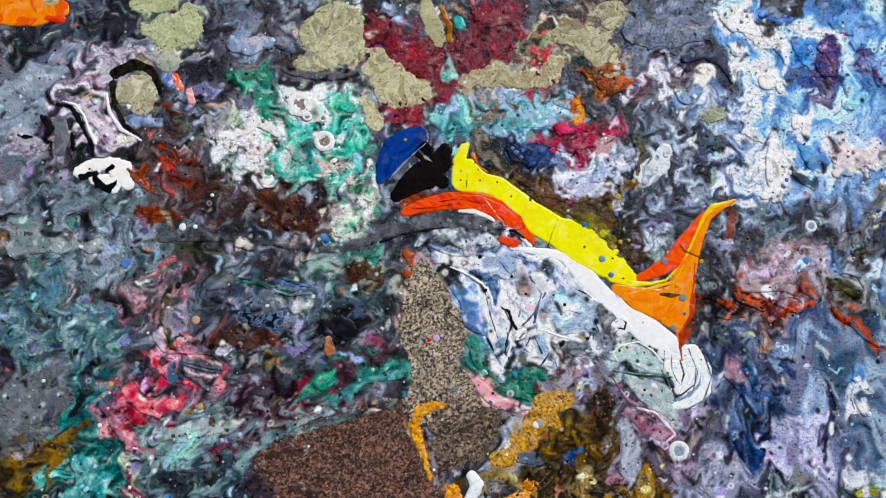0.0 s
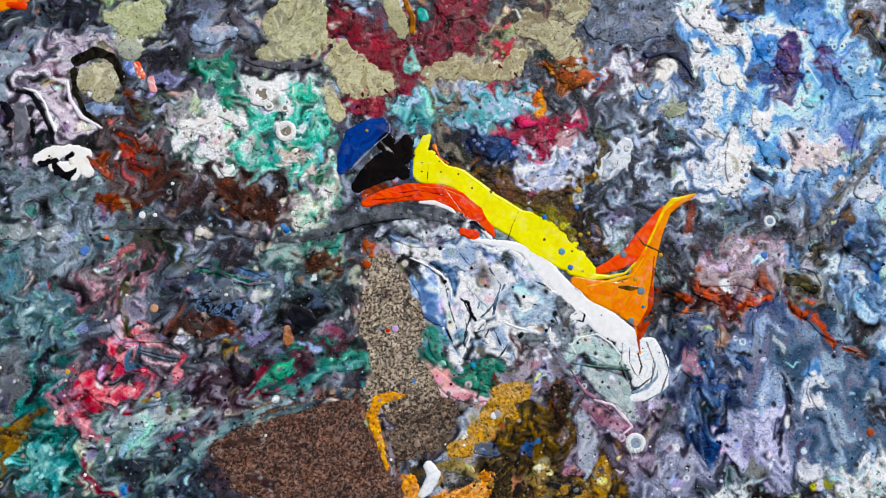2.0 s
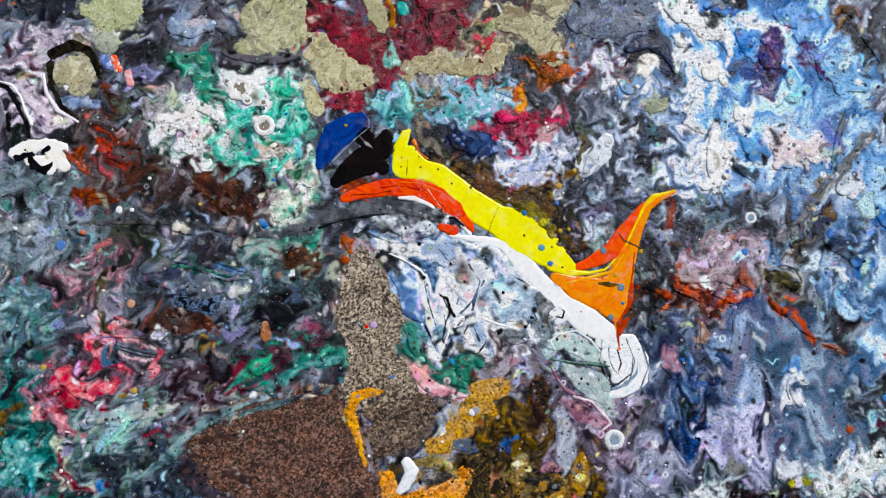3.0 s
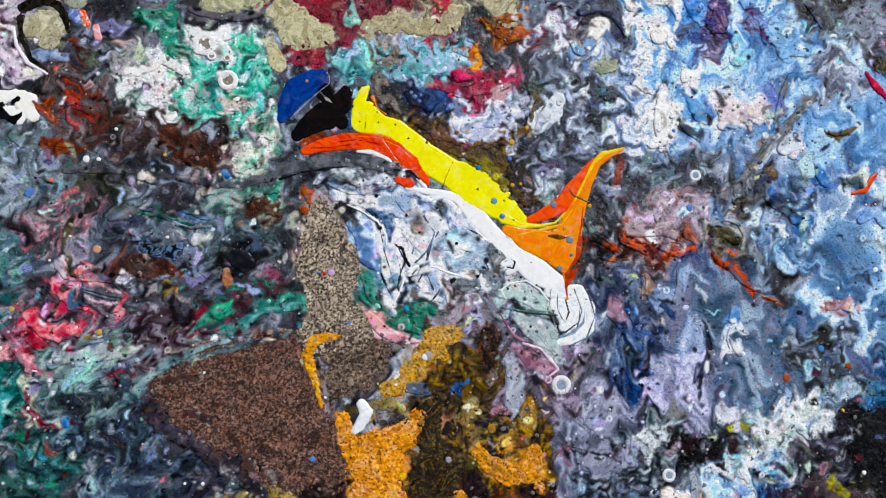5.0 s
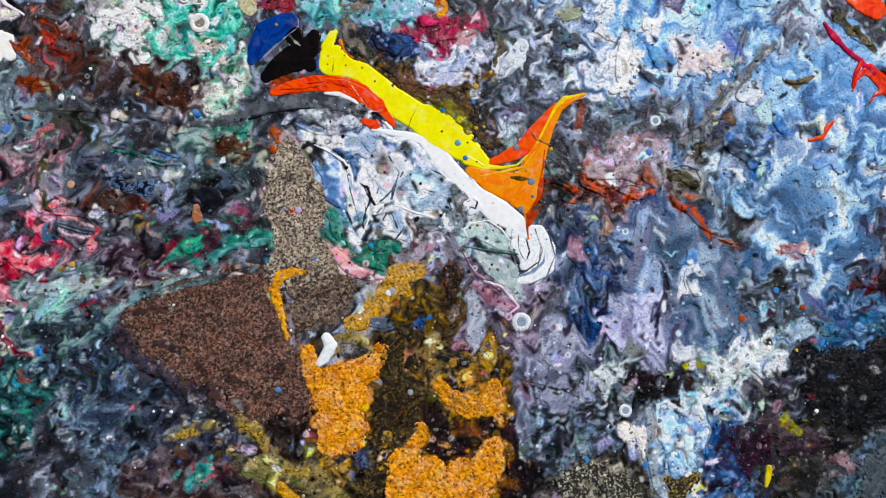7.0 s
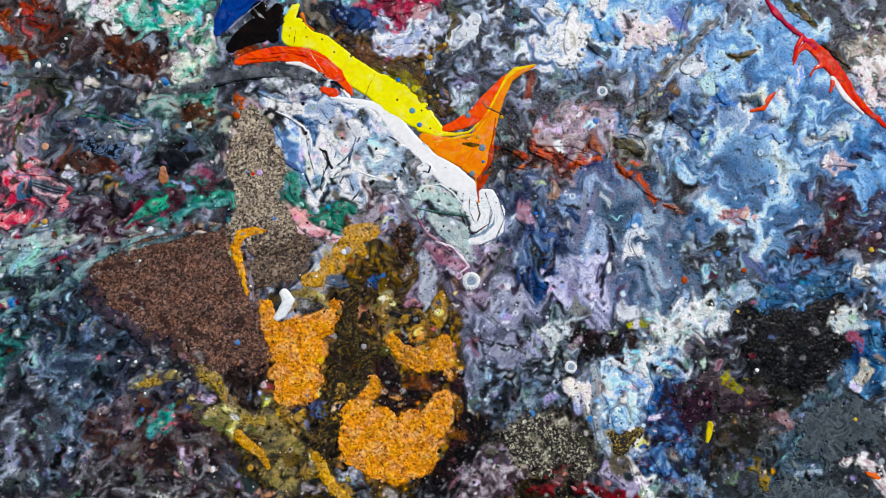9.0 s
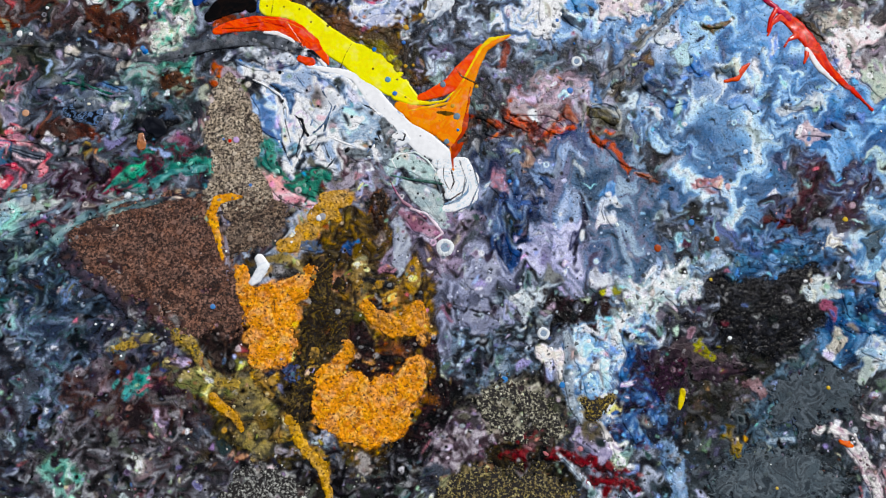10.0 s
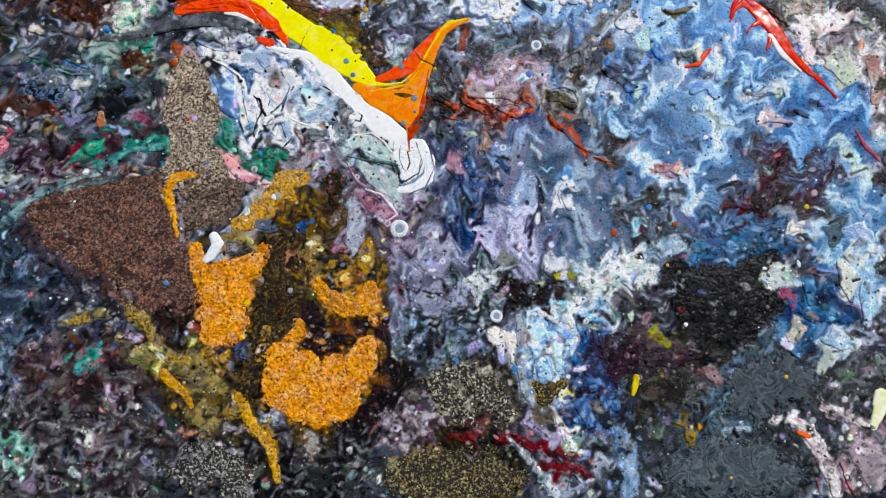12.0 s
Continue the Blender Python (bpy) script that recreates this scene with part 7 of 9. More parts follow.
pool("paint_patch", "smooth turquoise-blue paint patch", [[(241.0, 101.0, 3.6), (245.0, 89.0, 3.6), (241.0, 86.0, 4.0)]], "88c0d8 6cacd0 a4d0e0", material=MARBLE,rag=2.5)
pool("paint_patch", "smooth mid-blue paint patch", [[(215.0, 59.0, 4.4), (221.0, 51.0, 6.4)]], "5c94c8 74a8d4 4c84bc", material=MARBLE,rag=3.5)
pool("paint_patch", "solid white ragged paint patch", [[(195.0, 127.0, 4.9), (202.0, 121.0, 4.8), (204.0, 112.0, 2.4)]], "f2eeea e4e8ee", material=MARBLE,rag=2)
pool("paint_patch", "solid white ragged paint patch", [[(171.0, 123.0, 3.0), (173.0, 118.0, 2.7)], [(178.0, 135.0, 6.6), (187.0, 130.0, 3.6)]], "f2eeea e8e8ea", material=MARBLE,rag=2)
pool("paint_patch", "star-shaped white paint patch", [[(211.0, 75.0, 4.8), (218.0, 77.0, 4.8), (216.0, 70.0, 4.0)]], "f0ece8 e4e4e8", material=MARBLE,rag=3)
pool("paint_patch", "brown-green paint fleck with rust", [[(277.0, 142.0, 3.6), (281.0, 139.0, 2.4)]], "6c4428 4c4024 8c6430", material=FILM,rag=1.2)
pool("paint_streak", "thin slate paint line across blue paint", [[(280.0, 133.0, 0.6), (288.0, 122.0, 0.9), (296.0, 111.0, 1.2)]], "3c4c64 54647c", material=MARBLE,rag=.5)
pool("paint_patch", "clear blue paint patch in slate crust", [[(239.0, -69.0, 3.9), (237.0, -74.0, 3.3)]], "5c90c8 4878b0 78a8d8", material=MARBLE,rag=2)
pool("paint_patch", "brownish pink paint patch in slate crust", [[(187.0, -52.0, 2.7), (186.0, -59.0, 2.1)]], "a08474 8c7068 b89c8c", material=FILM,rag=2)

# ---- curls in the white pool ----
knot = pool("paint_swirl", "white paint knot with black curls", [[(97.0, -43.0, 2.7), (101.0, -41.0, 3.3), (105.0, -45.0, 3.0), (100.0, -48.0, 2.4)]], "f0eeec dcdfe2", material=ENAMEL,rag=.8)
pool("vein", "thin black curl", [[(98.0, -42.0, 0.6), (101.0, -40.0, 0.4), (104.0, -42.0, 0.8), (103.0, -46.0, 0.8), (99.0, -45.0, 0.4)]], "14161c 2c3038", material=ENAMEL,rag=.4,spill=0, parent=knot)
knot2 = pool("paint_swirl", "smoky paint knot in the white pool", [[(42.0, -50.0, 2.7), (46.0, -48.0, 3.6), (48.0, -53.0, 2.7)]], "dcdcdc a4a8b0 f0eeec", material=ENAMEL,rag=1)
pool("vein", "thin dark curl", [[(43.0, -51.0, 0.6), (46.0, -48.0, 0.6), (49.0, -51.0, 0.7), (47.0, -55.0, 0.6)]], "2c1c1c 3c3440", material=ENAMEL,rag=.4,spill=0, parent=knot2)
pool("paint_streak", "slate paint roll along the white ribbon", [[(82.0, -43.0, 1.8), (89.0, -48.0, 3.6), (93.0, -51.0, 5.6), (92.0, -59.0, 2.4)]], "8c98a4 5c6874 b0bcc4 3c444c", material=MARBLE,bands=8,rag=1.5)

# ---- sweeping bands, lower left ----
pool("paint_streak", "pale cream sweeping paint band", [[(-177.0, -115.0, 1.2), (-170.0, -128.0, 2.4), (-165.0, -138.0, 2.1)], [(-173.0, -118.0, 1.2)]], "c8d0b8 b0c0a8 dce0cc", material=MARBLE,rag=1.5)
pool("paint_patch", "glossy black pebble with a pale rim", [[(-149.0, -126.0, 2.4), (-145.0, -125.0, 3.0), (-141.0, -128.0, 2.4)]], "1c2028 343c48 0f1216", material=ENAMEL,rag=1)
pool("paint_patch", "slate paint triangle with a pale lower edge", [[(-129.0, -91.0, 2.1), (-123.0, -90.0, 2.7), (-118.0, -90.0, 1.5)]], "5c6c7c 48545f 74848f", material=MARBLE,rag=.8)
pool("paint_patch", "emerald paint blot on crimson paint", [[(-70.0, -75.0, 2.4), (-66.0, -77.0, 2.4)]], "2c9c74 3cb48c 1c7c60", material=FILM,rag=1.5)
pool("paint_streak", "maroon and grey sweeping paint band", [[(-171.0, -127.0, 0.9), (-164.0, -137.0, 1.5), (-154.0, -142.0, 1.5), (-144.0, -138.0, 1.6)]], "6c2c44 a08c94 4c1c30", material=MARBLE,rag=1.2)

# ---- the gold face ----
wash([[(53, -136, 17.9), (49, -175, 21.5), (49, -210, 21.5)], [(81, -127, 10.8), (90, -151, 14.3)], [(10, -209, 17.9), (24, -239, 14.3)]], "3c3020 241c16 5c4e36 1a1512 7c683e 8c7242 4c4230", rag=5, size=4, cover=0.95, calm=0.5)
run = [[(56, -132, 8.6), (55, -153, 8.6), (51, -175, 10.0), (49, -193, 8.6), (49, -210, 8.6), (47, -224, 5.0)], [(71, -163, 7.2), (66, -178, 5.7)], [(68, -142, 5.7)]]
host = pool("crust_strip", "dark brown crust with gold grains between gold patches", run, "4c4026 2c2219 6c5a32 1e1813 3a2f20", material=POROUS, rag=4, pit=.5)
pebbles(host, run, 40, "4c3c28 8c7038 1c1612 6c5838", 171)
pool("paint_patch", "worn olive-gold paint patch under a grey drip", [[(79, -127, 5.0), (83, -141, 5.0), (88, -155, 2.9)], [(114, -132, 5.7), (113, -144, 4.3), (108, -150, 2.9)]], "988050 84704c a88a54 645a3e", material=FILM, rag=2.5)
pool("paint_patch", "worn olive-gold paint arm on dark crust", [[(-69, -187, 2.5), (-56, -181, 3.2), (-44, -177, 3.2), (-30, -174, 3.9), (-21, -183, 3.6), (-14, -197, 4.3), (-4, -203, 4.7)], [(-35, -192, 3.2), (-26, -203, 3.2), (-14, -209, 2.9)]], "988a5a 4c4a3c 80764e b09c5c 3c3c38", material=FILM, rag=1.6)
pool("paint_patch", "worn olive-gold paint film over dark crust", [[(5, -206, 8.6), (18, -203, 7.9)], [(15, -219, 10.0), (27, -222, 7.2)], [(15, -238, 7.2), (28, -244, 7.9)], [(41, -233, 5.0)], [(29, -208, 5.0)]], "948658 5c5640 a8945c 3a382e 887a50", material=FILM, rag=2.5, fray=3)
pool("paint_patch", "bright gold paint edge of a worn film", [[(-7, -214, 3.2), (-1, -220, 3.2), (7, -225, 2.9), (12, -233, 2.2)]], "cc9a48 b88838", material=NUBBLY, rag=1.2, fray=.6)
pool("paint_streak", "rough gold paint trickle", [[(42, -226, 3.6), (48, -238, 3.2), (54, -246, 3.6), (62, -254, 3.6), (66, -264, 2.9), (69, -274, 2.5)]], "c49648 ac8238 d4a858", material=NUBBLY, rag=1.2, pit=.3, fray=.6)
pool("paint_patch", "dark maroon-brown paint blot between gold patches", [[(80, -166, 5.0), (85, -178, 7.9), (83, -189, 5.0)], [(88, -195, 3.6), (97, -189, 5.0), (107, -182, 5.0), (118, -175, 3.6)], [(99, -185, 4.3)]], "1c1214 301c1c 0f0b0c 3c2824", material=TAR, rag=1.2, fray=.8)
pool("paint_patch", "navy and black hollow in gold paint", [[(34, -190, 4.3), (41, -196, 6.5), (47, -196, 4.3)]], "14182c 2c3850 0c0c12 4c5c84", material=TAR, rag=1.2, fray=.8)
pool("paint_patch", "small dark grey hollow in gold paint", [[(67, -192, 3.2)]], "2c2c34 3c3c44 1c1c20", material=TAR, rag=.8, fray=.4)
pool("paint_patch", "dark maroon paint edge beside gold paint", [[(124, -171, 3.6), (129, -192, 5.7), (133, -209, 7.2), (124, -225, 6.5), (118, -236, 5.0)]], "140e10 241518 0c0a0b 342024", material=TAR, rag=2, fray=1)
pool("paint_patch", "dark grey oval in gold paint", [[(30, -135, 2.5), (37, -137, 2.9)]], "4c4c50 34343a 605c5c", material=TAR, rag=.9, fray=.4)
pool("paint_patch", "black hollow in worn gold paint", [[(88, -149, 2.5), (92, -151, 2.2)]], "1c1818 302824", material=TAR, rag=.8, fray=.4)
pool("paint_patch", "dark slit in gold paint", [[(103, -195, 1.8), (107, -203, 2.5), (106, -210, 1.4)]], "3c2c1c 5c4428", material=TAR, rag=.8, fray=.3)

pool("paint_streak", "rough gold-ochre paint streak", [[(2, -88, 1.4), (-5, -88, 2.9), (-13, -91, 3.6), (-16, -100, 3.2), (-13, -109, 2.5), (-10, -118, 2.2), (-7, -128, 1.4)]], "e0a030 d08c20 e8ac40", material=NUBBLY, rag=.6, pit=.3, fray=.3)
pool("paint_streak", "grey-lilac paint line beside gold paint", [[(-11, -95, 1.1), (-8, -105, 1.4), (-5, -120, 1.4), (-2, -134, 1.1)]], "8c8490 a09ca8 746c78", material=MARBLE, rag=.8)

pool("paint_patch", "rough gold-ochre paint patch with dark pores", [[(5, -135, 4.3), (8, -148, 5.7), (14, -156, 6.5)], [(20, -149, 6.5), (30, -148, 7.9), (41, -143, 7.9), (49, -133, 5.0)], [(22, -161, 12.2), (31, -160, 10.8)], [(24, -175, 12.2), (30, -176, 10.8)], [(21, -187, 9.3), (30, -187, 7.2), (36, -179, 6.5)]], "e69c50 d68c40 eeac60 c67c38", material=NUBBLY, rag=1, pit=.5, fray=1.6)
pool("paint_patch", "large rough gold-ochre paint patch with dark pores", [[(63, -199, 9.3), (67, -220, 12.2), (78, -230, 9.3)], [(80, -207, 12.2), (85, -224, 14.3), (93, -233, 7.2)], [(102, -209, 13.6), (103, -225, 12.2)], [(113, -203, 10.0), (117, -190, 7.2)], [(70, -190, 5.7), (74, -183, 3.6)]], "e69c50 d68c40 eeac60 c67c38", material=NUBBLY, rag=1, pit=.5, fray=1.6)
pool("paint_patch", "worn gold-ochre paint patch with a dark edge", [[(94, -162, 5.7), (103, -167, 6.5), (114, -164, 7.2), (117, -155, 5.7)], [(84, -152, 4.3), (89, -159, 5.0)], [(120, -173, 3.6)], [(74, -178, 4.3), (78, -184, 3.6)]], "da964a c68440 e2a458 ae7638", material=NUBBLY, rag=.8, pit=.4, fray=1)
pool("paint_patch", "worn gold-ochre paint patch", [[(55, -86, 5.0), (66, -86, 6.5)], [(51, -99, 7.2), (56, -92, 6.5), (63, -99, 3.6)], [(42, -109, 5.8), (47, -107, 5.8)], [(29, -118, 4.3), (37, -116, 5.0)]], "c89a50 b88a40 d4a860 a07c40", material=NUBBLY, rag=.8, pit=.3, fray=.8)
pool("paint_patch", "dull gold paint film beside a white blot", [[(24, -127, 2.9), (32, -125, 4.3), (42, -134, 3.2)]], "988658 887648 a89460", material=FILM, rag=1)
pool("paint_patch", "dark grey and blue blot on gold paint", [[(43, -116, 3.6), (50, -117, 3.6), (53, -117, 2.9)]], "5c5c58 3c6090 747068", material=MARBLE, rag=1)
pool("paint_patch", "dark porous oval in gold paint", [[(27, -134, 3.2), (35, -135, 4.3), (42, -137, 2.5)]], "3c3a38 54504c 242424", material=TAR, rag=1, fray=.5)
pool("paint_patch", "bright blue paint blot on dark crust", [[(69, -116, 2.9), (73, -119, 2.5)]], "2c5c98 4c80bc 1c3c6c", material=MARBLE, rag=1)
pool("paint_streak", "pale grey-lilac paint drip over gold", [[(103, -102, 4.3), (105, -113, 5.4), (107, -124, 4.3), (103, -131, 2.2)]], "a8aebc bcc2cc 9096a8", material=MARBLE, rag=.9)
pool("paint_patch", "glossy dark brown paint hollow with rusty glints", [[(88, -85, 5.0), (91, -88, 5.8)]], "2c2018 1a1412 5c4024", material=TAR, rag=1, fray=.5)
pool("crack", "black gash in gold paint", [[(84, -137, 2.2), (94, -138, 2.5), (103, -141, 1.8), (117, -144, 0.7)], [(95, -130, 1.8), (100, -130, 2.5)]], "14161a 24262a", material=TAR, rag=.6, fray=.3)
pool("paint_patch", "black hollow in worn gold paint", [[(89, -151, 2.9), (96, -153, 3.2)]], "1c1a1c 2c2a2a", material=TAR, rag=.7, fray=.3)
pool("paint_patch", "glossy white paint blot beside gold paint", [[(16, -126, 2.5), (19, -131, 3.6), (15, -139, 3.2), (12, -142, 2.2)]], "e4e8ea d4d8dc f0f2f2", material=ENAMEL, rag=.5)

pool("paint_streak", "dark slate paint film over the edge of brown concrete", [[(-108, -122, 3.4), (-96, -139, 5.5), (-77, -152, 4.8), (-57, -164, 4.8), (-37, -177, 4.8)], [(-100, -127, 2.7)]], "2c2e38 3c3440 241f26 4c4450", material=FILM, rag=3, fray=3)
pool("paint_streak", "dark brown worn film on brown concrete", [[(-95, -117, 3.4), (-76, -110, 2.7)], [(-78, -133, 4.1), (-65, -143, 2.7)], [(-48, -159, 4.8), (-31, -168, 3.4)]], "48342e 38282a 54403a", material=FILM, rag=3, fray=3)
pool("paint_streak", "grey-teal paint film along brown concrete", [[(-112, -116, 2.0), (-93, -106, 2.0), (-70, -99, 2.0), (-48, -92, 1.7), (-28, -88, 1.4)]], "4c6468 6c8080 34464c", material=MARBLE, rag=1.8, stretch=2, turn=25, size=4)

pool("paint_patch", "worn gold paint film between gold patches", [[(54, -184, 4.3), (50, -200, 3.6)], [(31, -199, 2.9), (26, -208, 4.3), (18, -198, 3.6)], [(82, -141, 4.3), (81, -152, 3.6)]], "b08a48 4c3e2a 94743c c49850 2c241c", material=FILM, rag=2.2, size=3, fray=1)
pool("paint_patch", "worn gold paint film under the black gash", [[(101, -151, 5.7), (111, -141, 5.7), (115, -128, 4.3)], [(93, -140, 2.9)]], "b88e48 9c7a40 c89c50 806640", material=FILM, rag=1.8, size=3, fray=1)
pool("paint_patch", "worn olive-gold paint arm end", [[(-70, -187, 2.5), (-59, -183, 2.9)], [(-33, -175, 3.6), (-24, -180, 3.6), (-17, -190, 3.2)], [(-4, -204, 3.6), (6, -206, 4.3)]], "a88c4c 887444 b89c58 5c5438", material=NUBBLY, rag=1, pit=.3, fray=1.5)

# ---- swirls in the white pool ----
pool("swirl", "slate-blue paint swirl", [[(5, -21, 2.6), (13, -27, 6.4), (16, -40, 5.8), (22, -47, 2.6)]], "6c90c0 b4cce8 4c6c9c d8e4f0 5880b4", material=MARBLE, size=4, hard=.3, stretch=2, turn=-60, parent=white)
pool("swirl", "dark blue curl", [[(19, -13, 1.6), (26, -17, 2.6), (30, -25, 2.6), (30, -32, 1.3)]], "3c5880 2c4468 8cacd0 54749c", material=MARBLE, rag=1, size=3, parent=white)
pool("swirl", "thin slate line", [[(-7, 1, 0.6), (4, -4, 1.0), (14, -4, 1.3), (22, -0, 1.6), (31, 2, 0.6)]], "5c7088 8ca0b8", material=MARBLE, rag=.9, parent=white)
pool("swirl", "blue-grey swirl", [[(43, -4, 1.6), (53, -8, 2.2), (62, -13, 2.9), (66, -23, 1.9)]], "6c86a8 34507c b0c4dc e4e8ee", material=MARBLE, rag=1.6, size=3, parent=white)
pool("swirl", "smoky blue swirl with thin white lines", [[(59, -33, 4.5), (72, -29, 7.0), (83, -33, 5.8)], [(67, -44, 4.5), (80, -42, 5.8)]], "84a0bc c8d6e2 54708c e8edf2 a0b6cc", material=MARBLE, rag=1.6, size=4, bands=6, stretch=1.6, turn=-30, parent=white)
pool("swirl", "pale grey smudge", [[(40, -27, 3.8), (49, -33, 5.1), (57, -20, 3.8)]], "d8dce2 bcc4d0 ecedf0 e2e4e8", material=MARBLE, rag=1.6, size=4, parent=white)
pool("swirl", "dark smoky streaks", [[(32, -58, 2.6), (40, -55, 2.6), (51, -46, 3.2), (59, -41, 1.6)], [(37, -65, 2.6), (50, -62, 3.8), (60, -65, 1.9)]], "2c343c dcdfe4 8c98a4 f0eeec 1c2028", material=MARBLE, rag=1.6, size=3, hard=.2, stretch=2.5, turn=40, parent=white)
pool("swirl", "maroon-grey smudge", [[(62, -53, 1.6), (67, -59, 2.9), (65, -66, 1.6)]], "5c444c d8ccd0 2c242c", material=MARBLE, rag=1.2, size=3, parent=white)
pool("vein", "black speckled line", [[(32, -33, 0.6), (37, -36, 1.0), (39, -41, 1.0), (42, -46, 1.0)]], "14161c", material=ENAMEL, rag=1, spill=0, parent=white)
pool("vein", "black curl", [[(25, -51, 0.6), (29, -59, 1.0), (32, -65, 0.6)], [(47, -56, 1.0), (52, -58, 0.6)]], "1c1e24 2c3038", material=ENAMEL, rag=1, spill=0, parent=white)
pool("vein", "black curl", [[(66, -23, 0.6), (70, -26, 0.6), (75, -23, 0.6), (82, -26, 0.6), (87, -31, 0.6)]], "34404c 1c2028", material=ENAMEL, rag=.9, spill=0, parent=white)
pool("paint_streak", "grey paint roll with dark lines", [[(67, -55, 2.6), (76, -58, 3.8), (82, -57, 2.6)], [(88, -32, 2.6), (94, -41, 5.1), (96, -50, 2.6)]], "7c868c 4c545c a8b0b4 34383e", material=MARBLE, bands=5, rag=1)
pool("paint_patch", "emerald paint patch with dark red scratches", [[(43, -71, 3.2), (56, -69, 4.5)], [(31, -78, 1.9), (41, -82, 3.2), (48, -84, 1.9)]], "2c7c68 1c5448 4c9c84 3c2024", material=MARBLE, rag=1.6, size=4)
pool("paint_patch", "teal paint patch beside concrete", [[(16, -53, 2.6), (20, -61, 4.2), (22, -68, 2.6)]], "3c8c7c 5cac98 2c6c60", material=MARBLE, rag=1.6, size=4)
pool("paint_patch", "pale pink paint wedge", [[(14, -71, 1.0), (20, -77, 3.2), (27, -84, 4.2), (37, -89, 3.2), (48, -90, 1.3)]], "e4acb4 f0ccd0 d4909c", material=MARBLE, rag=.9)

pool("vein", "white line of paint", [[(4, -11, 0.5), (14, -15, 0.6), (22, -20, 0.8), (27, -28, 0.6), (28, -38, 0.5)]], "f4f4f2", material=ENAMEL, rag=1, spill=0, parent=white)
pool("vein", "blue-grey line of paint", [[(50, -17, 0.5), (56, -26, 0.6), (53, -36, 0.6), (45, -44, 0.6)]], "6c809c 48586c", material=ENAMEL, rag=1, spill=0, parent=white)
pool("vein", "thin black line of paint", [[(62, -19, 0.4), (67, -25, 0.5), (69, -30, 0.4)], [(74, -36, 0.4), (84, -39, 0.5), (88, -46, 0.5)]], "1c2028 34404c", material=ENAMEL, rag=1, spill=0, parent=white)
pool("vein", "dark slate line of paint", [[(34, -40, 0.5), (37, -49, 0.7), (35, -58, 0.6), (40, -68, 0.5)], [(60, -58, 0.5), (56, -65, 0.6), (49, -71, 0.5)]], "2c343c 48525c", material=ENAMEL, rag=1, spill=0, parent=white)
pool("vein", "white line of paint", [[(55, -46, 0.5), (66, -49, 0.6), (73, -52, 0.5)], [(40, -50, 0.6), (36, -62, 1.0), (33, -69, 0.6)], [(46, -46, 0.6), (53, -53, 0.6)]], "f2f2f0", material=ENAMEL, rag=1, spill=0, parent=white)
pool("vein", "blue line of paint", [[(32, -7, 0.4), (40, -17, 0.5), (45, -28, 0.5), (43, -39, 0.4)], [(19, -12, 0.4), (25, -15, 0.4)]], "8ca4c4 5c789c", material=ENAMEL, rag=1, spill=0, parent=white)

# ---- the rust streak ----
pool("paint_streak", "rust-red paint streak with pale threads", [[(147, -26, 1.9), (156, -28, 2.2), (165, -34, 1.6)], [(168, -26, 1.6), (176, -30, 2.2), (184, -33, 2.2), (191, -28, 1.6), (199, -33, 2.2), (207, -34, 2.2), (213, -31, 1.3)]], "a83c14 6c2010 d05820 4c180e", material=MARBLE, rag=1.2, size=4, hard=.2)
pool("paint_streak", "orange paint thread in dark crust", [[(157, -38, 1.3), (166, -39, 1.6), (173, -38, 1.0)]], "e0702c b84818", material=MARBLE, rag=.9)
pool("paint_streak", "dark rust paint streak with a thin tip", [[(226, -33, 1.6), (230, -38, 2.6), (238, -43, 2.2), (243, -50, 1.6), (251, -55, 1.3), (256, -55, 0.6)]], "b04818 6c2810 d0602c 341a10", material=MARBLE, rag=.9, size=3, hard=.2)
pool("paint_streak", "short rust paint streak with a pale edge", [[(256, -59, 1.0), (263, -60, 1.6), (268, -62, 0.6)]], "a8502c d8c4b8 6c3018", material=MARBLE, rag=.8, size=3)
pool("paint_lobe", "pinkish grey paint lobe with a rust rim", [[(173, -23, 2.6), (183, -21, 3.8), (195, -20, 3.8), (204, -25, 1.9)], [(191, -14, 2.6)]], "b4a0a4 a4989c c8bcc0 8c7c80", material=MARBLE, rag=1, bands=8)
pool("paint_lobe", "dull salmon paint lobe in the crust", [[(209, -22, 3.5), (214, -26, 2.2)]], "a46450 8c5444 c09484", material=MARBLE, rag=1)
pool("paint_lobe", "olive-black paint lobe with pale ring", [[(225, -21, 2.9), (233, -20, 4.5), (240, -24, 4.2)]], "4c4628 28241a 6c6440 1a1812", material=MARBLE, rag=1, size=4)
pool("paint_ring", "grey paint ring round an olive lobe", [[(219, -29, 0.6), (221, -21, 1.0), (225, -15, 1.0), (234, -13, 1.0), (242, -15, 1.3), (245, -22, 1.3), (243, -30, 1.0)]], "a8a8a0 84888c c0c0b8", material=MARBLE, rag=.8)
pool("paint_streak", "beige hanging paint drip", [[(185, -48, 1.9), (187, -56, 2.6), (186, -62, 1.3)]], "9c7c6c b49c90 84685c", material=MARBLE, rag=.9)
pool("paint_streak", "pale grey hanging paint loop", [[(203, -44, 1.0), (205, -53, 2.2), (202, -63, 1.9)]], "8490a4 a8b4c4 6c7890", material=MARBLE, rag=.9, bands=4)
pool("paint_ring", "thin white paint loop in blue crust", [[(241, -77, 0.5), (236, -78, 0.6), (234, -85, 0.6), (236, -91, 0.6)]], "dce6f0 b8c8dc", material=MARBLE, rag=.4)
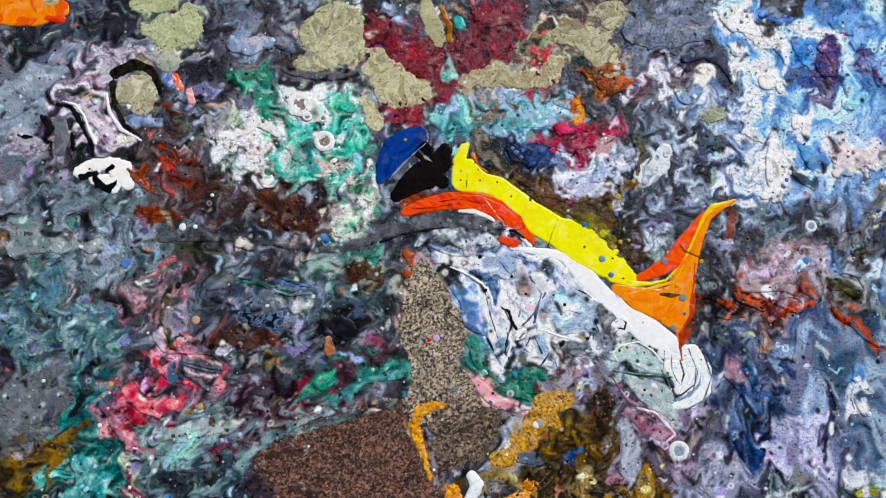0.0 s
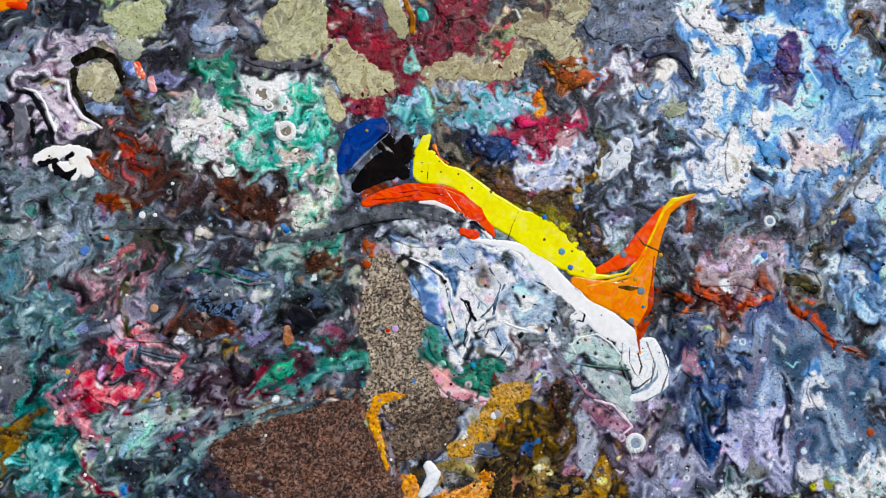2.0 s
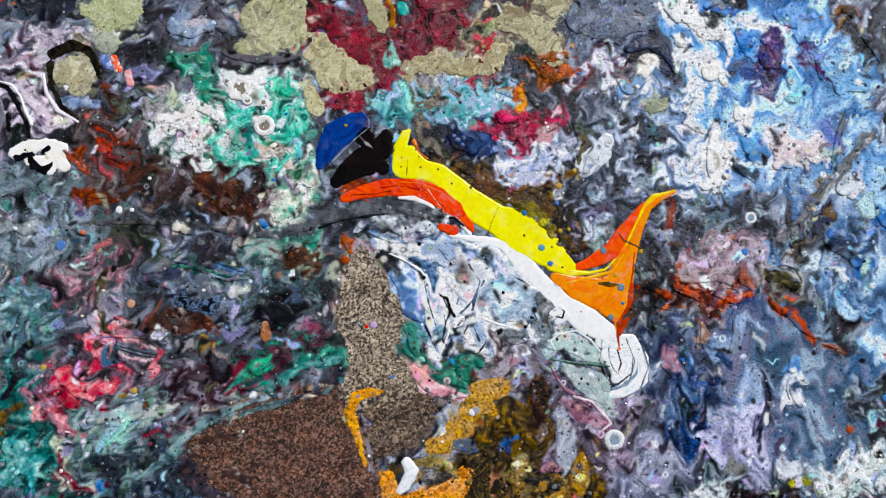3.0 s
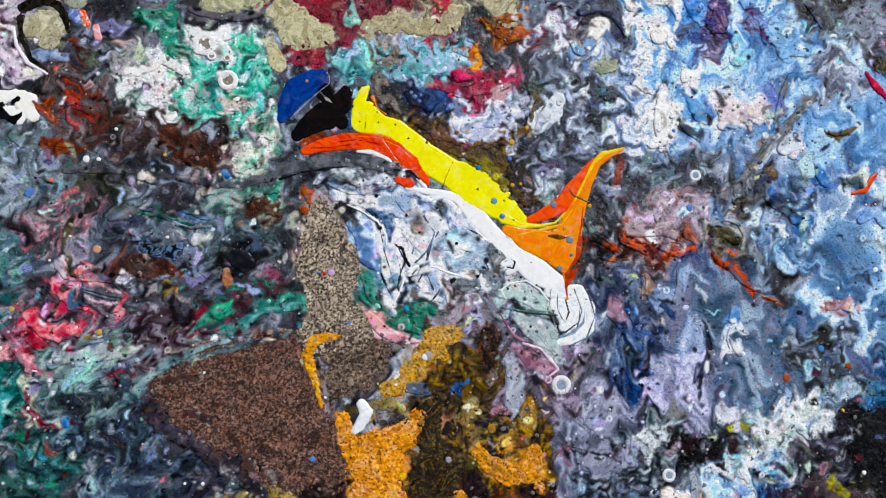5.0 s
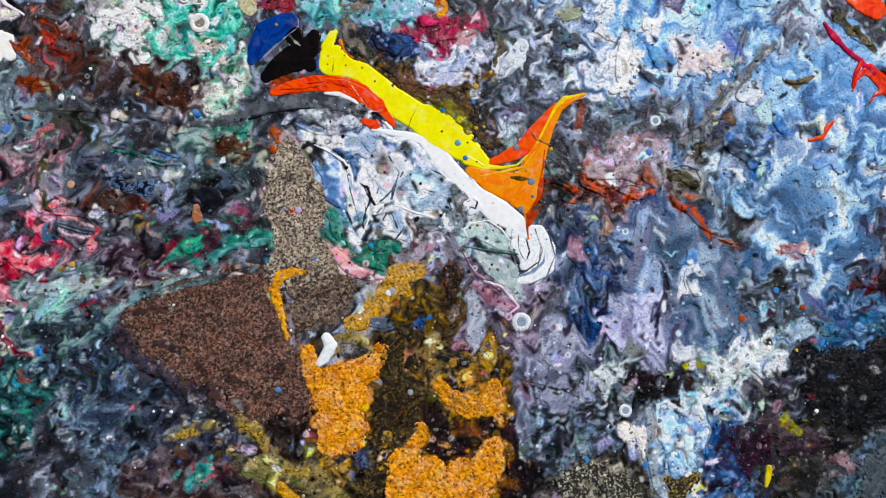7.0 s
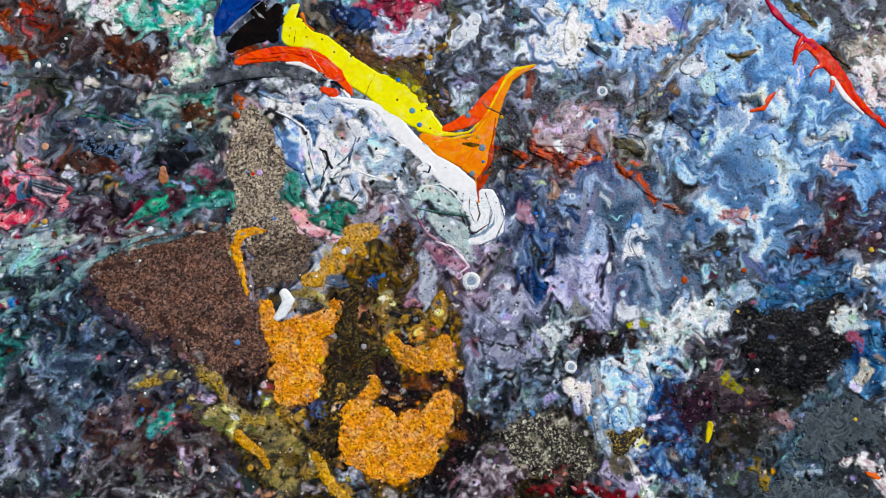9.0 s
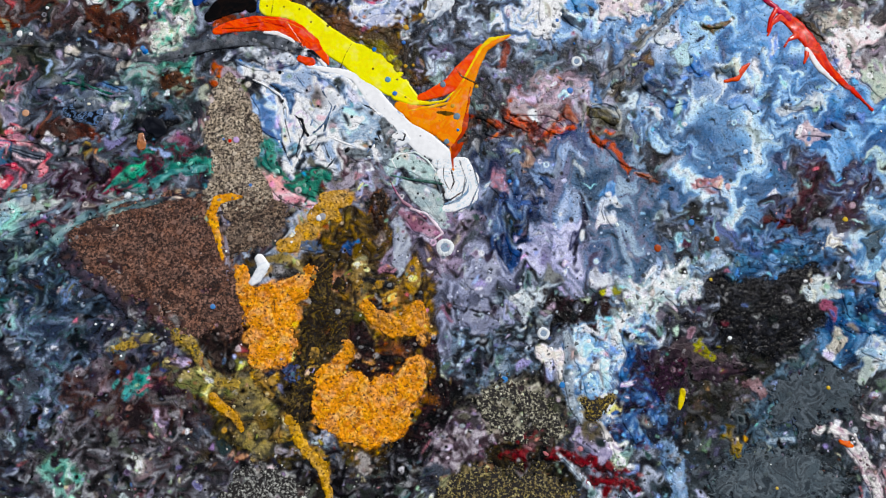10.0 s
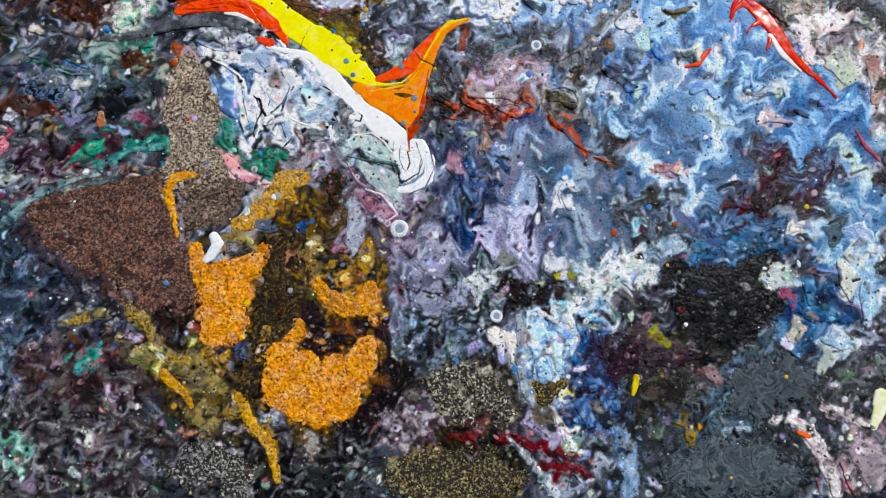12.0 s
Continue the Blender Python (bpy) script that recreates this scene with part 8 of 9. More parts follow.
pool("paint_patch", "navy paint blots in slate crust", [[(177, -70, 2.6), (179, -75, 3.2)], [(196, -66, 2.6), (200, -70, 2.6)], [(181, -86, 1.9)]], "2c4470 1c3054 4c6c98", material=MARBLE, rag=1.8, size=4)
pool("paint_patch", "lilac-pink paint patch below the rust streak", [[(167, -63, 3.2), (163, -72, 2.9), (170, -79, 2.6)]], "8c7c94 a898ac 74687c b8707c", material=MARBLE, rag=1.8, size=4)


pool("paint_streak", "vivid rust-orange paint thread", [[(154, -25, 1.3), (161, -29, 1.6), (167, -34, 1.0)], [(169, -29, 1.0), (178, -32, 1.3), (187, -28, 1.3), (196, -32, 1.6), (204, -35, 1.3), (212, -32, 1.0)]], "cc4c14 a03410 e0681c", material=MARBLE, rag=.9)
pool("paint_ring", "pale thread of paint looping over rust", [[(191, -31, 0.5), (199, -27, 0.5), (205, -28, 0.5), (208, -31, 0.5), (206, -34, 0.4)], [(178, -28, 0.4), (186, -29, 0.4)]], "d8ccc4 b8a8a4", material=MARBLE, rag=.5)
pool("paint_streak", "vivid rust-orange paint thread", [[(228, -35, 1.0), (233, -40, 1.3), (239, -45, 1.3), (246, -51, 1.0), (254, -55, 0.6)]], "c8501c 9c3810", material=MARBLE, rag=.7)
pool("paint_streak", "dark brown line under the orange tip", [[(139, -44, 1.3), (144, -40, 1.9), (147, -31, 1.9), (150, -23, 1.6), (146, -15, 1.3)]], "3c2c24 2c2420 5c4030", material=MARBLE, rag=1.2)

# ---- coral paint and sweeping bands ----
wash([[(-175, -73, 12.8), (-157, -85, 16.0)], [(-133, -72, 12.8)]], "4c4450 6c5c68 343038 8c8490", rag=4, size=6)
pool("paint_splash", "coral-red paint splash with dark red streaks", [[(-173, -79, 3.8), (-166, -85, 5.1), (-158, -88, 5.1), (-147, -88, 3.8)], [(-159, -64, 2.6), (-150, -71, 3.8), (-142, -73, 1.9)], [(-127, -74, 1.3), (-118, -68, 1.3)]], "d84c60 ec8890 b83450 f0a0a8 c43c54", material=MARBLE, rag=2.4, size=4, stretch=2, turn=20, hard=.2)
pool("paint_patch", "deep red paint blot in coral paint", [[(-171, -92, 3.8), (-164, -97, 3.8)], [(-147, -98, 1.9)]], "981830 b82c44 6c1024", material=MARBLE, rag=1.6, size=3)
pool("paint_patch", "small coral-pink paint fleck in crust", [[(-146, -55, 1.6), (-138, -52, 1.6), (-145, -48, 1.0)]], "e87884 f0b0b4 c85060", material=MARBLE, rag=1)
pool("paint_patch", "pale lilac paint wedge with a pink edge", [[(-160, -48, 1.3), (-157, -52, 2.6), (-153, -57, 2.2)]], "ccc8d4 e8c4c8 a8a0b0", material=MARBLE, rag=.8)
pool("paint_patch", "slate paint wedge with a pale pink rim", [[(-142, -63, 1.6), (-132, -64, 2.9), (-122, -67, 1.6)]], "6c7480 484c58 8c909c", material=MARBLE, rag=.8)
pool("paint_streak", "pale pink paint line round a slate wedge", [[(-144, -59, 0.6), (-135, -59, 0.6), (-127, -60, 0.6), (-120, -66, 0.6)], [(-143, -65, 0.6), (-133, -68, 0.6), (-123, -70, 0.6)]], "e4b4bc f0d4d8", material=MARBLE, rag=.6)
pool("paint_streak", "ragged pink paint trickle", [[(-187, -85, 1.9), (-181, -95, 2.6), (-174, -105, 3.2), (-164, -114, 2.2)]], "cc7484 e4a8b0 a84c60 8c8490", material=MARBLE, rag=2, size=3, stretch=2, turn=-50)
pool("paint_patch", "dark brown rough paint patch", [[(-124, -51, 4.5), (-111, -49, 5.1), (-105, -57, 2.6)]], "48302a 34221e 5c4038", material=FILM, rag=2, fray=1.5)
pool("paint_patch", "dark olive streaky paint patch", [[(-153, -28, 2.6), (-153, -42, 2.6), (-149, -56, 1.9)]], "4c4830 34321f 605a40", material=MARBLE, rag=1.6)
pool("paint_streak", "grey-teal sweeping paint band", [[(-151, -145, 1.9), (-139, -141, 1.9), (-126, -133, 2.2), (-113, -123, 2.6), (-104, -112, 2.2), (-90, -102, 2.2), (-75, -95, 1.6), (-62, -92, 1.0)]], "7c98a0 4c7478 a4b8bc 3c4c5c 88a8a4", material=MARBLE, rag=1.2, size=3, stretch=3, turn=35)
pool("paint_streak", "pale grey sweeping paint band", [[(-159, -108, 2.2), (-147, -103, 3.2), (-132, -98, 2.9), (-117, -91, 1.9)]], "a4b0b4 8494a0 c0c8cc 687888", material=MARBLE, rag=1.6, size=3, stretch=3, turn=25)
pool("paint_streak", "slate sweeping paint band", [[(-139, -115, 1.9), (-126, -110, 1.9), (-114, -104, 1.9), (-102, -98, 1.6)]], "5c6c7c 3c4854 8494a4", material=MARBLE, rag=1.6, size=3, stretch=3, turn=25)
pool("paint_patch", "dull crimson paint fleck in slate paint", [[(-122, -112, 1.6), (-117, -108, 2.2), (-113, -113, 1.3)]], "7c2438 5c1828 943850", material=MARBLE, rag=1.2)
pool("paint_streak", "cream sweeping paint band", [[(-175, -113, 1.3), (-171, -121, 1.6), (-167, -130, 1.6), (-161, -138, 1.6), (-152, -141, 1.0)]], "b8bca8 d0d4c4 98a490", material=MARBLE, rag=1, size=3)
pool("paint_streak", "crimson sweeping paint line", [[(-174, -123, 1.0), (-166, -132, 1.3), (-160, -138, 1.3), (-154, -142, 1.3)]], "8c2840 b04c60 641a2c", material=MARBLE, rag=1)
pool("paint_patch", "bright teal paint patch with pale flecks", [[(-198, -118, 5.1), (-193, -127, 5.8), (-184, -136, 5.8)], [(-199, -136, 4.5)]], "3c8c90 74b8b8 2c6468 b0d0cc 4ca0a0", material=MARBLE, rag=2.5, size=4, hard=.2)
pool("paint_patch", "small bright blue paint fleck", [[(-150, -138, 2.2), (-147, -140, 1.6)]], "3c74b0 5c90c8", material=MARBLE, rag=.9)
pool("paint_patch", "emerald paint blot ringed with dark red", [[(-73, -77, 2.2), (-68, -73, 2.6), (-64, -72, 1.3)]], "2c9474 4cb494 1c6c58", material=MARBLE, rag=1)
pool("paint_ring", "dark red paint ring round an emerald blot", [[(-83, -82, 1.6), (-81, -77, 2.2), (-76, -73, 1.6)], [(-76, -86, 1.3), (-70, -87, 1.3), (-63, -82, 1.3), (-57, -76, 1.0)]], "7c1c34 541428 a04860", material=MARBLE, rag=1.2)
pool("paint_streak", "teal paint band beside brown concrete", [[(-60, -88, 1.9), (-53, -83, 2.9), (-44, -75, 2.6), (-35, -74, 2.6), (-23, -71, 2.2)]], "3c7c7c 5ca098 2c5c60 84b4b4", material=MARBLE, rag=1.8, size=3, stretch=2, turn=20)
pool("paint_patch", "small ochre paint wedge", [[(-93, -59, 1.3), (-95, -65, 2.2), (-96, -71, 1.9)]], "8c7440 a48848", material=MARBLE, rag=.8)
pool("paint_patch", "slate-green paint pool with pale rims", [[(-126, -89, 2.6), (-119, -91, 1.9)]], "48585c 6c8080 2c383c", material=MARBLE, rag=.6)
pool("paint_drop", "ochre paint drop ringed with dark", [[(-134, -88, 2.2)]], "a88834 7c6428", material=MARBLE, rag=.4)
pool("paint_patch", "glossy slate paint patch with a black line", [[(-104, -35, 4.5), (-95, -33, 5.1)], [(-108, -26, 2.6), (-117, -30, 2.6)]], "4c5460 5c6874 34383e 747c88", material=MARBLE, rag=1.2, bands=9)
pool("paint_patch", "pale grey smooth paint stone", [[(-83, -35, 2.9), (-78, -32, 2.2)]], "c0c4c4 d4d6d4 a4a8ac", material=MARBLE, rag=.9)
pool("paint_patch", "flat grey smooth paint stone", [[(-126, -20, 4.5), (-122, -18, 3.2)]], "7c7c80 8c8c90 6c6c70", material=MARBLE, rag=.9)
pool("paint_streak", "thin dark green paint line in slate crust", [[(-114, -17, 1.0), (-105, -19, 1.3), (-96, -24, 1.0), (-86, -27, 1.0), (-78, -26, 0.6)]], "2c5c50 4c8070 1c443c", material=MARBLE, rag=.7)

# ---- lower middle: drips and grains ----
pool("paint_patch", "creamy white paint patch", [[(194, -176, 2.5), (201, -180, 3.2), (208, -178, 1.8)], [(209, -185, 1.8), (210, -194, 1.4)], [(198, -184, 2.2)]], "e8e0d8 dcd4cc f0eae4", material=MARBLE, rag=1)
pool("paint_streak", "grey hanging paint drip", [[(215, -170, 3.9), (214, -186, 3.2), (217, -204, 2.9), (221, -216, 2.2)]], "98a4b0 b4c0c8 7c8894 a8b4bc", material=MARBLE, rag=1.2, size=4, stretch=3, turn=92)
pool("paint_patch", "white and ice-blue paint drip", [[(224, -178, 2.5), (228, -174, 3.2)], [(237, -183, 2.9), (239, -196, 2.5)], [(224, -188, 1.8)]], "c8e4ee e0eef2 a0cce0", material=MARBLE, rag=1, size=4, stretch=2, turn=95)
pool("paint_lobe", "oval sky-blue paint lobe", [[(229, -195, 4.7), (230, -204, 3.2)]], "8cb8dc 6c94bc c4dcec 5c84ac", material=MARBLE, rag=.8, size=3)
pool("paint_ring", "grey ring of paint round a blue lobe", [[(223, -202, 0.7), (224, -193, 0.7), (229, -187, 1.1), (234, -188, 0.7), (237, -196, 0.7)]], "5c6068 8c9094", material=MARBLE, rag=.6)
pool("paint_patch", "royal blue streaky paint patch", [[(250, -165, 1.8), (253, -177, 3.2), (251, -191, 3.2)], [(258, -166, 1.4)]], "2c5088 4c74a8 8cb0d4 1c3866", material=MARBLE, rag=1.8, size=3, stretch=2, turn=95)
pool("paint_patch", "white paint patch with black nicks", [[(242, -163, 3.2), (246, -168, 1.8)], [(268, -137, 2.9), (273, -129, 2.9), (284, -143, 2.9)]], "dce8ee c4d4dc f0f0ee", material=MARBLE, rag=1.6)
pool("paint_patch", "blue streaky hanging paint patch", [[(255, -219, 5.0), (260, -229, 3.6), (266, -218, 3.2)], [(274, -216, 3.6)]], "3c6498 6c90b8 2c4470 98b4cc", material=MARBLE, rag=1.8, size=3, stretch=3, turn=95)
pool("paint_streak", "dark red rough paint band", [[(176, -242, 2.2), (192, -242, 3.6), (210, -241, 3.6), (227, -245, 4.3), (246, -249, 4.3)], [(232, -257, 3.2), (249, -256, 2.9), (260, -261, 2.2)]], "5c1018 7c1820 380a10 8c242c", material=FILM, rag=2, size=4)
pool("paint_streak", "forked pale blue-white paint trickle", [[(209, -240, 0.7), (219, -249, 1.1), (228, -259, 1.4), (234, -267, 1.8), (241, -272, 2.2)], [(248, -270, 0.7), (249, -263, 0.7), (251, -260, 0.7), (256, -265, 0.5)]], "b4c0cc d4dce0 8ca0b4", material=MARBLE, rag=.8)
pool("paint_lobe", "lilac paint lobe beside a cream streak", [[(230, -232, 4.7), (239, -238, 5.7), (237, -244, 2.9)], [(220, -231, 2.5)]], "a49cb8 b8b0c8 8c86a4", material=MARBLE, rag=1.2, size=4)

# ---- lower right ----
pool("paint_patch", "ivory and pale blue paint patch", [[(369, -131, 3.2), (377, -136, 2.9), (387, -126, 2.9), (390, -133, 3.2)]], "c4d0d4 d0d4c8 a8bcc8", material=MARBLE, rag=1, size=5)
pool("paint_patch", "ivory paint patch with black dots", [[(418, -118, 2.9), (422, -131, 4.7), (425, -141, 2.5)]], "d4d8cc c4ccc4 e0e0d4", material=MARBLE, rag=1)
pool("paint_patch", "smooth sky-blue paint patch", [[(438, -119, 4.3), (434, -137, 4.3), (436, -152, 2.9)]], "a8c8e0 88b0d4 c4d8e4", material=MARBLE, rag=1.6, size=5)
pool("paint_lobe", "pale blue-white paint lobe", [[(408, -168, 2.5), (419, -171, 3.6), (428, -168, 2.5)]], "b8d0dc d8e4e8 90b4cc", material=MARBLE, rag=1.2, size=4)
pool("paint_lobe", "pale grey-green paint lobe", [[(408, -182, 4.3), (405, -189, 3.2), (409, -175, 2.9)]], "b4c0bc c8d0cc a0aca8", material=MARBLE, rag=1)
pool("paint_patch", "ragged beige paint patch", [[(388, -158, 2.5), (394, -163, 3.2), (391, -169, 2.2)]], "b8b0a0 9c968c d0c8b8", material=FILM, rag=1.5)
pool("paint_patch", "dark purple-brown paint patch", [[(271, -176, 5.0), (285, -176, 4.3)], [(298, -188, 4.3), (314, -187, 5.0), (329, -183, 3.9)]], "3c3038 2c2028 50404c 241c24", material=MARBLE, rag=3.5, size=5)
pool("paint_streak", "white paint trickle with pink edges", [[(375, -221, 1.1), (383, -219, 1.4), (391, -223, 1.8), (401, -226, 2.9), (407, -233, 2.5), (408, -242, 2.5), (412, -252, 2.9), (414, -263, 2.9)]], "dcd8d4 ece8e4 b4a8b0", material=MARBLE, rag=.9, size=3)
pool("paint_streak", "dull red paint line beside a white trickle", [[(418, -244, 1.1), (421, -253, 1.4), (426, -262, 1.4)], [(403, -256, 1.1), (405, -264, 1.1)]], "b06068 c88890 8c444c", material=MARBLE, rag=1)
pool("paint_streak", "white paint trickle over grey paint", [[(405, -205, 1.1), (414, -211, 1.8), (425, -215, 1.4), (433, -220, 1.8), (439, -221, 1.1)]], "e0dcd8 c8c4c4", material=MARBLE, rag=.7)
pool("paint_patch", "mauve-grey paint wedge under white trickle", [[(410, -215, 2.5), (417, -217, 2.2)]], "94848c 7c6c74 b0a0a8", material=MARBLE, rag=.8)

# ---- upper left: swirls and rust flecks ----
pool("paint_patch", "dark red flecks in lilac paint", [[(-202, 95, 1.6), (-199, 90, 1.9)], [(-200, 84, 1.3), (-197, 81, 1.0)], [(-211, 106, 1.6), (-212, 102, 1.3)]], "5c3c44 7c4c50 3c2830", material=MARBLE, rag=1.4, size=3)
pool("paint_patch", "rust-red paint wedge with a dark edge", [[(-177, 43, 1.3), (-173, 38, 2.2), (-166, 32, 1.3)]], "8c3820 b85030 3c1a14", material=MARBLE, rag=.8, size=3)
pool("paint_patch", "orange and crimson paint fleck", [[(-158, 43, 1.6), (-154, 44, 1.6), (-148, 44, 1.9)]], "c84c24 a02838 6c1c28", material=MARBLE, rag=1.2, size=3)
pool("paint_patch", "rusty brown paint flecks", [[(-167, 20, 2.6), (-160, 19, 2.2), (-153, 18, 1.3)]], "7c3418 4c2414 a8481c", material=MARBLE, rag=1.6, size=3)
pool("paint_ring", "lilac paint ring round a dark hole", [[(-181, 110, 0.6), (-180, 114, 1.0), (-176, 114, 1.0), (-174, 111, 1.0), (-176, 107, 0.6)]], "b0a4b4 94889c", material=MARBLE, rag=.5)
pool("paint_ring", "pale grey ring round a teal blot", [[(-209, 13, 0.6), (-209, 17, 0.6), (-205, 19, 0.6), (-201, 17, 0.6), (-201, 11, 0.6), (-204, 8, 0.6)]], "8c98a0 a4b0b8", material=MARBLE, rag=.5)
pool("paint_lobe", "pale grey paint lobe with two black dots", [[(-199, 5, 2.6), (-193, 8, 2.9), (-189, 7, 2.2)]], "9ca8b0 b0bcc4 8490a0", material=MARBLE, rag=1)
pool("paint_patch", "grey-green bands of paint in grey crust", [[(-183, 18, 3.2), (-188, 23, 2.6)], [(-221, 9, 2.9), (-219, 5, 2.2)]], "5c7c7c 7c9494 4c6868", material=MARBLE, rag=1.6)

# ---- upper edge: whites, blues, rust ----
pool("paint_patch", "dull dark grey paint band round pale concrete", [[(-91, 103, 2.6), (-73, 99, 2.6), (-56, 100, 2.6), (-47, 106, 1.9), (-43, 112, 1.6)], [(-93, 118, 3.8), (-100, 130, 3.2)]], "5c5a62 6c6870 4c4a52", material=MARBLE, rag=1.2)
pool("paint_patch", "pale slate-blue paint patch", [[(-121, 116, 3.8), (-111, 116, 6.4), (-101, 118, 4.1)]], "94a4bc a8b4c8 7c8ca4 bcc4d0", material=MARBLE, rag=1.4)
pool("paint_splash", "branching white paint splash", [[(-127, 63, 2.6), (-114, 65, 2.6), (-106, 72, 2.9), (-98, 68, 3.8), (-91, 65, 2.2)], [(-101, 60, 3.5), (-102, 49, 2.6)], [(-88, 59, 2.6), (-81, 50, 2.9)]], "f0ece8 e4e0dc f4f0ee", material=MARBLE, rag=2.2, rag_mm=6)
pool("paint_patch", "white paint pool with soft turquoise edges", [[(-87, 88, 4.8), (-79, 82, 7.7), (-85, 80, 4.5)], [(-72, 88, 4.1), (-63, 92, 2.9)]], "f0efec e8eeea dcece4", material=MARBLE, rag=1)
pool("paint_patch", "beige rough paint patch", [[(-68, 48, 4.5), (-59, 49, 3.2), (-72, 44, 2.6)]], "d4c8bc c0b0a4 e0d8d0", material=FILM, rag=1.2)
pool("paint_patch", "navy paint patch round a white blot", [[(143, 113, 3.2), (154, 118, 4.8), (165, 112, 3.8), (171, 100, 1.9)], [(144, 106, 1.9)]], "2c3450 3c4868 242c44", material=MARBLE, rag=1)
pool("paint_patch", "creamy white smooth paint blot", [[(143, 92, 6.4), (153, 100, 5.7), (157, 106, 3.2)], [(138, 94, 3.2)]], "eee8e0 e4dcd4 f4f0ec", material=MARBLE, rag=.9)
pool("paint_patch", "creamy white smooth paint blot", [[(192, 100, 5.7), (198, 104, 4.1), (200, 96, 3.5)]], "eeeae6 e4e0dc", material=MARBLE, rag=.9)
pool("paint_patch", "solid white ragged paint patch", [[(168, 140, 4.5), (173, 133, 3.2), (179, 145, 2.9)], [(191, 133, 2.9), (197, 127, 3.2)]], "f2eeea e4e8ee", material=MARBLE, rag=1.2)
pool("paint_patch", "solid white smooth paint tongue", [[(195, 61, 3.8), (193, 47, 4.8), (194, 35, 3.8), (187, 32, 2.6)], [(211, 76, 3.2)]], "ecebe8 f4f2f0", material=MARBLE, rag=1.2)
pool("paint_patch", "pinkish white smooth paint patch", [[(235, 54, 5.1), (246, 59, 5.1), (253, 54, 2.9)]], "e4d4d4 ecdcdc d4c8d0", material=MARBLE, rag=1.5)
pool("paint_patch", "violet paint stain with brown heart", [[(225, 122, 2.2), (231, 117, 3.5), (234, 109, 2.6)]], "3c3480 5c3c6c 7c5058 302c74", material=MARBLE, rag=1.6, size=3)
pool("paint_patch", "clear bright blue paint patch", [[(191, 141, 2.6), (196, 145, 2.6)], [(214, 117, 3.8), (219, 126, 3.2)]], "4c84cc 6ca0dc 3c70b8", material=MARBLE, rag=1.6)
pool("paint_patch", "rusty orange paint patch with dark speckles", [[(85, 105, 2.6), (97, 107, 3.8), (107, 108, 2.2)], [(92, 97, 3.2), (100, 95, 2.6)]], "b8641c d07c24 8c4818 6c3c1c", material=FILM, rag=1, size=3)
pool("paint_lobe", "smooth grey-white paint lobe", [[(120, 46, 4.1), (124, 53, 2.9), (117, 39, 2.6)], [(130, 55, 2.2)]], "c8ccd2 dce0e4 b0b8c4", material=MARBLE, rag=.9)
pool("paint_lobe", "lilac and white paint lobes", [[(73, 38, 3.8), (84, 42, 3.8), (97, 43, 4.5), (102, 38, 2.6)], [(77, 31, 1.9)]], "d4d8e8 b0bcd8 ecebf0 98a8cc", material=MARBLE, rag=1.2, bands=7)
pool("paint_patch", "rough magenta paint patch", [[(67, 69, 3.8), (77, 71, 4.8), (85, 63, 3.8), (71, 59, 3.8), (54, 62, 2.6)]], "b03050 8c2040 cc5470 6c1c34", material=FILM, rag=1.6, size=3)
pool("paint_patch", "deep blue smooth paint patch", [[(43, 58, 4.1), (51, 52, 5.1), (58, 57, 2.9)]], "1c3c70 2c5088 14284c", material=MARBLE, rag=1.2)
pool("paint_patch", "slate-grey flat paint patch with a black dot", [[(115, 131, 9.6), (132, 128, 10.2), (149, 132, 8.3), (160, 141, 4.5)]], "68748a 5c6678 7c889a", material=MARBLE, rag=2, size=9)
pool("paint_patch", "smooth grey-blue marbled paint", [[(-231, 94, 8.3), (-237, 85, 9.6), (-245, 78, 8.3)], [(-221, 104, 3.2), (-214, 115, 1.9)]], "94a0ac a4b0bc 7c8894 8894a4", material=MARBLE, rag=1.4, size=9)
pool("paint_patch", "smooth grey paint with faint rings", [[(-227, 5, 9.6), (-212, 3, 8.3)], [(-236, -2, 6.4)], [(-196, -1, 3.8)]], "8c9498 7c888c a0a8ac 6c8484", material=MARBLE, rag=2, size=8)
pool("paint_patch", "grey stone-like paint with dark joints", [[(-232, -82, 8.3), (-222, -88, 8.9), (-210, -85, 7.0)], [(-231, -97, 6.4)]], "6c7278 5c6268 7c828a", material=MARBLE, rag=1.2, size=8)

# ---- middle left: flecks in the dark crust ----
pool("paint_patch", "pale grey paint fleck in dark crust", [[(-80, 31, 2.6), (-75, 28, 2.2), (-78, 23, 1.6)]], "8c98a8 a8b0bc 707c8c", material=MARBLE, rag=.8)
pool("paint_ring", "white paint drip end with a dark line", [[(-104, 38, 1.3), (-101, 34, 1.0), (-96, 34, 1.0), (-93, 38, 1.0)], [(-99, 43, 2.9)]], "e4e8e4 a8ccc0 f0ecec", material=MARBLE, rag=.6)
pool("paint_patch", "turquoise and white paint patch", [[(-53, 14, 4.5), (-59, 8, 2.6), (-46, 17, 2.6)], [(-43, 28, 3.2), (-40, 33, 2.6)]], "a8d4c0 e8e4dc 5cb49c d8dcd0", material=MARBLE, rag=1.6, size=3)
pool("paint_patch", "rust-orange paint patch with dark scratches", [[(-21, -4, 2.6), (-17, -8, 3.8), (-13, -5, 1.9)], [(-20, -15, 2.6)]], "b04c1c c86024 843414", material=MARBLE, rag=.8, size=3)
pool("paint_patch", "brown rough paint patch with teal specks", [[(-46, -9, 2.6), (-41, -15, 3.8), (-36, -18, 2.6)]], "5c4030 3c2a22 785440", material=FILM, rag=1.4)
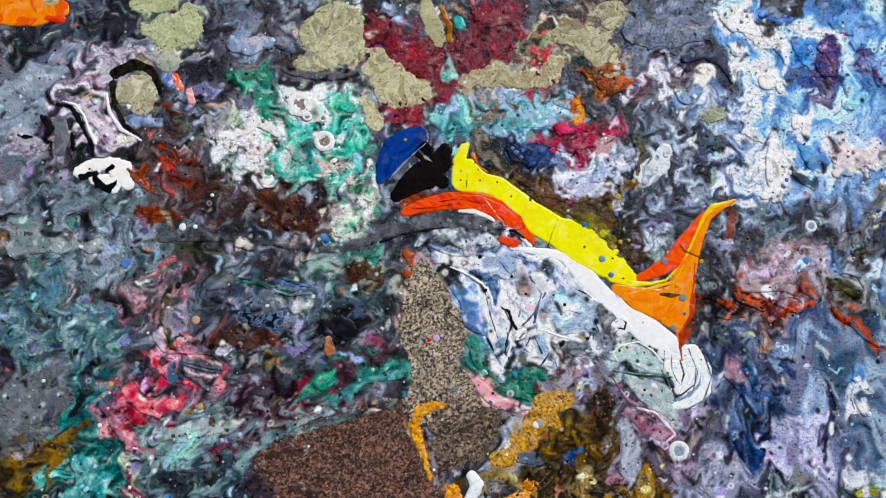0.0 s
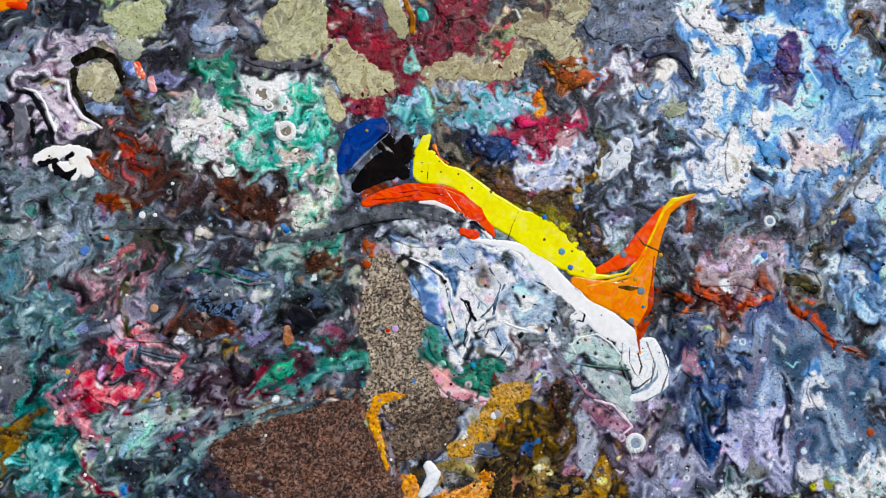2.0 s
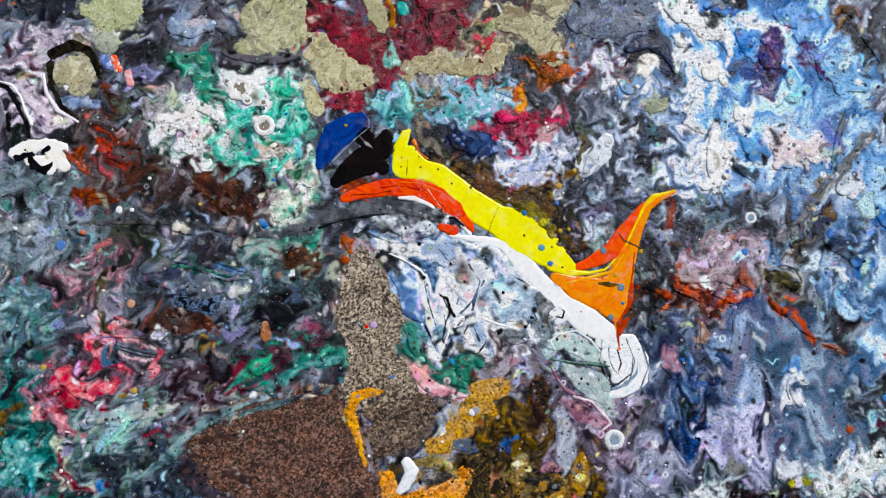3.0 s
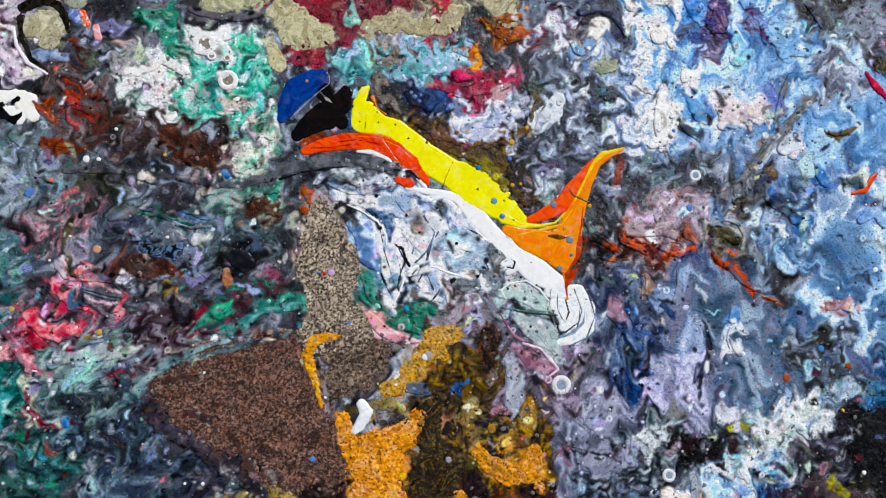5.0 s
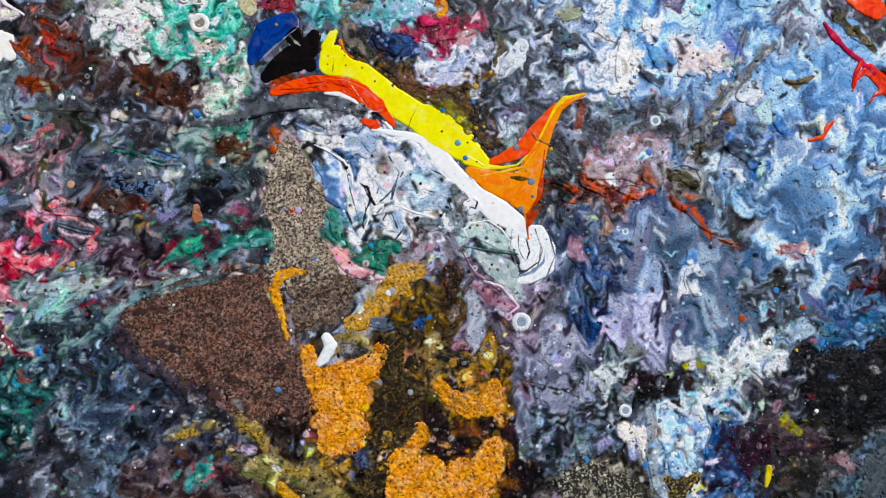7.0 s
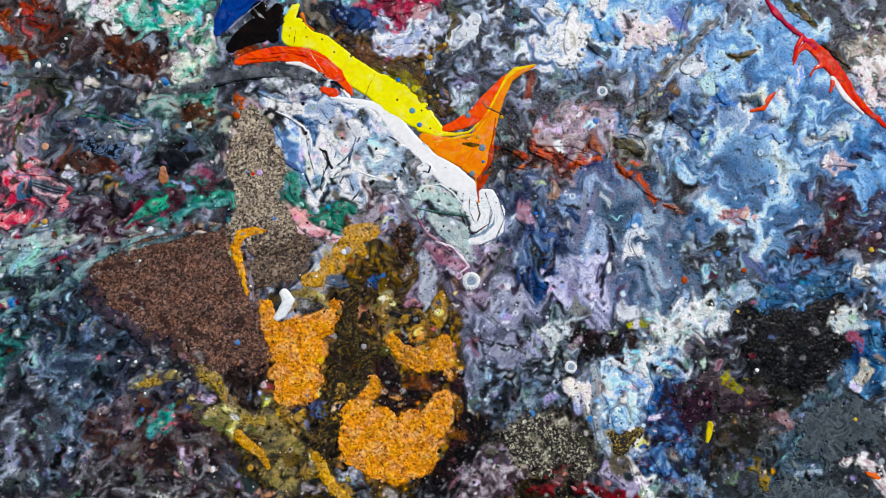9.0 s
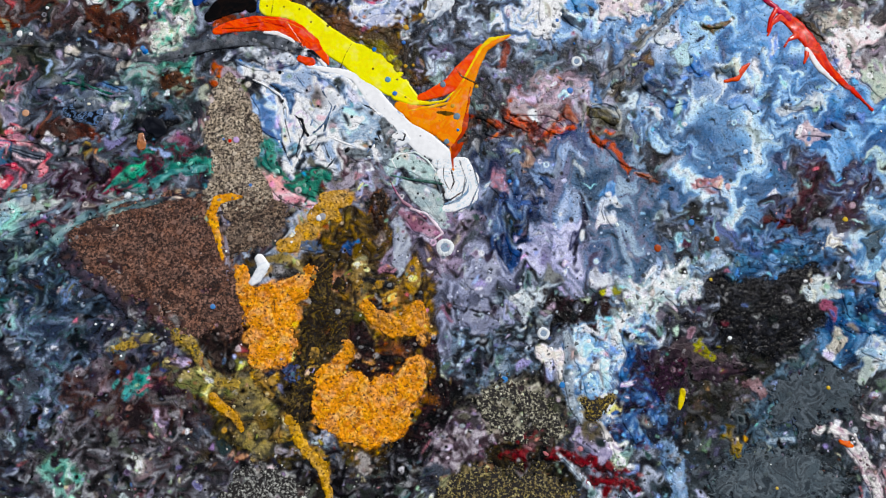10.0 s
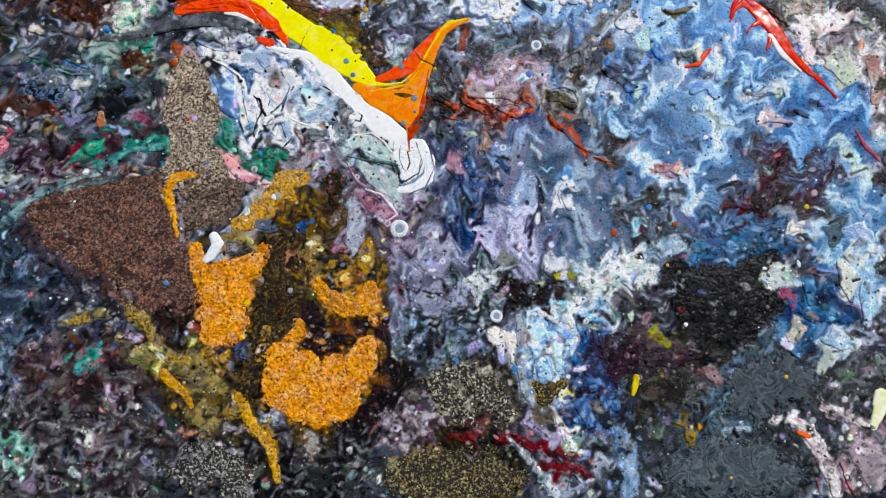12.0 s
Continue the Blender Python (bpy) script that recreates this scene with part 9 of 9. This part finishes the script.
pool("paint_patch", "cream paint fleck in grey crust", [[(-79, -6, 2.2), (-74, -4, 2.6)], [(-114, 2, 2.9), (-108, 0, 2.2)]], "c8c0b4 dcd6cc a8a49c", material=MARBLE, rag=1.2)
pool("paint_patch", "pale teal paint fleck", [[(-43, -5, 1.9), (-37, -4, 2.2)]], "5cac9c 84c4b4 3c8c7c", material=MARBLE, rag=1)
pool("paint_drop", "bright blue paint drop in dark crust", [[(-66, 4, 1.9)]], "3c78b8 5c98d0", material=ENAMEL, rag=.4)
pool("paint_patch", "slate-blue paint flecks in grey crust", [[(-90, -17, 1.9), (-84, -19, 1.6), (-76, -20, 1.9)]], "5c84b0 84a4c8 48648c", material=MARBLE, rag=1.4, size=3)
pool("paint_patch", "light slate glossy patch with a dark edge", [[(-129, -22, 3.2), (-123, -17, 2.9)], [(-102, -31, 4.5), (-96, -26, 3.2)]], "748090 8c98a4 5c6674", material=MARBLE, rag=1)

# ---- blue crust and thin lines ----
pool("paint_patch", "black-brown pitted crust in grey paint", [[(240, -1, 2.5), (246, 4, 2.2), (245, -6, 1.8)], [(249, 7, 1.4)]], "3c382e 24221e 6c6458", material=TAR, rag=1.5, fray=1)
pool("paint_streak", "long grey paint ridge across blue crust", [[(229, 5, 1.8), (244, 13, 2.2), (259, 29, 2.2), (274, 46, 1.8), (285, 58, 1.4), (293, 69, 1.4)], [(264, 43, 1.1), (270, 59, 1.1), (274, 71, 1.1)]], "6c7078 848484 5c5c60", material=MARBLE, rag=1, size=4)
pool("paint_patch", "pale blue-white paint swirl", [[(270, 32, 4.3), (280, 34, 3.6)], [(266, 41, 1.8)]], "c8d0d8 dce0e4 a8b8cc", material=MARBLE, rag=1.2)
pool("paint_patch", "pinkish white paint patch", [[(237, 51, 7.2), (247, 58, 5.0), (232, 45, 2.9)]], "dcccd0 e4dcdc c8bcc8", material=MARBLE, rag=1.4)
pool("paint_patch", "clear blue paint flecks", [[(261, 1, 2.2), (267, -3, 2.5)], [(278, -10, 3.6), (288, -9, 2.2)], [(297, 14, 4.3), (293, 22, 2.9)]], "3c74bc 5c90cc 2c5c9c", material=MARBLE, rag=1.6)
pool("paint_swirl", "pale curled paint ridge", [[(362, -10, 1.4), (372, -7, 1.8), (380, -3, 1.8), (381, -10, 1.1)], [(359, -4, 1.4)]], "c8d4dc e0e4e4 a0b4c4", material=MARBLE, rag=.8)
pool("paint_swirl", "pale blue oval paint lobe", [[(320, -10, 2.5), (330, -5, 2.9), (335, -12, 2.9)]], "8cb0dc a8c4e4 6c94cc", material=MARBLE, rag=1)
pool("paint_patch", "olive and brown paint fleck", [[(299, 45, 1.8), (305, 43, 1.8), (314, 45, 2.2), (319, 48, 1.1)]], "5c5830 7c4c30 3c3c20", material=MARBLE, rag=.9, size=3)
pool("paint_patch", "pale pink paint blot in blue crust", [[(368, -26, 2.9), (376, -25, 3.6), (385, -27, 2.2)]], "c8b8c0 b8a8b4 dcccd0", material=MARBLE, rag=1.2)
pool("paint_patch", "navy paint flecks in blue crust", [[(389, -19, 2.9), (397, -23, 2.5)], [(405, -13, 2.2)], [(385, -29, 1.8)]], "2c3858 4c5c80 1c2438", material=MARBLE, rag=1.8, size=3)
pool("vein", "thin grey line of paint", [[(126, -58, 0.5), (125, -70, 0.5), (129, -80, 0.5)]], "8c9aa8 5c6670", material=MARBLE, rag=.4, parent=curl)
pool("vein", "thin grey line of paint", [[(140, -57, 0.5), (145, -70, 0.6), (142, -81, 0.5), (134, -86, 0.5)]], "94a4b0 6c7884", material=MARBLE, rag=.4, parent=curl)
pool("vein", "blue-grey line of paint", [[(149, -60, 0.5), (153, -73, 0.6), (148, -86, 0.6), (138, -91, 0.6)]], "7c94ac 5c748c", material=MARBLE, rag=.4, parent=curl)
pool("fringe", "olive fringe", [[(64, 23, 1.1), (75, 19, 1.8), (85, 15, 2.5), (92, 8, 2.9), (98, 1, 2.2)]], "a0940f 84780f 64560f", material=FILM, rag=1.5, fray=1, parent=yellow)
pool("paint_patch", "smooth deep blue paint pool", [[(395, -130, 3.6), (402, -143, 4.3), (413, -152, 4.3)]], "4c7ca4 5c90b4 34648c", material=MARBLE, rag=1.6, size=5)

# ---- small drops ----
drop(-66.0, 4.0, 1.5, "3c74c0", "small bright blue paint drop")
drop(-176.0, -9.0, 2.8, "3c74c0", "small bright blue paint drop")
drop(81.0, 14.0, 1.8, "3c74c0", "small bright blue paint drop")
drop(100.0, 20.0, 1.6, "3c74c0", "small bright blue paint drop")
drop(96.0, -15.0, 2.0, "3c74c0", "small bright blue paint drop")
drop(173.0, -69.0, 1.5, "3c74c0", "small bright blue paint drop")
drop(7.0, -80.0, 1.5, "3c74c0", "small bright blue paint drop")
drop(-5.0, 1.0, 1.6, "3c74c0", "small bright blue paint drop")
drop(138.0, -37.0, 1.2, "3c74c0", "small bright blue paint drop")
drop(91.0, -6.0, 2.4, "5c98b4", "oval grey-blue paint drop on yellow paint")
drop(137.0, -28.0, 2.8, "6c8494", "small grey-blue paint drop on orange paint")
drop(131.0, -45.0, 2.1, "6c8494", "small grey-blue paint drop on orange paint")
drop(127.0, -7.0, 2.4, "6c8494", "small grey-blue paint drop on orange paint")
drop(-22.0, 62.0, 1.2, "b08438", "small ochre paint drop on blue paint")
drop(21.0, 39.0, 0.7, "5c5024", "small dark brown pinhole in yellow paint", tall=.2)
drop(31.0, 38.0, 0.8, "5c5024", "small dark brown pinhole in yellow paint", tall=.2)
drop(39.0, 30.0, 0.8, "5c5024", "small dark brown pinhole in yellow paint", tall=.2)
drop(50.0, 28.0, 1.2, "5c5024", "small dark brown pinhole in yellow paint", tall=.2)
drop(81.0, 1.0, 1.0, "5c5024", "small dark brown pinhole in yellow paint", tall=.2)
drop(20.0, 45.0, 0.6, "5c5024", "small dark brown pinhole in yellow paint", tall=.2)
drop(10.0, 39.0, 0.7, "5c5024", "small dark brown pinhole in yellow paint", tall=.2)
drop(-8.0, -52.0, 1.5, "d0342c", "small scarlet paint drop")
drop(-4.0, -51.0, 2.4, "c4a8d4", "small lilac paint drop")
drop(-146.0, 11.0, 2.4, "e8e8e8", "small white paint drop")
drop(-139.0, 11.0, 1.5, "e8e8e8", "small white paint drop")
drop(52.0, -99.0, 2.4, "e8e8e8", "small white paint drop")
drop(-130.0, 29.0, 1.2, "e8e8e8", "small white paint drop")
blister(-82.0, 82.0, 7.2, "f0eeec", "8c8474", "burst white paint blister with a concrete floor")
blister(-68.0, 61.0, 6.0, "f0eeec", "8c8474", "burst white paint blister with a concrete floor")
blister(-78.0, 75.0, 2.8, "f0eeec", "8c8474", "burst white paint blister with a concrete floor")
blister(-69.0, 74.0, 2.4, "f0eeec", "8c8474", "burst white paint blister with a concrete floor")
drop(-165.0, -2.0, 1.5, "e86c38", "small orange paint bead")
drop(-177.0, -10.0, 2.7, "4c7cc0", "small blue paint bead in grey crust")
drop(-137.0, -41.0, 2.7, "c89878", "peach paint bead in dark crust")
drop(-218.0, -74.0, 1.2, "e8e4d0", "tiny pale glossy bead")
drop(-187.0, -98.0, 1.5, "e8e4d0", "tiny pale glossy bead")
drop(-163.0, -48.0, 0.9, "e8e4d0", "tiny pale glossy bead")
drop(-186.0, 40.0, 1.6, "e8e4d0", "tiny pale glossy bead")
drop(-98.0, -33.0, 1.2, "e8e4d0", "tiny pale glossy bead")
drop(-152.0, -34.0, 0.9, "e8e4d0", "tiny pale glossy bead")
drop(-24.0, -26.0, 0.9, "e8e4d0", "tiny pale glossy bead")
drop(101.0, 30.0, 2.1, "c89c3c", "tiny ochre glossy bead")
drop(102.0, 4.0, 1.5, "c89c3c", "tiny ochre glossy bead")
drop(107.0, 5.0, 1.2, "c89c3c", "tiny ochre glossy bead")
drop(-133.0, -88.0, 1.8, "c89c3c", "tiny ochre glossy bead")
drop(110.0, 39.0, 1.5, "c89c3c", "tiny ochre glossy bead")
drop(149.0, -7.0, 1.6, "c89c3c", "tiny ochre glossy bead")
drop(134.0, -21.0, 1.6, "c89c3c", "tiny ochre glossy bead")
drop(-182.0, -76.0, 1.8, "c89c3c", "tiny ochre glossy bead")
drop(-12.0, -51.0, 0.9, "3c78c8", "tiny bright blue paint bead")
drop(213.0, 26.0, 0.9, "3c78c8", "tiny bright blue paint bead")
drop(201.0, 41.0, 1.5, "3c78c8", "tiny bright blue paint bead")
drop(211.0, -6.0, 2.4, "3c78c8", "tiny bright blue paint bead")
drop(113.0, 97.0, 1.2, "3c78c8", "tiny bright blue paint bead")
drop(-62.0, 30.0, 1.2, "3c78c8", "tiny bright blue paint bead")
drop(-56.0, 68.0, 0.9, "3c78c8", "tiny bright blue paint bead")
drop(24.0, -24.0, 1.2, "101014", "tiny black paint pit")
drop(39.0, -16.0, 0.9, "101014", "tiny black paint pit")
drop(47.0, -26.0, 0.9, "101014", "tiny black paint pit")
drop(69.0, -32.0, 1.2, "101014", "tiny black paint pit")
drop(21.0, -5.0, 1.5, "101014", "tiny black paint pit")
drop(82.0, -51.0, 1.2, "101014", "tiny black paint pit")
drop(114.0, -80.0, 0.9, "101014", "tiny black paint pit")
drop(100.0, -58.0, 0.9, "101014", "tiny black paint pit")
drop(108.0, -51.0, 0.9, "101014", "tiny black paint pit")
drop(18.0, 49.0, 0.6, "101014", "tiny black paint pit")
drop(-102.0, 15.0, 1.2, "d0b040", "tiny yellow glossy bead")
drop(383.0, -193.0, 1.6, "d0b040", "tiny yellow glossy bead")
drop(349.0, -257.0, 1.2, "d0b040", "tiny yellow glossy bead")
drop(306.0, -127.0, 1.2, "d0b040", "tiny yellow glossy bead")
drop(396.0, -83.0, 2.1, "d0b040", "tiny yellow glossy bead")
drop(296.0, -130.0, 1.6, "f0f4f4", "tiny white glossy bead")
drop(319.0, -164.0, 1.6, "f0f4f4", "tiny white glossy bead")
drop(365.0, -163.0, 0.6, "f0f4f4", "tiny white glossy bead")
drop(402.0, -65.0, 0.9, "f0f4f4", "tiny white glossy bead")
drop(-5.0, -123.0, 0.9, "f0f4f4", "tiny white glossy bead")
drop(-65.0, -191.0, 0.9, "f0f4f4", "tiny white glossy bead")
drop(-82.0, -172.0, 0.9, "f0f4f4", "tiny white glossy bead")
drop(-72.0, -172.0, 1.2, "f0f4f4", "tiny white glossy bead")
drop(293.0, -90.0, 2.4, "4c84c0", "small bright blue paint bead")
drop(211.0, -198.0, 2.4, "4c84c0", "small bright blue paint bead")
drop(174.0, -196.0, 2.5, "4c84c0", "small bright blue paint bead")
drop(-68.0, 6.0, 2.0, "4c84c0", "small bright blue paint bead")
drop(349.0, -124.0, 1.6, "4c84c0", "small bright blue paint bead")
drop(-11.0, -158.0, 2.1, "4c84c0", "small bright blue paint bead")
drop(310.0, -100.0, 2.1, "a04c2c", "small orange-red paint bead")
drop(271.0, -108.0, 2.9, "a04c2c", "small orange-red paint bead")
drop(178.0, -199.0, 2.2, "3c2c24", "small brown paint bead")
drop(54.0, -98.0, 2.8, "9c9ca0", "small grey paint bead on gold paint")
drop(67.0, -158.0, 2.0, "9c9ca0", "small grey paint bead on gold paint")
blister(215.0, 14.0, 3.6, "e4e8ea", "8ca0b4", "white paint blister ring in blue crust")
blister(198.0, -166.0, 4.0, "e4e8ea", "8ca0b4", "white paint blister ring in blue crust")
blister(133.0, -114.0, 5.7, "e4e8ea", "8ca0b4", "white paint blister ring in blue crust")
blister(241.0, 96.0, 2.1, "d8dce4", "98a4b4", "pale paint blister in blue crust")
blister(241.0, 127.0, 1.8, "d8dce4", "98a4b4", "pale paint blister in blue crust")

# ---- blots and runs over the crust, then the crust itself ----
leaves(HUES, RISE, gx, gy, STEP, 13000, 5, 1.2, 9.0, 1.8, 0.5, STILL * 0.92, 12.0, 6.0, 0.04)
FLUID = FLUID * np.clip(1.15 + (gy + 130) / 90, 0.35, 1)
stir(24, 3.8, 330)
leaves(HUES, RISE, gx, gy, STEP, 18000, 6, 0.6, 3.0, 2.0, 0.5, STILL, 9.0, 5.0, 0.05, 0.03)
leaves(HUES, RISE, gx, gy, STEP, 14000, 9, 0.5, 1.7, 1.6, 0.6, np.maximum(STILL, np.clip(1 + (gy + 120) / 60, 0, 1)), 8.0, 2.0, 0.08, 0.05)
stir(10, 0.9, 350)
spatter(1700, 12)
light = np.log(HUES @ np.array([0.25, 0.6, 0.15]) + 0.01)
RISE = RISE - 0.1 + 0.2 * np.tanh(light - blurred(light, 4)) + 0.07 * fbm(gx, gy, 3.2, 390, 2)
lay_crust()
colour_late()
crumbs(9000, 8)
